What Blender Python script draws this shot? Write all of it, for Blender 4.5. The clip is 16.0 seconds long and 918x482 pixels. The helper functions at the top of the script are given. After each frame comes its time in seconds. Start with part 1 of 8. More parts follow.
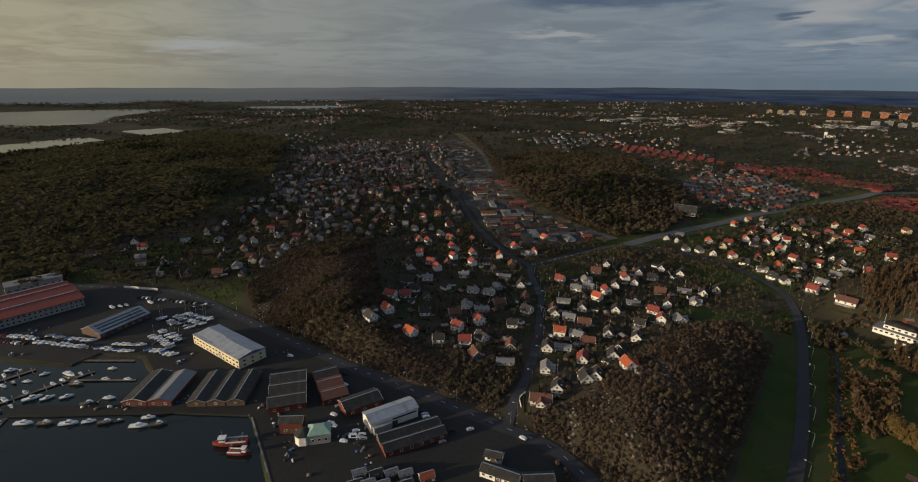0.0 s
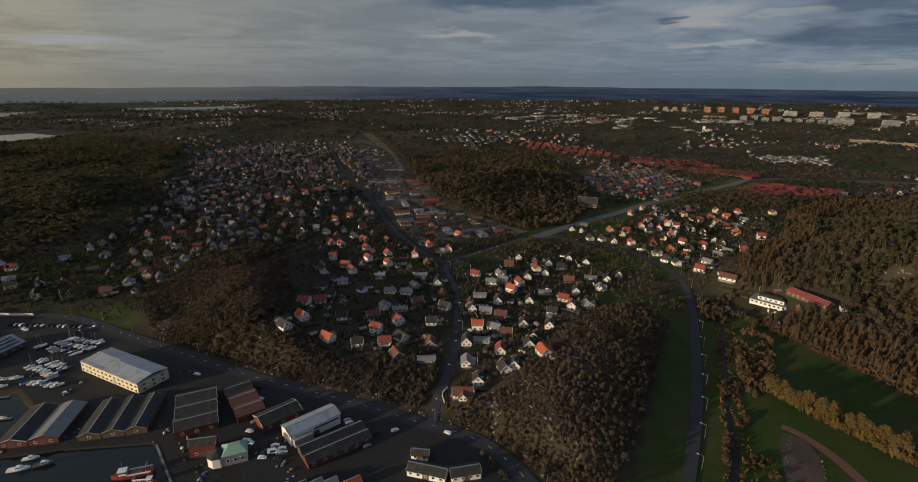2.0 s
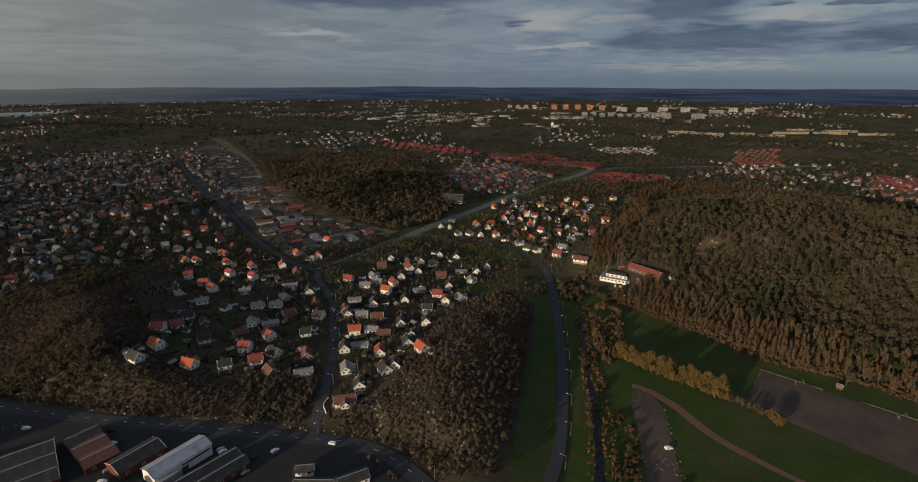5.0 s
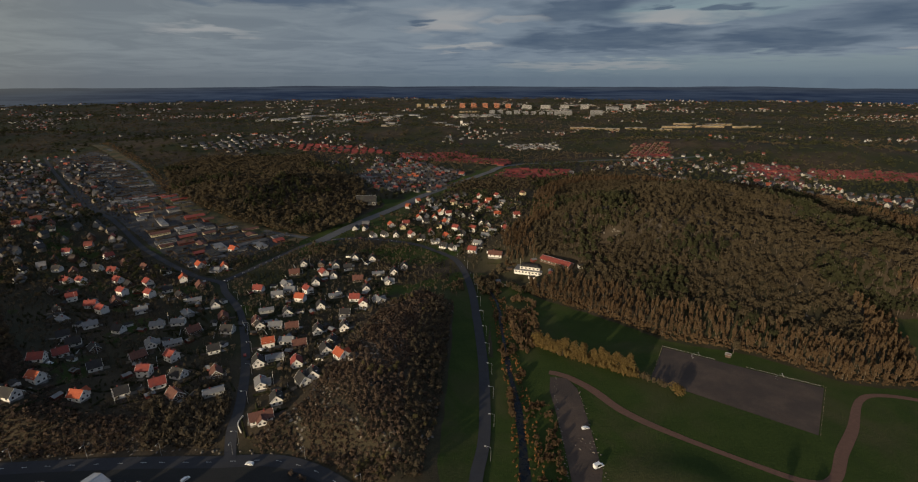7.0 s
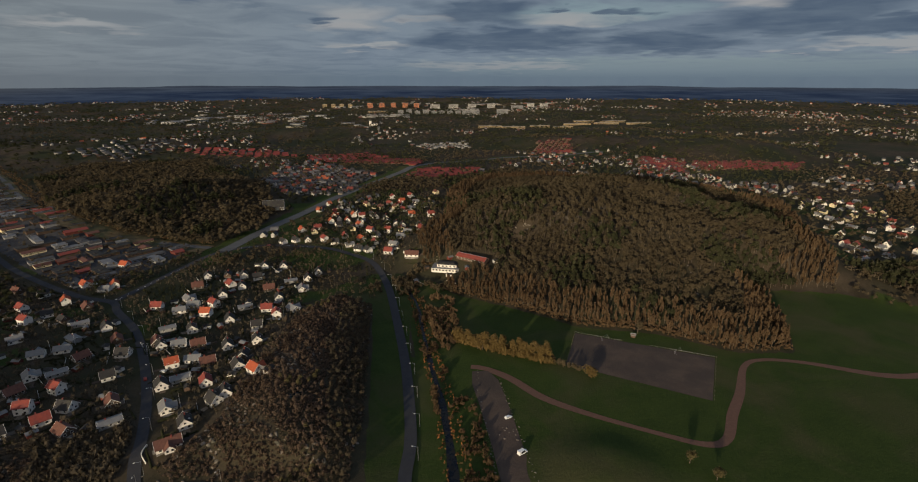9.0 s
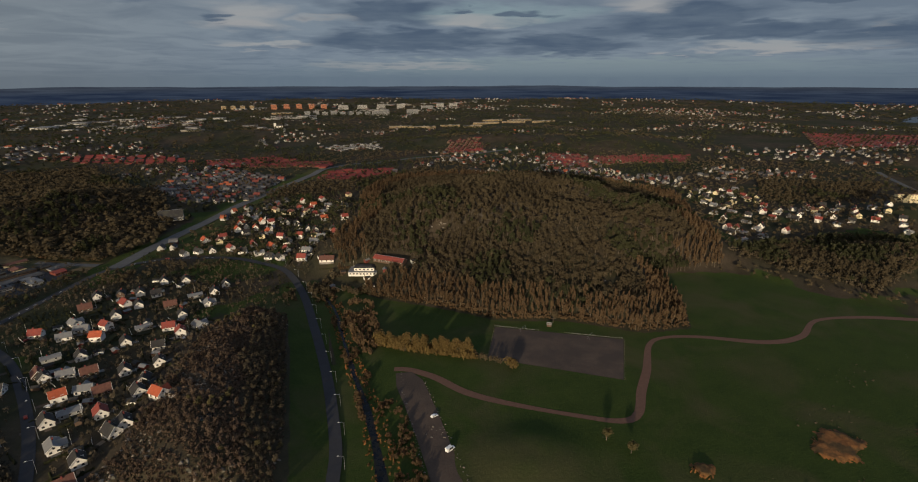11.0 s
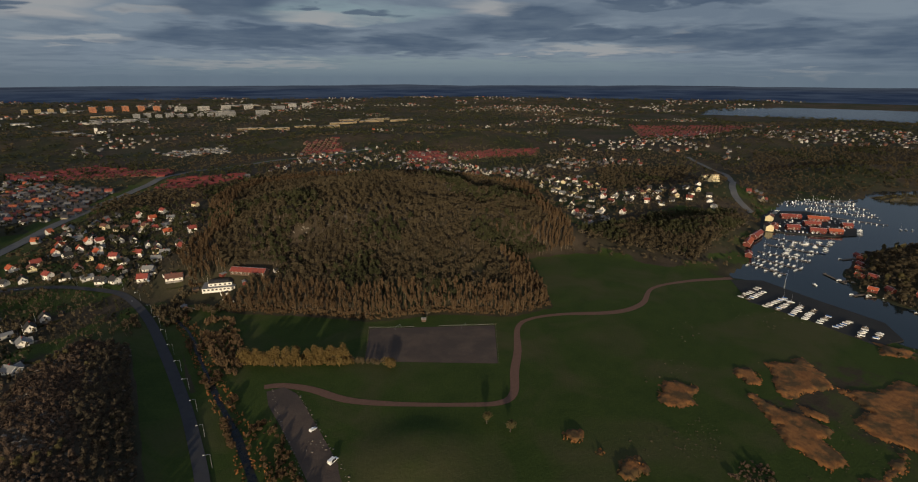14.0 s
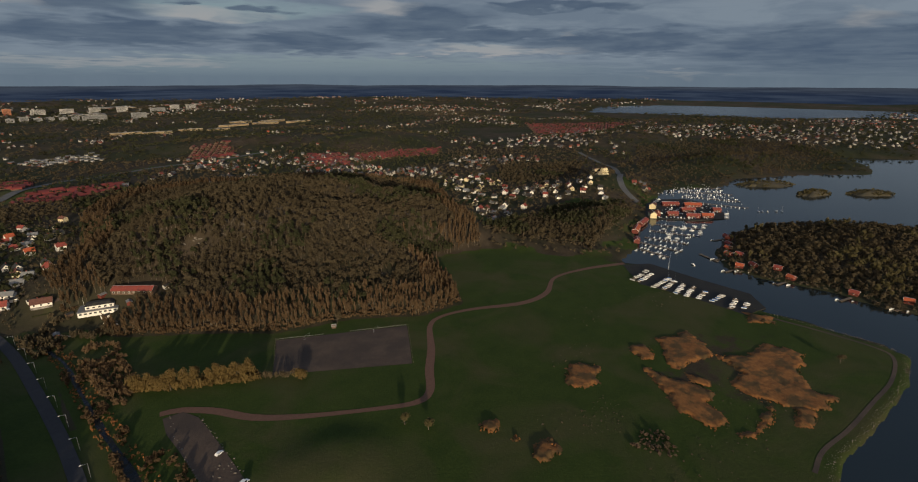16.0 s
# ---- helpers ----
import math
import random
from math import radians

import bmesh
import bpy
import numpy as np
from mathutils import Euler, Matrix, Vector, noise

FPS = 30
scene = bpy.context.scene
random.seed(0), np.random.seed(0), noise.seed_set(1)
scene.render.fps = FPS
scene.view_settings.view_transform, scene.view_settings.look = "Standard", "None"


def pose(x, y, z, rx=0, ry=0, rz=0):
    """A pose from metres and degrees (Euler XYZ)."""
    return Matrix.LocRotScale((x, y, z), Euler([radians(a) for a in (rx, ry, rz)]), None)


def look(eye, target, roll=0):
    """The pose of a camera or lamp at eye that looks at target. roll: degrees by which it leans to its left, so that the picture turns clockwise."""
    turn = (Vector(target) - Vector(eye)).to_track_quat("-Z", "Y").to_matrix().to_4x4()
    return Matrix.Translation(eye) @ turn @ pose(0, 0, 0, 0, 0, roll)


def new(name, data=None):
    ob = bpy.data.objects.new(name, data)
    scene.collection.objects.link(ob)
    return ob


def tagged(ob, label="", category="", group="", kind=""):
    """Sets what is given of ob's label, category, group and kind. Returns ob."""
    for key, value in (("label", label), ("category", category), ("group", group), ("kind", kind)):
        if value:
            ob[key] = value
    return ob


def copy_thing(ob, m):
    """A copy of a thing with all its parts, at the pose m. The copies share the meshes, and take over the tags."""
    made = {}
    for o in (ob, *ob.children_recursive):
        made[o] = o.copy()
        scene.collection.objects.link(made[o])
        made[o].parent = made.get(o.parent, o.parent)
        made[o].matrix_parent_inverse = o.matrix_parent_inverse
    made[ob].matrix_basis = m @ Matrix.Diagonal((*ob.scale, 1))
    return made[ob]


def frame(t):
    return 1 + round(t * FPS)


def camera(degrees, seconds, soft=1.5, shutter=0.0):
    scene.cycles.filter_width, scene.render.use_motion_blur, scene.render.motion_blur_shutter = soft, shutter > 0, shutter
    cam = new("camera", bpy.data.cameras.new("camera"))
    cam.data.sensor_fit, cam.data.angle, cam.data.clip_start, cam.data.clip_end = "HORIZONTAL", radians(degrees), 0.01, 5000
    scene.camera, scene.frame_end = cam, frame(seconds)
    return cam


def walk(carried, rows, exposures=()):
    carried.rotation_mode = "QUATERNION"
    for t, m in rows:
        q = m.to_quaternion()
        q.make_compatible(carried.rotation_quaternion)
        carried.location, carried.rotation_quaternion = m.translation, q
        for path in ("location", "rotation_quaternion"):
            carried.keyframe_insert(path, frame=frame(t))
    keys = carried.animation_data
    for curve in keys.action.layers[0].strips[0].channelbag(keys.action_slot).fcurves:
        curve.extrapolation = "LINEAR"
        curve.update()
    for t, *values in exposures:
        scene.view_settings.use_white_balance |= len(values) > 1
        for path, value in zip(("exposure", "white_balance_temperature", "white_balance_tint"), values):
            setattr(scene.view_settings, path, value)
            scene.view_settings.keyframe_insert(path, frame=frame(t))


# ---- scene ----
# camera: hovering at about 194 m, turning to the right
EYE_Z = 194.0
cam = camera(84.2, 16.0, soft=1.1)
PATH = [
    (0, -4.05, 4.09, 192.97, 17.64, -37.32, 0.16),
    (0.5, -3.96, 3.60, 192.90, 17.64, -34.87, 0.18),
    (1, -3.84, 3.27, 192.84, 17.66, -32.21, 0.19),
    (1.5, -3.71, 3.18, 192.90, 17.67, -29.86, 0.20),
    (2, -3.47, 3.08, 193.02, 17.70, -27.25, 0.19),
    (2.5, -3.21, 2.71, 193.28, 17.70, -24.77, 0.20),
    (3, -2.81, 1.98, 193.69, 17.69, -22.12, 0.21),
    (3.5, -2.27, 1.20, 194.10, 17.68, -19.67, 0.19),
    (6, 0.00, 0.00, 195.46, 17.74, -7.32, -0.02),
    (6.5, 0.18, 0.22, 195.48, 17.77, -4.91, -0.06),
    (7, 0.21, 0.47, 195.44, 17.79, -2.38, -0.06),
    (7.5, 0.18, 0.54, 195.38, 17.82, 0.01, -0.05),
    (8, 0.08, 0.36, 195.41, 17.83, 2.57, -0.03),
    (8.5, -0.02, 0.12, 195.46, 17.84, 4.97, -0.01),
    (9, -0.17, -0.05, 195.51, 17.84, 7.61, -0.00),
    (11.5, 0.06, 0.10, 195.03, 17.81, 19.96, -0.06),
    (12, 0.25, 0.35, 194.81, 17.80, 22.57, -0.08),
    (12.5, 0.55, 0.76, 194.40, 17.80, 25.03, -0.09),
    (13, 0.83, 1.26, 193.96, 17.83, 27.69, -0.08),
    (13.5, 0.89, 1.55, 193.68, 17.87, 30.22, -0.03),
    (14, 0.68, 1.65, 193.62, 17.90, 32.98, 0.05),
    (14.5, 0.41, 1.77, 193.71, 17.93, 35.61, 0.13),
    (15, 0.13, 1.89, 193.83, 17.94, 38.48, 0.18),
    (15.5, 0.03, 1.74, 193.82, 17.93, 41.14, 0.18),
    (16, 0.29, 1.23, 193.71, 17.90, 43.90, 0.17),
]
walk(cam, [(t, pose(x, y, z, 90 - pitch, 0, -yaw) @ pose(0, 0, 0, 0, 0, lean)) for t, x, y, z, pitch, yaw, lean in PATH],
     exposures=[(0.0, 0.0), (16.0, 0.0)])

# ---- world and sun ----
SUN_AZ, SUN_EL = -146.0, 9.0      # degrees from +y towards +x; low evening sun behind the camera
sun_way = Vector((math.sin(radians(SUN_AZ)) * math.cos(radians(SUN_EL)),
                  math.cos(radians(SUN_AZ)) * math.cos(radians(SUN_EL)), math.sin(radians(SUN_EL))))
sun = new("sun", bpy.data.lights.new("sun", "SUN"))
sun.data.energy, sun.data.angle, sun.data.color = 4.7, radians(1.0), (1.0, 0.82, 0.58)
sun.matrix_world = look((0, 0, 900), Vector((0, 0, 900)) - sun_way * 100)


class Nodes:
    """Short hand for building node trees."""

    def __init__(self, tree):
        self.tree = tree
        tree.nodes.clear()

    def add(self, kind, props=None, **inputs):
        n = self.tree.nodes.new(kind)
        props = props or {}
        if "data_type" in props:
            n.data_type = props["data_type"]
        if "blend_type" in props:
            n.blend_type = props["blend_type"]
        if "operation" in props:
            n.operation = props["operation"]
        if "use_clamp" in props:
            n.use_clamp = props["use_clamp"]
        if "attribute_name" in props:
            n.attribute_name = props["attribute_name"]
        for k, v in inputs.items():
            key = int(k[1:]) if k[0] == "i" and k[1:].isdigit() else k.replace("_", " ")
            if isinstance(v, bpy.types.NodeSocket):
                self.tree.links.new(v, n.inputs[key])
            else:
                n.inputs[key].default_value = v
        return n

    def math(self, op, a, b=0.0, clamp=False):
        return self.add("ShaderNodeMath", {"operation": op, "use_clamp": clamp}, i0=a, i1=b).outputs[0]

    def ramp(self, fac, stops, interp="LINEAR"):
        n = self.add("ShaderNodeValToRGB", None, Fac=fac)
        n.color_ramp.interpolation = interp
        el = n.color_ramp.elements
        while len(el) < len(stops):
            el.new(0.5)
        for e, (p, c) in zip(el, stops):
            e.position = p
            e.color = (c, c, c, 1) if isinstance(c, (int, float)) else (*c, 1)
        return n.outputs[0]

    def mix(self, fac, a, b):
        n = self.add("ShaderNodeMix", {"data_type": "RGBA"}, i0=fac)
        for i, v in ((6, a), (7, b)):
            if isinstance(v, bpy.types.NodeSocket):
                self.tree.links.new(v, n.inputs[i])
            else:
                n.inputs[i].default_value = (*v, 1)
        return n.outputs[2]

    def noise(self, vec, scale, detail=4.0, rough=0.55, distort=0.0):
        return self.add("ShaderNodeTexNoise", None, Vector=vec, Scale=scale, Detail=detail, Roughness=rough, Distortion=distort).outputs[0]


def make_world():
    world = bpy.data.worlds.new("evening_sky")
    scene.world = world
    world.use_nodes = True
    k = Nodes(world.node_tree)
    sky = k.add("ShaderNodeTexSky")
    sky.sky_type, sky.sun_disc = "NISHITA", False
    sky.sun_elevation, sky.sun_rotation = radians(SUN_EL), radians(SUN_AZ)
    sky.altitude, sky.air_density, sky.dust_density, sky.ozone_density = 200.0, 1.3, 1.2, 1.5
    way = k.add("ShaderNodeTexCoord").outputs["Generated"]
    part = k.add("ShaderNodeSeparateXYZ", None, Vector=way)
    height = k.math("MAXIMUM", part.outputs[2], 0.0)
    # clouds on a flat deck: near the horizon they crowd into long streaks
    lift = k.math("ADD", height, 0.075)
    u, v = k.math("DIVIDE", part.outputs[0], lift), k.math("DIVIDE", part.outputs[1], lift)
    deck = k.add("ShaderNodeCombineXYZ", None, X=u, Y=v, Z=0.0).outputs[0]
    fine = k.noise(deck, 1.25, 7.0, 0.60, 0.6)
    veil = k.noise(deck, 0.30, 4.0, 0.5, 0.4)
    rag = k.noise(deck, 2.2, 4.0, 0.5, 0.3)
    drift = k.noise(deck, 0.8, 3.0, 0.5, 0.2)
    toward = k.add("ShaderNodeVectorMath", {"operation": "DOT_PRODUCT"}, i0=way, i1=tuple(Vector((-0.985, 0.17, 0.04)).normalized())).outputs["Value"]
    glow = k.ramp(toward, [(0.72, 0.0), (0.93, 0.35), (1.0, 1.0)])
    grey = k.ramp(toward, [(0.20, 0.0), (0.75, 1.0)])          # rain veil over the west
    # bearing and height of the view in degrees, ruffled so that the banks get torn edges
    bearing = k.math("MULTIPLY", k.math("ARCTAN2", part.outputs[0], part.outputs[1]), 57.2958)
    climb = k.math("MULTIPLY", k.math("ARCSINE", part.outputs[2]), 57.2958)
    bearing = k.math("ADD", bearing, k.math("MULTIPLY", k.math("SUBTRACT", drift, 0.5), 20.0))
    climb = k.math("ADD", climb, k.math("MULTIPLY", k.math("SUBTRACT", rag, 0.5), 2.4))
    spot = k.add("ShaderNodeCombineXYZ", None, X=bearing, Y=climb, Z=0.0).outputs[0]

    def banks(rows):
        """Nearness to the closest of some cloud banks: bearing, height, half-length, half-height in degrees."""
        near = None
        for az, el, long, tall in rows:
            off = k.add("ShaderNodeVectorMath", {"operation": "SUBTRACT"}, i0=spot, i1=(az, el, 0)).outputs[0]
            off = k.add("ShaderNodeVectorMath", {"operation": "MULTIPLY"}, i0=off, i1=(1 / long, 1 / tall, 0)).outputs[0]
            far = k.add("ShaderNodeVectorMath", {"operation": "LENGTH"}, i0=off).outputs["Value"]
            near = far if near is None else k.math("MINIMUM", near, far)
        return near

    dark = k.ramp(banks([(-20, 7.6, 14, 1.1), (-7, 5.7, 2.8, 0.45), (12.5, 3.7, 14, 1.35), (9, 6.4, 8, 1.3), (29, 3.4, 8, 1.45), (39, 5.4, 10, 1.9),
                         (18, 6.6, 1.8, 0.35), (24.5, 6.2, 2.0, 0.5), (61, 3.3, 12, 1.5), (80, 2.4, 15, 3.1), (59.5, 6.8, 6, 0.6), (46, 4.2, 11, 0.9), (52, 6.8, 7, 0.5)]), [(0.55, 1.0), (1.05, 0.0)])
    light = k.ramp(banks([(-3.6, 5.6, 5, 1.5), (4.4, 5.8, 4, 0.5), (19.5, 5.6, 6, 0.9), (12.5, 1.2, 11, 0.55), (47, 2.7, 9, 0.6), (81, 4.7, 3.2, 0.9), (67, 0.3, 3.5, 0.4), (56, 4.0, 1.6, 0.4),
                          (43, 2.6, 5, 0.45), (-64, 3.2, 5, 0.8), (-28, 4.4, 6, 0.6), (-2, 3.2, 5, 0.5), (33, 6.8, 5, 0.8)]), [(0.35, 1.0), (1.1, 0.0)])
    teal = k.ramp(banks([(30, 0.8, 34, 1.5), (21, 6.2, 9, 1.3)]), [(0.5, 1.0), (1.05, 0.0)])
    pale = k.mix(grey, (0.232, 0.288, 0.350), (0.256, 0.292, 0.314))
    pale = k.mix(glow, pale, (0.43, 0.40, 0.28))
    streak = k.mix(grey, (0.172, 0.224, 0.290), (0.208, 0.240, 0.264))
    streak = k.mix(glow, streak, (0.33, 0.30, 0.21))
    shade = k.ramp(k.math("ADD", k.math("MULTIPLY", fine, 0.6), k.math("MULTIPLY", veil, 0.4)), [(0.42, 0.0), (0.56, 1.0)])
    cloud = k.mix(shade, streak, pale)
    clear = k.add("ShaderNodeVectorMath", {"operation": "SCALE"}, i0=sky.outputs[0], Scale=0.10).outputs[0]
    gap = k.mix(0.85, clear, (0.240, 0.340, 0.405))
    cloud = k.mix(k.math("MULTIPLY", teal, 0.8), cloud, gap)
    cloud = k.mix(k.math("MULTIPLY", light, 0.85), cloud, k.mix(rag, (0.330, 0.378, 0.405), (0.450, 0.430, 0.425)))
    slate = k.mix(k.ramp(k.math("ADD", k.math("MULTIPLY", rag, 0.5), k.math("MULTIPLY", fine, 0.5)), [(0.40, 0.0), (0.60, 1.0)]), (0.082, 0.122, 0.186), (0.126, 0.172, 0.234))
    cloud = k.mix(k.math("MULTIPLY", dark, 0.92), cloud, slate)
    low = k.ramp(height, [(0.0, 1.0), (0.014, 0.45), (0.04, 0.0)])
    mist = k.mix(grey, (0.142, 0.192, 0.245), (0.150, 0.172, 0.198))
    mist = k.mix(glow, mist, (0.36, 0.33, 0.24))
    colour = k.mix(k.math("MULTIPLY", low, 0.8), cloud, mist)
    # overhead the cloud deck is heavier and bluer than at the horizon
    zenith = k.ramp(height, [(0.16, 0.70), (0.55, (0.60, 0.69, 0.87))])
    colour = k.add("ShaderNodeMix", {"data_type": "RGBA", "blend_type": "MULTIPLY"}, i0=1.0, i6=colour, i7=zenith).outputs[2]
    # warm aureole of the veiled sun, low behind the flight
    near_sun = k.add("ShaderNodeVectorMath", {"operation": "DOT_PRODUCT"}, i0=way, i1=tuple(sun_way)).outputs["Value"]
    colour = k.mix(k.ramp(near_sun, [(0.50, 0.0), (0.85, 0.45), (1.0, 1.0)]), colour, (0.85, 0.66, 0.42))
    back = k.add("ShaderNodeBackground", None, Color=colour, Strength=1.18)
    k.add("ShaderNodeOutputWorld", None, Surface=back.outputs[0])


make_world()

# ---- the lie of the land (metres; +y ahead of the middle of the clip) ----
FAR0, FAR1 = 3000.0, 1880.0       # beyond 3 km the plain rises gently to the horizon hills


def poly_sd(x, y, poly):
    """Signed distance to a polygon: negative inside."""
    x, y = np.asarray(x, float), np.asarray(y, float)
    best, inside = np.full(x.shape, 1e18), np.zeros(x.shape, bool)
    n = len(poly)
    for i in range(n):
        (ax, ay), (bx, by) = poly[i], poly[(i + 1) % n]
        ex, ey = bx - ax, by - ay
        k = np.clip(((x - ax) * ex + (y - ay) * ey) / (ex * ex + ey * ey + 1e-9), 0, 1)
        best = np.minimum(best, (x - ax - k * ex) ** 2 + (y - ay - k * ey) ** 2)
        cross = (ay > y) != (by > y)
        with np.errstate(divide="ignore", invalid="ignore"):
            cut = ex * (y - ay) / (by - ay if by != ay else 1e-9) + ax
        inside ^= cross & (x < cut)
    return np.where(inside, -1, 1) * np.sqrt(best)


def smooth(a, b, v):
    k = np.clip((v - a) / (b - a), 0, 1)
    return k * k * (3 - 2 * k)


TABLES = {}


def wave(x, y, size, seed):
    """Cheap smooth value noise in -1..1."""
    if seed not in TABLES:
        TABLES[seed] = np.random.RandomState(seed).rand(64, 64) * 2 - 1
    table = TABLES[seed]
    u, v = x / size + 1000, y / size + 1000
    i, j = np.floor(u).astype(int), np.floor(v).astype(int)
    fu, fv = u - i, v - j
    fu, fv = fu * fu * (3 - 2 * fu), fv * fv * (3 - 2 * fv)
    a, b = table[i % 64, j % 64], table[(i + 1) % 64, j % 64]
    c, d = table[i % 64, (j + 1) % 64], table[(i + 1) % 64, (j + 1) % 64]
    return (a * (1 - fu) + b * fu) * (1 - fv) + (c * (1 - fu) + d * fu) * fv


MEADOW = [(8, 205), (14, 330), (8, 480), (40, 470), (52, 440), (116, 390), (149, 356), (202, 340), (251, 302), (294, 298), (332, 357),
          (349, 413), (420, 385), (484, 266), (503, 232), (470, 113), (472, 64), (464, 11), (418, 7), (333, 16), (276, 19), (120, -60), (0, -60)]
HARBOUR = [(-60, 215), (-104, 225), (-222, 218), (-330, 212), (-397, 210), (-483, 205), (-562, 163), (-660, 110), (-760, 60), (-700, -400), (-60, -400), (-60, 120)]
WATERS = {
    "west": [(-150, -400), (-150, 85), (-201, 109), (-241, 127), (-259, 135), (-300, 130), (-340, 126), (-359, 119), (-384, 125), (-413, 107), (-411, 88), (-441, 71), (-480, 52), (-560, 30), (-700, 20), (-900, -400)],
    "east": [(276, -300), (276, 17), (300, 20), (333, 14), (377, 9), (418, 5), (464, 8), (473, 24), (475, 64), (474, 113), (507, 230), (490, 258), (558, 270), (600, 298),
             (695, 326), (762, 360), (895, 395), (1004, 331), (1105, 345), (1240, 270), (1371, 160), (1500, 190), (1620, 271), (1712, 115), (2100, 60), (2100, -700), (276, -700)],
}
PENINSULA = [(752, 200), (690, 214), (600, 196), (560, 168), (556, 128), (566, 75), (556, 36), (566, 5), (600, -160), (900, -160), (905, 42), (868, 83), (820, 140)]
# fjord arms and lakes farther off
FAR_WATERS = [
    [(-5600, 700), (-4714, 985), (-4066, 1230), (-3655, 1690), (-3354, 1359), (-3127, 1105), (-2690, 875), (-2690, 644), (-2735, 540), (-2900, -300), (-5600, -500)],
    [(-4085, 2155), (-3314, 1998), (-3055, 2113), (-2769, 2244), (-3244, 3080), (-3524, 2917), (-4045, 2714), (-4404, 2491)],
    [(-1819, 331), (-1946, 674), (-2120, 640), (-2050, 200), (-1900, 100)],
    [(-1990, 790), (-2050, 1010), (-2320, 1000), (-2250, 780)],
    [(2647, 1702), (2891, 1129), (3014, 640), (3534, 271), (4700, 250), (4600, 900), (4200, 1600), (3300, 2000)],
]
# hills: centre, half-lengths, turn in degrees, height
HILLS = [
    (225, 520, 215, 130, -28, 42), (305, 645, 215, 130, -28, 28), (400, 785, 180, 110, -28, 22), (90, 930, 130, 110, 10, 6), (215, 668, 170, 80, -22, 15), (372, 575, 120, 75, -38, 13), (110, 560, 90, 90, 0, 16), (370, 470, 90, 60, 20, 12),
    (-350, 800, 190, 110, 38, 36), (-66, 315, 46, 105, -6, 17), (-318, 262, 90, 46, -40, 24), (-420, 330, 80, 70, 0, 14),
    (-900, 330, 360, 230, 30, 44), (-1300, 640, 320, 200, 20, 26), (-560, 560, 120, 70, 30, 14), (740, 60, 110, 120, 0, 17), (600, 345, 95, 55, -10, 16),
    (820, 470, 120, 70, 20, 24), (60, 1080, 260, 120, 0, 14), (520, 1500, 260, 120, 0, 26), (900, 1300, 240, 140, 0, 28), (1250, 420, 220, 80, -20, 20),
    (-760, 1500, 320, 160, 30, 30), (1500, 800, 300, 160, 0, 24), (-1700, 1500, 500, 260, 0, 34), (-150, 1900, 420, 140, 0, 20),
]


def relief(x, y):
    """Ground height at plan positions (arrays)."""
    x, y = np.asarray(x, float), np.asarray(y, float)
    d = np.hypot(x, y) + 1e-6
    z = 2.0 + 2.2 * wave(x, y, 130, 3) + 0.8 * wave(x, y, 47, 4) + smooth(900, 2200, d) * (6 + 12 * wave(x, y, 420, 5))
    rough = 1 + 0.16 * wave(x, y, 60, 6) + 0.07 * wave(x, y, 22, 7)
    for cx, cy, a, b, turn, h in HILLS:
        c, s = math.cos(math.radians(turn)), math.sin(math.radians(turn))
        u, v = ((x - cx) * c + (y - cy) * s) / a, (-(x - cx) * s + (y - cy) * c) / b
        q = u * u + v * v
        z = z + h * np.exp(-q * 1.25) * rough
    z = z * smooth(0, 45, poly_sd(x, y, MEADOW)) * smooth(0, 22, poly_sd(x, y, HARBOUR))
    z = z + 3.6 * np.exp(-(((x - 104) / 27) ** 2 + ((y - 205) / 24) ** 2) ** 1.5) * (1 + 0.1 * wave(x, y, 14, 9))      # grass mound
    for poly in WATERS.values():
        s = poly_sd(x, y, poly)
        if poly is WATERS["east"]:
            s = np.maximum(s, -poly_sd(x, y, PENINSULA))
            z = np.where(s > 0, z * smooth(-4, 40, s) , z)
        z = np.where(s < 0, -4.0 * smooth(0, 5, -s), z)
    # the far plain
    far = d > FAR0
    k = np.clip((d - FAR0) / FAR1, 0, 0.9985)
    true = np.where(far, FAR0 - FAR1 * np.log(1 - k), d)
    dry = np.ones(x.shape)
    for poly in FAR_WATERS:
        s = poly_sd(x * true / d, y * true / d, poly)
        z = np.where(s < 0, -3.0 * smooth(0, 40, -s), z * smooth(0, 160, s))
        dry = dry * smooth(0, 160, s)
    z = np.where(far, z * (1 - smooth(FAR0, 4200, d)) + EYE_Z * (1 - d / true) + 9 * smooth(3300, 3900, d) * dry * np.maximum(wave(x, y, 330, 8), -0.3) - 60 * smooth(4300, 4500, d), z)
    return z


def height_at(x, y):
    return float(relief(np.array([x]), np.array([y]))[0])


def far_place(x, y):
    """Plan position for a far-off true position: beyond 3 km the plan is drawn closer."""
    d = math.hypot(x, y)
    if d <= FAR0:
        return x, y
    k = (FAR0 + FAR1 * (1 - math.exp(-(d - FAR0) / FAR1))) / d
    return x * k, y * k

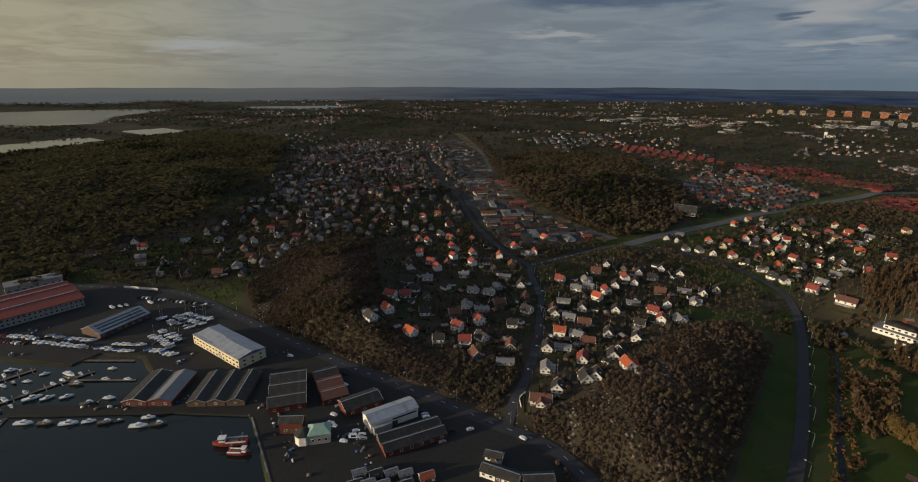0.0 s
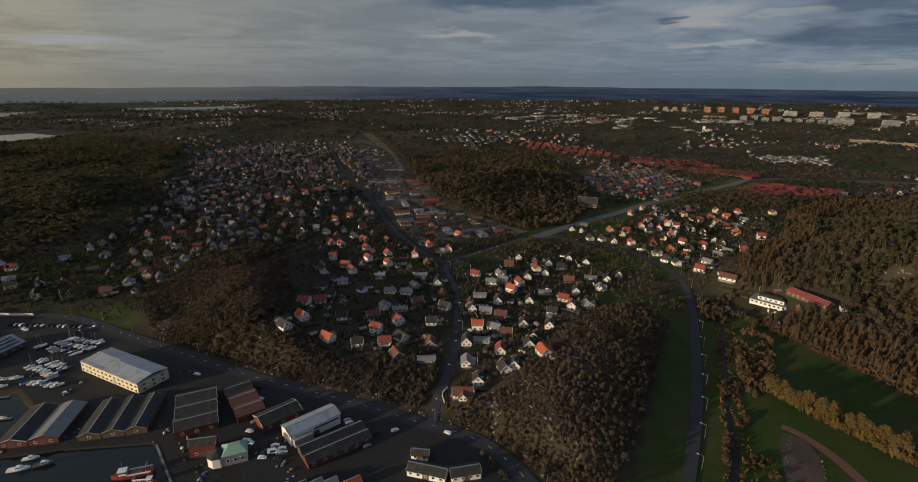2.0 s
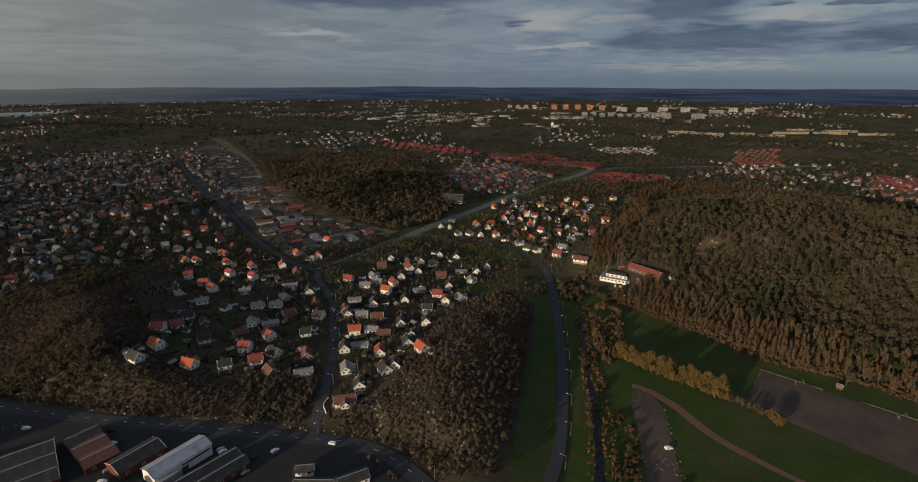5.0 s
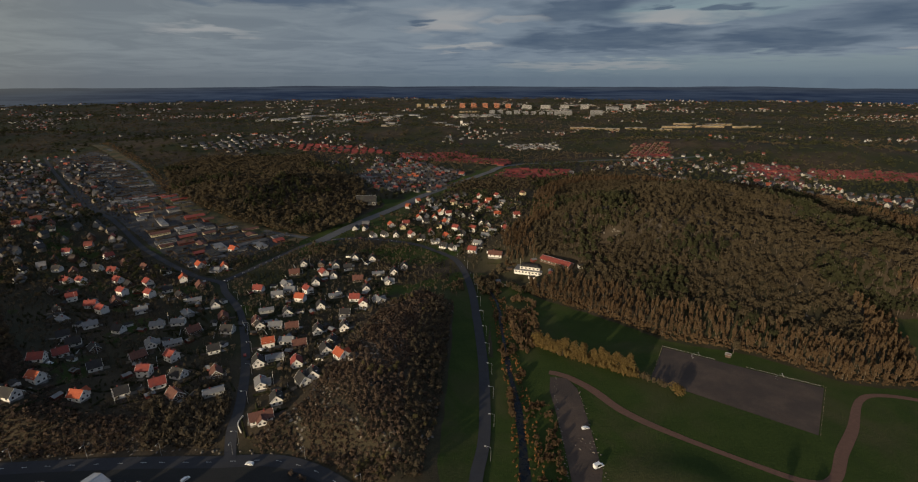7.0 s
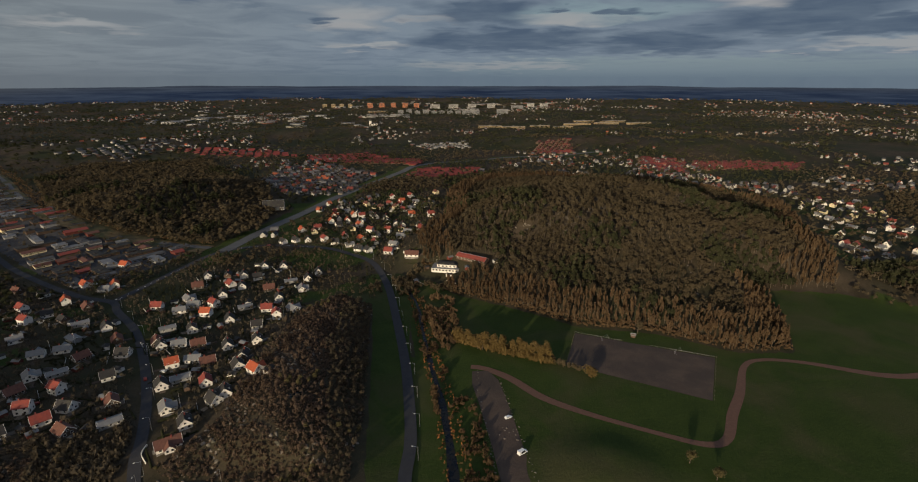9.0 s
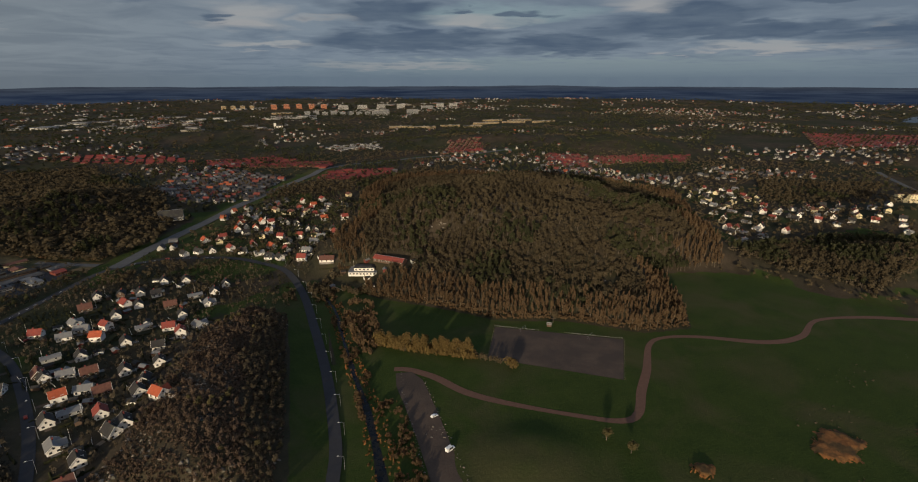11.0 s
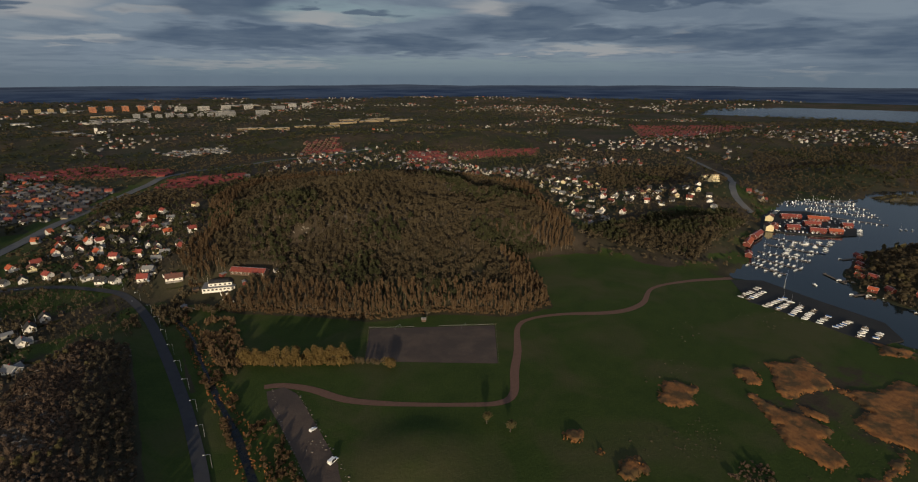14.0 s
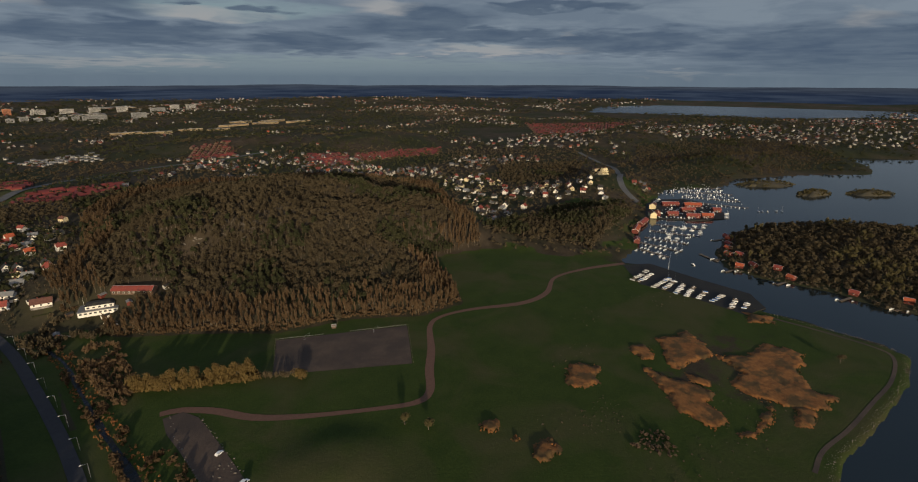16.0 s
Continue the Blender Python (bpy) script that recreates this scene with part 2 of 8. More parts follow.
# ---- materials ----
def surface(name, dark, light, scale=1.0, rough=0.85, bump=0.0, metal=0.0, third=None, spots=0.0, attr=None, gloss=0.3):
    """A two-scale mottled surface. dark, light: base colours; third: a stain colour over part `spots` of it."""
    m = bpy.data.materials.new(name)
    m.use_nodes = True
    k = Nodes(m.node_tree)
    place = k.add("ShaderNodeTexCoord").outputs["Object"]
    broad, fine = k.noise(place, scale, 4.0, 0.6), k.noise(place, scale * 7.3, 5.0, 0.65)
    fac = k.math("ADD", k.math("MULTIPLY", broad, 0.6), k.math("MULTIPLY", fine, 0.4))
    if attr:
        tone = k.add("ShaderNodeAttribute", {"attribute_name": attr}).outputs["Fac"]
        fac = k.math("ADD", k.math("MULTIPLY", fac, 0.35), k.math("MULTIPLY", tone, 0.65))
        colour = k.mix(k.ramp(fac, [(0.12, 0.0), (0.88, 1.0)]), dark, light)
    else:
        colour = k.mix(k.ramp(fac, [(0.32, 0.0), (0.68, 1.0)]), dark, light)
    if third:
        stain = k.ramp(k.noise(place, scale * 0.37, 6.0, 0.6), [(0.62 - spots * 0.5, 0.0), (0.72 - spots * 0.4, 1.0)])
        colour = k.mix(stain, colour, third)
    s = k.add("ShaderNodeBsdfPrincipled", None, Base_Color=colour, Roughness=rough, Metallic=metal, Specular_IOR_Level=gloss)
    if bump:
        n = k.add("ShaderNodeBump", None, Strength=min(bump, 1.0), Distance=0.05 / max(scale, 0.05), Height=fine)
        k.tree.links.new(n.outputs[0], s.inputs["Normal"])
    k.add("ShaderNodeOutputMaterial", None, Surface=s.outputs[0])
    return m


def foliage(name, dark, light, scale=0.8):
    """Twigs or needles: light scatters through the open crown as well as off it."""
    m = bpy.data.materials.new(name)
    m.use_nodes = True
    k = Nodes(m.node_tree)
    place = k.add("ShaderNodeTexCoord").outputs["Object"]
    tone = k.add("ShaderNodeAttribute", {"attribute_name": "tone"}).outputs["Fac"]
    fac = k.math("ADD", k.math("MULTIPLY", k.noise(place, scale, 5.0, 0.65), 0.5), k.math("MULTIPLY", tone, 0.5))
    colour = k.mix(k.ramp(fac, [(0.2, 0.0), (0.8, 1.0)]), dark, light)
    a = k.add("ShaderNodeBsdfDiffuse", None, Color=colour, Roughness=0.9)
    b = k.add("ShaderNodeBsdfTranslucent", None, Color=colour)
    both = k.add("ShaderNodeMixShader", None, i0=0.42, i1=a.outputs[0], i2=b.outputs[0])
    k.add("ShaderNodeOutputMaterial", None, Surface=both.outputs[0])
    return m


def tinted(name, stops, rough=0.8, gloss=0.3, scale=0.6):
    """Colour by the per-thing 'tone' attribute, in steps, with fine mottling."""
    m = bpy.data.materials.new(name)
    m.use_nodes = True
    k = Nodes(m.node_tree)
    place = k.add("ShaderNodeTexCoord").outputs["Object"]
    tone = k.add("ShaderNodeAttribute", {"attribute_name": "tone"}).outputs["Fac"]
    colour = k.ramp(tone, stops, "CONSTANT")
    grain = k.ramp(k.noise(place, scale, 5.0, 0.65), [(0.3, 0.72), (0.7, 1.15)])
    colour = k.add("ShaderNodeMix", {"data_type": "RGBA", "blend_type": "MULTIPLY"}, i0=1.0, i6=colour, i7=grain).outputs[2]
    s = k.add("ShaderNodeBsdfPrincipled", None, Base_Color=colour, Roughness=rough, Specular_IOR_Level=gloss)
    k.add("ShaderNodeOutputMaterial", None, Surface=s.outputs[0])
    return m


def land_material():
    """Heath, garden lawns and leaf litter; meadow grass where the 'grass' attribute says so."""
    m = bpy.data.materials.new("land")
    m.use_nodes = True
    k = Nodes(m.node_tree)
    place = k.add("ShaderNodeTexCoord").outputs["Object"]
    n1, n2, n3 = k.noise(place, 0.006, 6.0, 0.6), k.noise(place, 0.05, 6.0, 0.65), k.noise(place, 0.6, 5.0, 0.7)
    grass = k.add("ShaderNodeAttribute", {"attribute_name": "grass"}).outputs["Fac"]
    rock = k.add("ShaderNodeAttribute", {"attribute_name": "rock"}).outputs["Fac"]
    litter = k.mix(k.ramp(k.math("ADD", k.math("MULTIPLY", n2, 0.6), k.math("MULTIPLY", n3, 0.4)), [(0.35, 0.0), (0.65, 1.0)]), (0.031, 0.025, 0.017), (0.076, 0.058, 0.039))
    heath = k.mix(k.math("MULTIPLY", k.ramp(n1, [(0.42, 0.0), (0.58, 1.0)]), k.math("SUBTRACT", 1.0, rock, True)), litter, (0.029, 0.033, 0.016))
    lawn1 = k.mix(k.ramp(k.math("ADD", k.math("MULTIPLY", n2, 0.5), k.math("MULTIPLY", n3, 0.5)), [(0.34, 0.0), (0.66, 1.0)]), (0.024, 0.040, 0.009), (0.043, 0.061, 0.014))
    lawn = k.mix(k.ramp(k.noise(place, 0.016, 5.0, 0.6, 0.6), [(0.46, 0.0), (0.64, 0.8)]), lawn1, (0.060, 0.057, 0.025))
    edge = k.ramp(k.math("ADD", grass, k.math("MULTIPLY", k.math("SUBTRACT", n2, 0.5), 0.7)), [(0.46, 0.0), (0.54, 1.0)])
    colour = k.mix(edge, heath, lawn)
    paved = k.add("ShaderNodeAttribute", {"attribute_name": "paved"}).outputs["Fac"]
    tar = k.mix(k.ramp(k.math("ADD", k.math("MULTIPLY", n2, 0.5), k.math("MULTIPLY", n3, 0.5)), [(0.4, 0.0), (0.6, 1.0)]), (0.040, 0.040, 0.043), (0.078, 0.076, 0.075))
    colour = k.mix(k.ramp(k.math("ADD", paved, k.math("MULTIPLY", k.math("SUBTRACT", n2, 0.5), 0.9)), [(0.45, 0.0), (0.55, 1.0)]), colour, tar)
    bare = k.ramp(k.math("MULTIPLY", rock, k.math("ADD", k.noise(place, 0.09, 7.0, 0.7, 1.2), 0.1)), [(0.58, 0.0), (0.72, 1.0)])
    colour = k.mix(bare, colour, k.mix(n3, (0.075, 0.066, 0.054), (0.19, 0.165, 0.135)))
    s = k.add("ShaderNodeBsdfPrincipled", None, Base_Color=colour, Roughness=0.95, Specular_IOR_Level=0.1)
    b = k.add("ShaderNodeBump", None, Strength=0.6, Distance=0.5, Height=k.math("ADD", n3, n2))
    k.tree.links.new(b.outputs[0], s.inputs["Normal"])
    k.add("ShaderNodeOutputMaterial", None, Surface=s.outputs[0])
    return m


def water_material():
    m = bpy.data.materials.new("sea_water")
    m.use_nodes = True
    k = Nodes(m.node_tree)
    place = k.add("ShaderNodeTexCoord").outputs["Object"]
    chop = k.math("ADD", k.noise(place, 0.35, 5.0, 0.6, 0.4), k.math("MULTIPLY", k.noise(place, 0.02, 3.0, 0.5), 1.6))
    s = k.add("ShaderNodeBsdfPrincipled", None, Base_Color=(0.010, 0.016, 0.017, 1), Roughness=0.09, IOR=1.33)
    b = k.add("ShaderNodeBump", None, Strength=0.12, Distance=0.10, Height=chop)
    k.tree.links.new(b.outputs[0], s.inputs["Normal"])
    k.add("ShaderNodeOutputMaterial", None, Surface=s.outputs[0])
    return m


def stream_material():
    """Murky slow water with mud showing through."""
    m = bpy.data.materials.new("murky_stream")
    m.use_nodes = True
    k = Nodes(m.node_tree)
    place = k.add("ShaderNodeTexCoord").outputs["Object"]
    weed = k.ramp(k.noise(place, 0.35, 5.0, 0.65), [(0.45, 0.0), (0.65, 1.0)])
    c = k.mix(weed, (0.007, 0.009, 0.012), (0.022, 0.019, 0.012))
    s = k.add("ShaderNodeBsdfPrincipled", None, Base_Color=c, Roughness=k.ramp(weed, [(0.0, 0.22), (1.0, 0.7)]), IOR=1.33, Specular_IOR_Level=0.28)
    k.add("ShaderNodeOutputMaterial", None, Surface=s.outputs[0])
    return m


def glass_material():
    m = bpy.data.materials.new("window_glass")
    m.use_nodes = True
    k = Nodes(m.node_tree)
    place = k.add("ShaderNodeTexCoord").outputs["Object"]
    c = k.mix(k.noise(place, 0.4, 2.0), (0.012, 0.014, 0.018), (0.035, 0.038, 0.042))
    s = k.add("ShaderNodeBsdfPrincipled", None, Base_Color=c, Roughness=0.08, IOR=1.5)
    k.add("ShaderNodeOutputMaterial", None, Surface=s.outputs[0])
    return m


LAND, WATER, STREAMWATER, GLASS = land_material(), water_material(), stream_material(), glass_material()
ASPHALT = surface("asphalt", (0.024, 0.025, 0.029), (0.040, 0.041, 0.047), 0.25, 0.9, 0.2, third=(0.035, 0.035, 0.038), spots=0.3)
WORNASPHALT = surface("worn_pale_asphalt", (0.060, 0.062, 0.066), (0.105, 0.106, 0.108), 0.12, 0.9, 0.2)
# worn asphalt, its base colour lowered to carry the shade over the harbour
YARD = surface("worn_shade_toned_asphalt", (0.013, 0.013, 0.012), (0.028, 0.027, 0.024), 0.05, 0.85, 0.2, third=(0.018, 0.018, 0.017), spots=0.4)
REDGRAVEL = surface("red_gravel", (0.098, 0.052, 0.037), (0.150, 0.082, 0.057), 0.5, 0.95, 0.4)
PITCHGRAVEL = surface("pitch_gravel", (0.066, 0.046, 0.035), (0.096, 0.069, 0.052), 0.08, 0.95, 0.3, third=(0.056, 0.042, 0.034), spots=0.4)
VERGE = surface("dry_verge_grass", (0.070, 0.050, 0.024), (0.135, 0.096, 0.044), 0.12, 0.95, 0.4, third=(0.045, 0.046, 0.018), spots=0.4)
PAINT = surface("road_paint", (0.55, 0.54, 0.50), (0.75, 0.74, 0.70), 2.0, 0.7)
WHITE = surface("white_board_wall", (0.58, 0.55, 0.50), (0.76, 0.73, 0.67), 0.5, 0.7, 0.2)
CREAM = surface("cream_render", (0.52, 0.44, 0.26), (0.66, 0.57, 0.36), 0.5, 0.8, 0.2)
REDWALL = surface("falu_red_board", (0.085, 0.023, 0.017), (0.145, 0.036, 0.025), 0.6, 0.8, 0.3)
BROWNWALL = surface("brown_board", (0.060, 0.040, 0.028), (0.115, 0.075, 0.052), 0.6, 0.8, 0.3)
GREYWALL = surface("grey_board", (0.20, 0.20, 0.195), (0.32, 0.315, 0.30), 0.5, 0.8, 0.2)
ORANGE = surface("orange_clay_roof", (0.25, 0.054, 0.024), (0.42, 0.098, 0.040), 0.9, 0.75, 0.6, third=(0.30, 0.075, 0.035), spots=0.25)
REDROOF = surface("red_clay_roof", (0.15, 0.032, 0.024), (0.28, 0.060, 0.040), 0.9, 0.75, 0.6, third=(0.16, 0.045, 0.038), spots=0.3)
# dark felt, taken slightly lower for the same harbour shade
DARKROOF = surface("dark_felt_roof", (0.016, 0.016, 0.017), (0.040, 0.037, 0.036), 0.7, 0.8, 0.4, third=(0.046, 0.044, 0.034), spots=0.3)
BROWNROOF = surface("brown_clay_roof", (0.085, 0.038, 0.028), (0.150, 0.068, 0.048), 0.8, 0.8, 0.5)
GREYROOF = surface("grey_sheet_roof", (0.13, 0.13, 0.13), (0.21, 0.21, 0.205), 0.4, 0.6, 0.2)
SLATEROOF = surface("blue_grey_sheet_roof", (0.24, 0.26, 0.29), (0.35, 0.37, 0.40), 0.3, 0.5, 0.1, third=(0.20, 0.20, 0.20), spots=0.2)
GREENROOF = surface("verdigris_sheet_roof", (0.17, 0.29, 0.23), (0.27, 0.40, 0.32), 0.5, 0.6, 0.1)
CONCRETE = surface("quay_concrete", (0.17, 0.16, 0.145), (0.28, 0.265, 0.24), 0.4, 0.9, 0.3, third=(0.10, 0.09, 0.08), spots=0.35)
TIMBER = surface("weathered_timber", (0.10, 0.075, 0.055), (0.19, 0.15, 0.11), 1.2, 0.9, 0.4)
METAL = surface("galvanised_steel", (0.38, 0.39, 0.40), (0.52, 0.53, 0.54), 2.0, 0.4, 0.1, metal=0.8)
GELCOAT = surface("white_gelcoat", (0.66, 0.66, 0.64), (0.82, 0.82, 0.80), 0.6, 0.25, gloss=0.5)
NAVY = surface("navy_gelcoat", (0.02, 0.035, 0.09), (0.035, 0.055, 0.13), 0.6, 0.3, gloss=0.5)
REDHULL = surface("red_painted_hull", (0.15, 0.026, 0.020), (0.24, 0.042, 0.030), 0.6, 0.5)
TARP = surface("blue_tarpaulin", (0.03, 0.09, 0.26), (0.05, 0.14, 0.36), 0.8, 0.6)
REED = surface("dry_reed", (0.140, 0.056, 0.016), (0.270, 0.118, 0.036), 0.25, 0.95, 0.6, third=(0.080, 0.048, 0.018), spots=0.35, attr="tone")
BARK = surface("bark", (0.075, 0.058, 0.042), (0.17, 0.14, 0.11), 1.5, 0.9, attr="tone")
BIRCHBARK = surface("birch_bark", (0.13, 0.105, 0.075), (0.27, 0.225, 0.165), 1.5, 0.9, attr="tone")
TWIGS = foliage("bare_twigs", (0.054, 0.044, 0.028), (0.138, 0.110, 0.068))
BUDS = foliage("budding_twigs", (0.086, 0.062, 0.027), (0.205, 0.145, 0.058))
RUST = foliage("rusty_twigs", (0.077, 0.052, 0.031), (0.174, 0.118, 0.067))
ISLET = surface("islet_heath", (0.030, 0.028, 0.019), (0.066, 0.058, 0.040), 0.06, 0.95, 0.5)
OLIVE = foliage("olive_budding_crowns", (0.060, 0.053, 0.027), (0.150, 0.128, 0.062))
NEEDLES = foliage("pine_needles", (0.026, 0.030, 0.017), (0.070, 0.070, 0.036))
SCRUB = foliage("leafless_scrub", (0.060, 0.050, 0.034), (0.158, 0.128, 0.088))
HEATHER = foliage("reddish_heather_scrub", (0.066, 0.048, 0.036), (0.185, 0.132, 0.094))
ROCK = surface("granite", (0.100, 0.086, 0.072), (0.25, 0.21, 0.17), 0.4, 0.9, 0.6, third=(0.08, 0.075, 0.055), spots=0.3)
# far walls set below the brightness of their paint to stand in for haze
FARWALL = tinted("haze_dimmed_walls", [(0.0, (0.36, 0.345, 0.315)), (0.34, (0.25, 0.22, 0.17)), (0.5, (0.24, 0.23, 0.215)), (0.7, (0.14, 0.060, 0.042)), (0.85, (0.40, 0.39, 0.37))])
FARROOF = tinted("distant_roofs", [(0.0, (0.055, 0.050, 0.050)), (0.48, (0.24, 0.062, 0.044)), (0.62, (0.15, 0.145, 0.14)), (0.86, (0.40, 0.110, 0.050)), (0.93, (0.10, 0.055, 0.042))])
# walls and roofs dulled to put the western slope's cloud shade into colour
DIMWALL = tinted("cloud_dimmed_walls", [(0.0, (0.26, 0.25, 0.235)), (0.3, (0.20, 0.17, 0.13)), (0.5, (0.15, 0.145, 0.14)), (0.7, (0.10, 0.055, 0.040)), (0.88, (0.42, 0.40, 0.36))])
DIMROOF = tinted("grey_roofs", [(0.0, (0.048, 0.045, 0.044)), (0.42, (0.095, 0.090, 0.085)), (0.70, (0.080, 0.058, 0.046)), (0.90, (0.22, 0.065, 0.045)), (0.96, (0.20, 0.19, 0.18))])
STRIPROOF = surface("dull_sheet_roof", (0.050, 0.050, 0.052), (0.100, 0.098, 0.098), 0.2, 0.7, 0.2, third=(0.06, 0.055, 0.05), spots=0.3)
ROWROOF = surface("row_house_red_roof", (0.125, 0.026, 0.022), (0.25, 0.046, 0.034), 0.05, 0.75, attr="tone")
TOWERWALL = tinted("panel_concrete", [(0.0, (0.25, 0.25, 0.25)), (0.4, (0.42, 0.17, 0.085)), (0.55, (0.36, 0.35, 0.33)), (0.8, (0.36, 0.27, 0.15))], scale=0.05)

# ---- building helpers ----
class Shape:
    """A mesh in the making: corners, faces and the material slot of each face."""

    def __init__(self):
        self.v, self.f, self.m = [], [], []

    def add(self, verts, faces, slot=0):
        b = len(self.v)
        self.v += [tuple(p) for p in verts]
        self.f += [tuple(b + i for i in f) for f in faces]
        self.m += [slot] * len(faces)
        return self

    def box(self, x0, x1, y0, y1, z0, z1, slot=0):
        v = [(x, y, z) for z in (z0, z1) for x, y in ((x0, y0), (x1, y0), (x1, y1), (x0, y1))]
        return self.add(v, [(3, 2, 1, 0), (4, 5, 6, 7), (0, 1, 5, 4), (1, 2, 6, 5), (2, 3, 7, 6), (3, 0, 4, 7)], slot)

    def bar(self, a, b, r0, r1=None, n=6, slot=0):
        """A tapered round bar from a to b."""
        a, b = Vector(a), Vector(b)
        r1 = r0 if r1 is None else r1
        w = (b - a).normalized()
        u = w.orthogonal().normalized()
        t = w.cross(u)
        v = [p + (u * math.cos(k * 2 * math.pi / n) + t * math.sin(k * 2 * math.pi / n)) * r for p, r in ((a, r0), (b, r1)) for k in range(n)]
        f = [(k, (k + 1) % n, n + (k + 1) % n, n + k) for k in range(n)] + [tuple(range(n - 1, -1, -1)), tuple(range(n, 2 * n))]
        return self.add(v, f, slot)

    def gable(self, lx, ly, z0, eave, ridge, slot=0):
        """Walls of a gabled house, ridge along x."""
        a, b = lx / 2, ly / 2
        v = [(-a, -b, z0), (a, -b, z0), (a, b, z0), (-a, b, z0), (-a, -b, eave), (a, -b, eave), (a, b, eave), (-a, b, eave), (-a, 0, ridge), (a, 0, ridge)]
        return self.add(v, [(0, 1, 5, 4), (2, 3, 7, 6), (1, 2, 6, 9, 5), (3, 0, 4, 8, 7), (4, 5, 9, 8), (6, 7, 8, 9), (3, 2, 1, 0)], slot)

    def roof(self, lx, ly, eave, ridge, over=0.5, thick=0.22, slot=0):
        """Two roof slabs with overhang, ridge along x."""
        a, b = lx / 2 + over, ly / 2
        rise = (ridge - eave) / b
        lo, e = eave - rise * over, b + over
        for s in (-1, 1):
            v = [(-a, s * e, lo + 0.03), (a, s * e, lo + 0.03), (a, 0, ridge + 0.03), (-a, 0, ridge + 0.03)]
            v += [(x, y, z + thick) for x, y, z in v]
            f = [(0, 1, 2, 3), (7, 6, 5, 4), (4, 5, 1, 0), (5, 6, 2, 1), (6, 7, 3, 2), (7, 4, 0, 3)]
            self.add(v, f if s > 0 else [tuple(reversed(q)) for q in f], slot)
        return self

    def ring(self, rings, slot=0, close=True):
        """Skin a list of closed loops of equal length."""
        n = len(rings[0])
        f = [(i * n + k, i * n + (k + 1) % n, (i + 1) * n + (k + 1) % n, (i + 1) * n + k) for i in range(len(rings) - 1) for k in range(n)]
        if close:
            f += [tuple(range(n - 1, -1, -1)), tuple((len(rings) - 1) * n + k for k in range(n))]
        return self.add([p for r in rings for p in r], f, slot)

    def mesh(self, name, *mats):
        me = bpy.data.meshes.new(name)
        me.from_pydata(self.v, [], self.f)
        for m in mats:
            me.materials.append(m)
        if len(mats) > 1:
            me.polygons.foreach_set("material_index", self.m)
        me.update()
        return me


def part(name, shape, mats, parent, label=""):
    ob = new(name, shape.mesh(name, *(mats if isinstance(mats, tuple) else (mats,))))
    ob.parent = parent
    return tagged(ob, label)


def thing(name, label, category, group="", kind="", at=None):
    ob = new(name)
    ob.empty_display_size = 0.5
    if at is not None:
        ob.matrix_basis = at
    return tagged(ob, label, category, group, kind)


def raw(name, verts, tris, mats, slots=None, tone=None, extra=None):
    """A mesh object straight from arrays."""
    me = bpy.data.meshes.new(name)
    me.vertices.add(len(verts))
    me.vertices.foreach_set("co", np.asarray(verts, np.float32).ravel())
    k = tris.shape[1]
    me.loops.add(tris.size)
    me.loops.foreach_set("vertex_index", tris.ravel().astype(np.int32))
    me.polygons.add(len(tris))
    me.polygons.foreach_set("loop_start", np.arange(0, tris.size, k, dtype=np.int32))
    me.polygons.foreach_set("loop_total", np.full(len(tris), k, np.int32))
    for m in mats:
        me.materials.append(m)
    if slots is not None:
        me.polygons.foreach_set("material_index", slots.astype(np.int32))
    for key, val in {"tone": tone, **(extra or {})}.items():
        if val is not None:
            me.attributes.new(key, "FLOAT", "POINT").data.foreach_set("value", np.asarray(val, np.float32))
    me.update(calc_edges=True)
    return new(name, me)


def sheet(name, poly, z, mat, label, category, thick=0.0):
    """A flat piece of ground with the outline poly, with a skirt of that depth."""
    bm = bmesh.new()
    top = [bm.verts.new((x, y, z)) for x, y in poly]
    face = bm.faces.new(top)
    bm.normal_update()
    if face.normal.z < 0:
        face.normal_flip()
    if thick:
        low = [bm.verts.new((x, y, z - thick)) for x, y in poly]
        n = len(poly)
        for i in range(n):
            bm.faces.new((top[i], top[(i + 1) % n], low[(i + 1) % n], low[i]))
        bmesh.ops.recalc_face_normals(bm, faces=bm.faces[:])
    bmesh.ops.triangulate(bm, faces=[f for f in bm.faces if len(f.verts) > 4])
    me = bpy.data.meshes.new(name)
    bm.to_mesh(me)
    bm.free()
    me.materials.append(mat)
    return tagged(new(name, me), label, category, kind="structure")


def spline(pts, step):
    """Points along a smooth curve through pts."""
    out = []
    p = [Vector((*q, 0)) for q in pts]
    p = [p[0] * 2 - p[1]] + p + [p[-1] * 2 - p[-2]]
    for i in range(1, len(p) - 2):
        n = max(1, int((p[i + 1] - p[i]).length / step))
        for k in range(n):
            t = k / n
            out.append(0.5 * (2 * p[i] + (p[i + 1] - p[i - 1]) * t + (2 * p[i - 1] - 5 * p[i] + 4 * p[i + 1] - p[i + 2]) * t * t
                              + (3 * p[i] - p[i - 1] - 3 * p[i + 1] + p[i + 2]) * t ** 3))
    return out + [p[-2]]


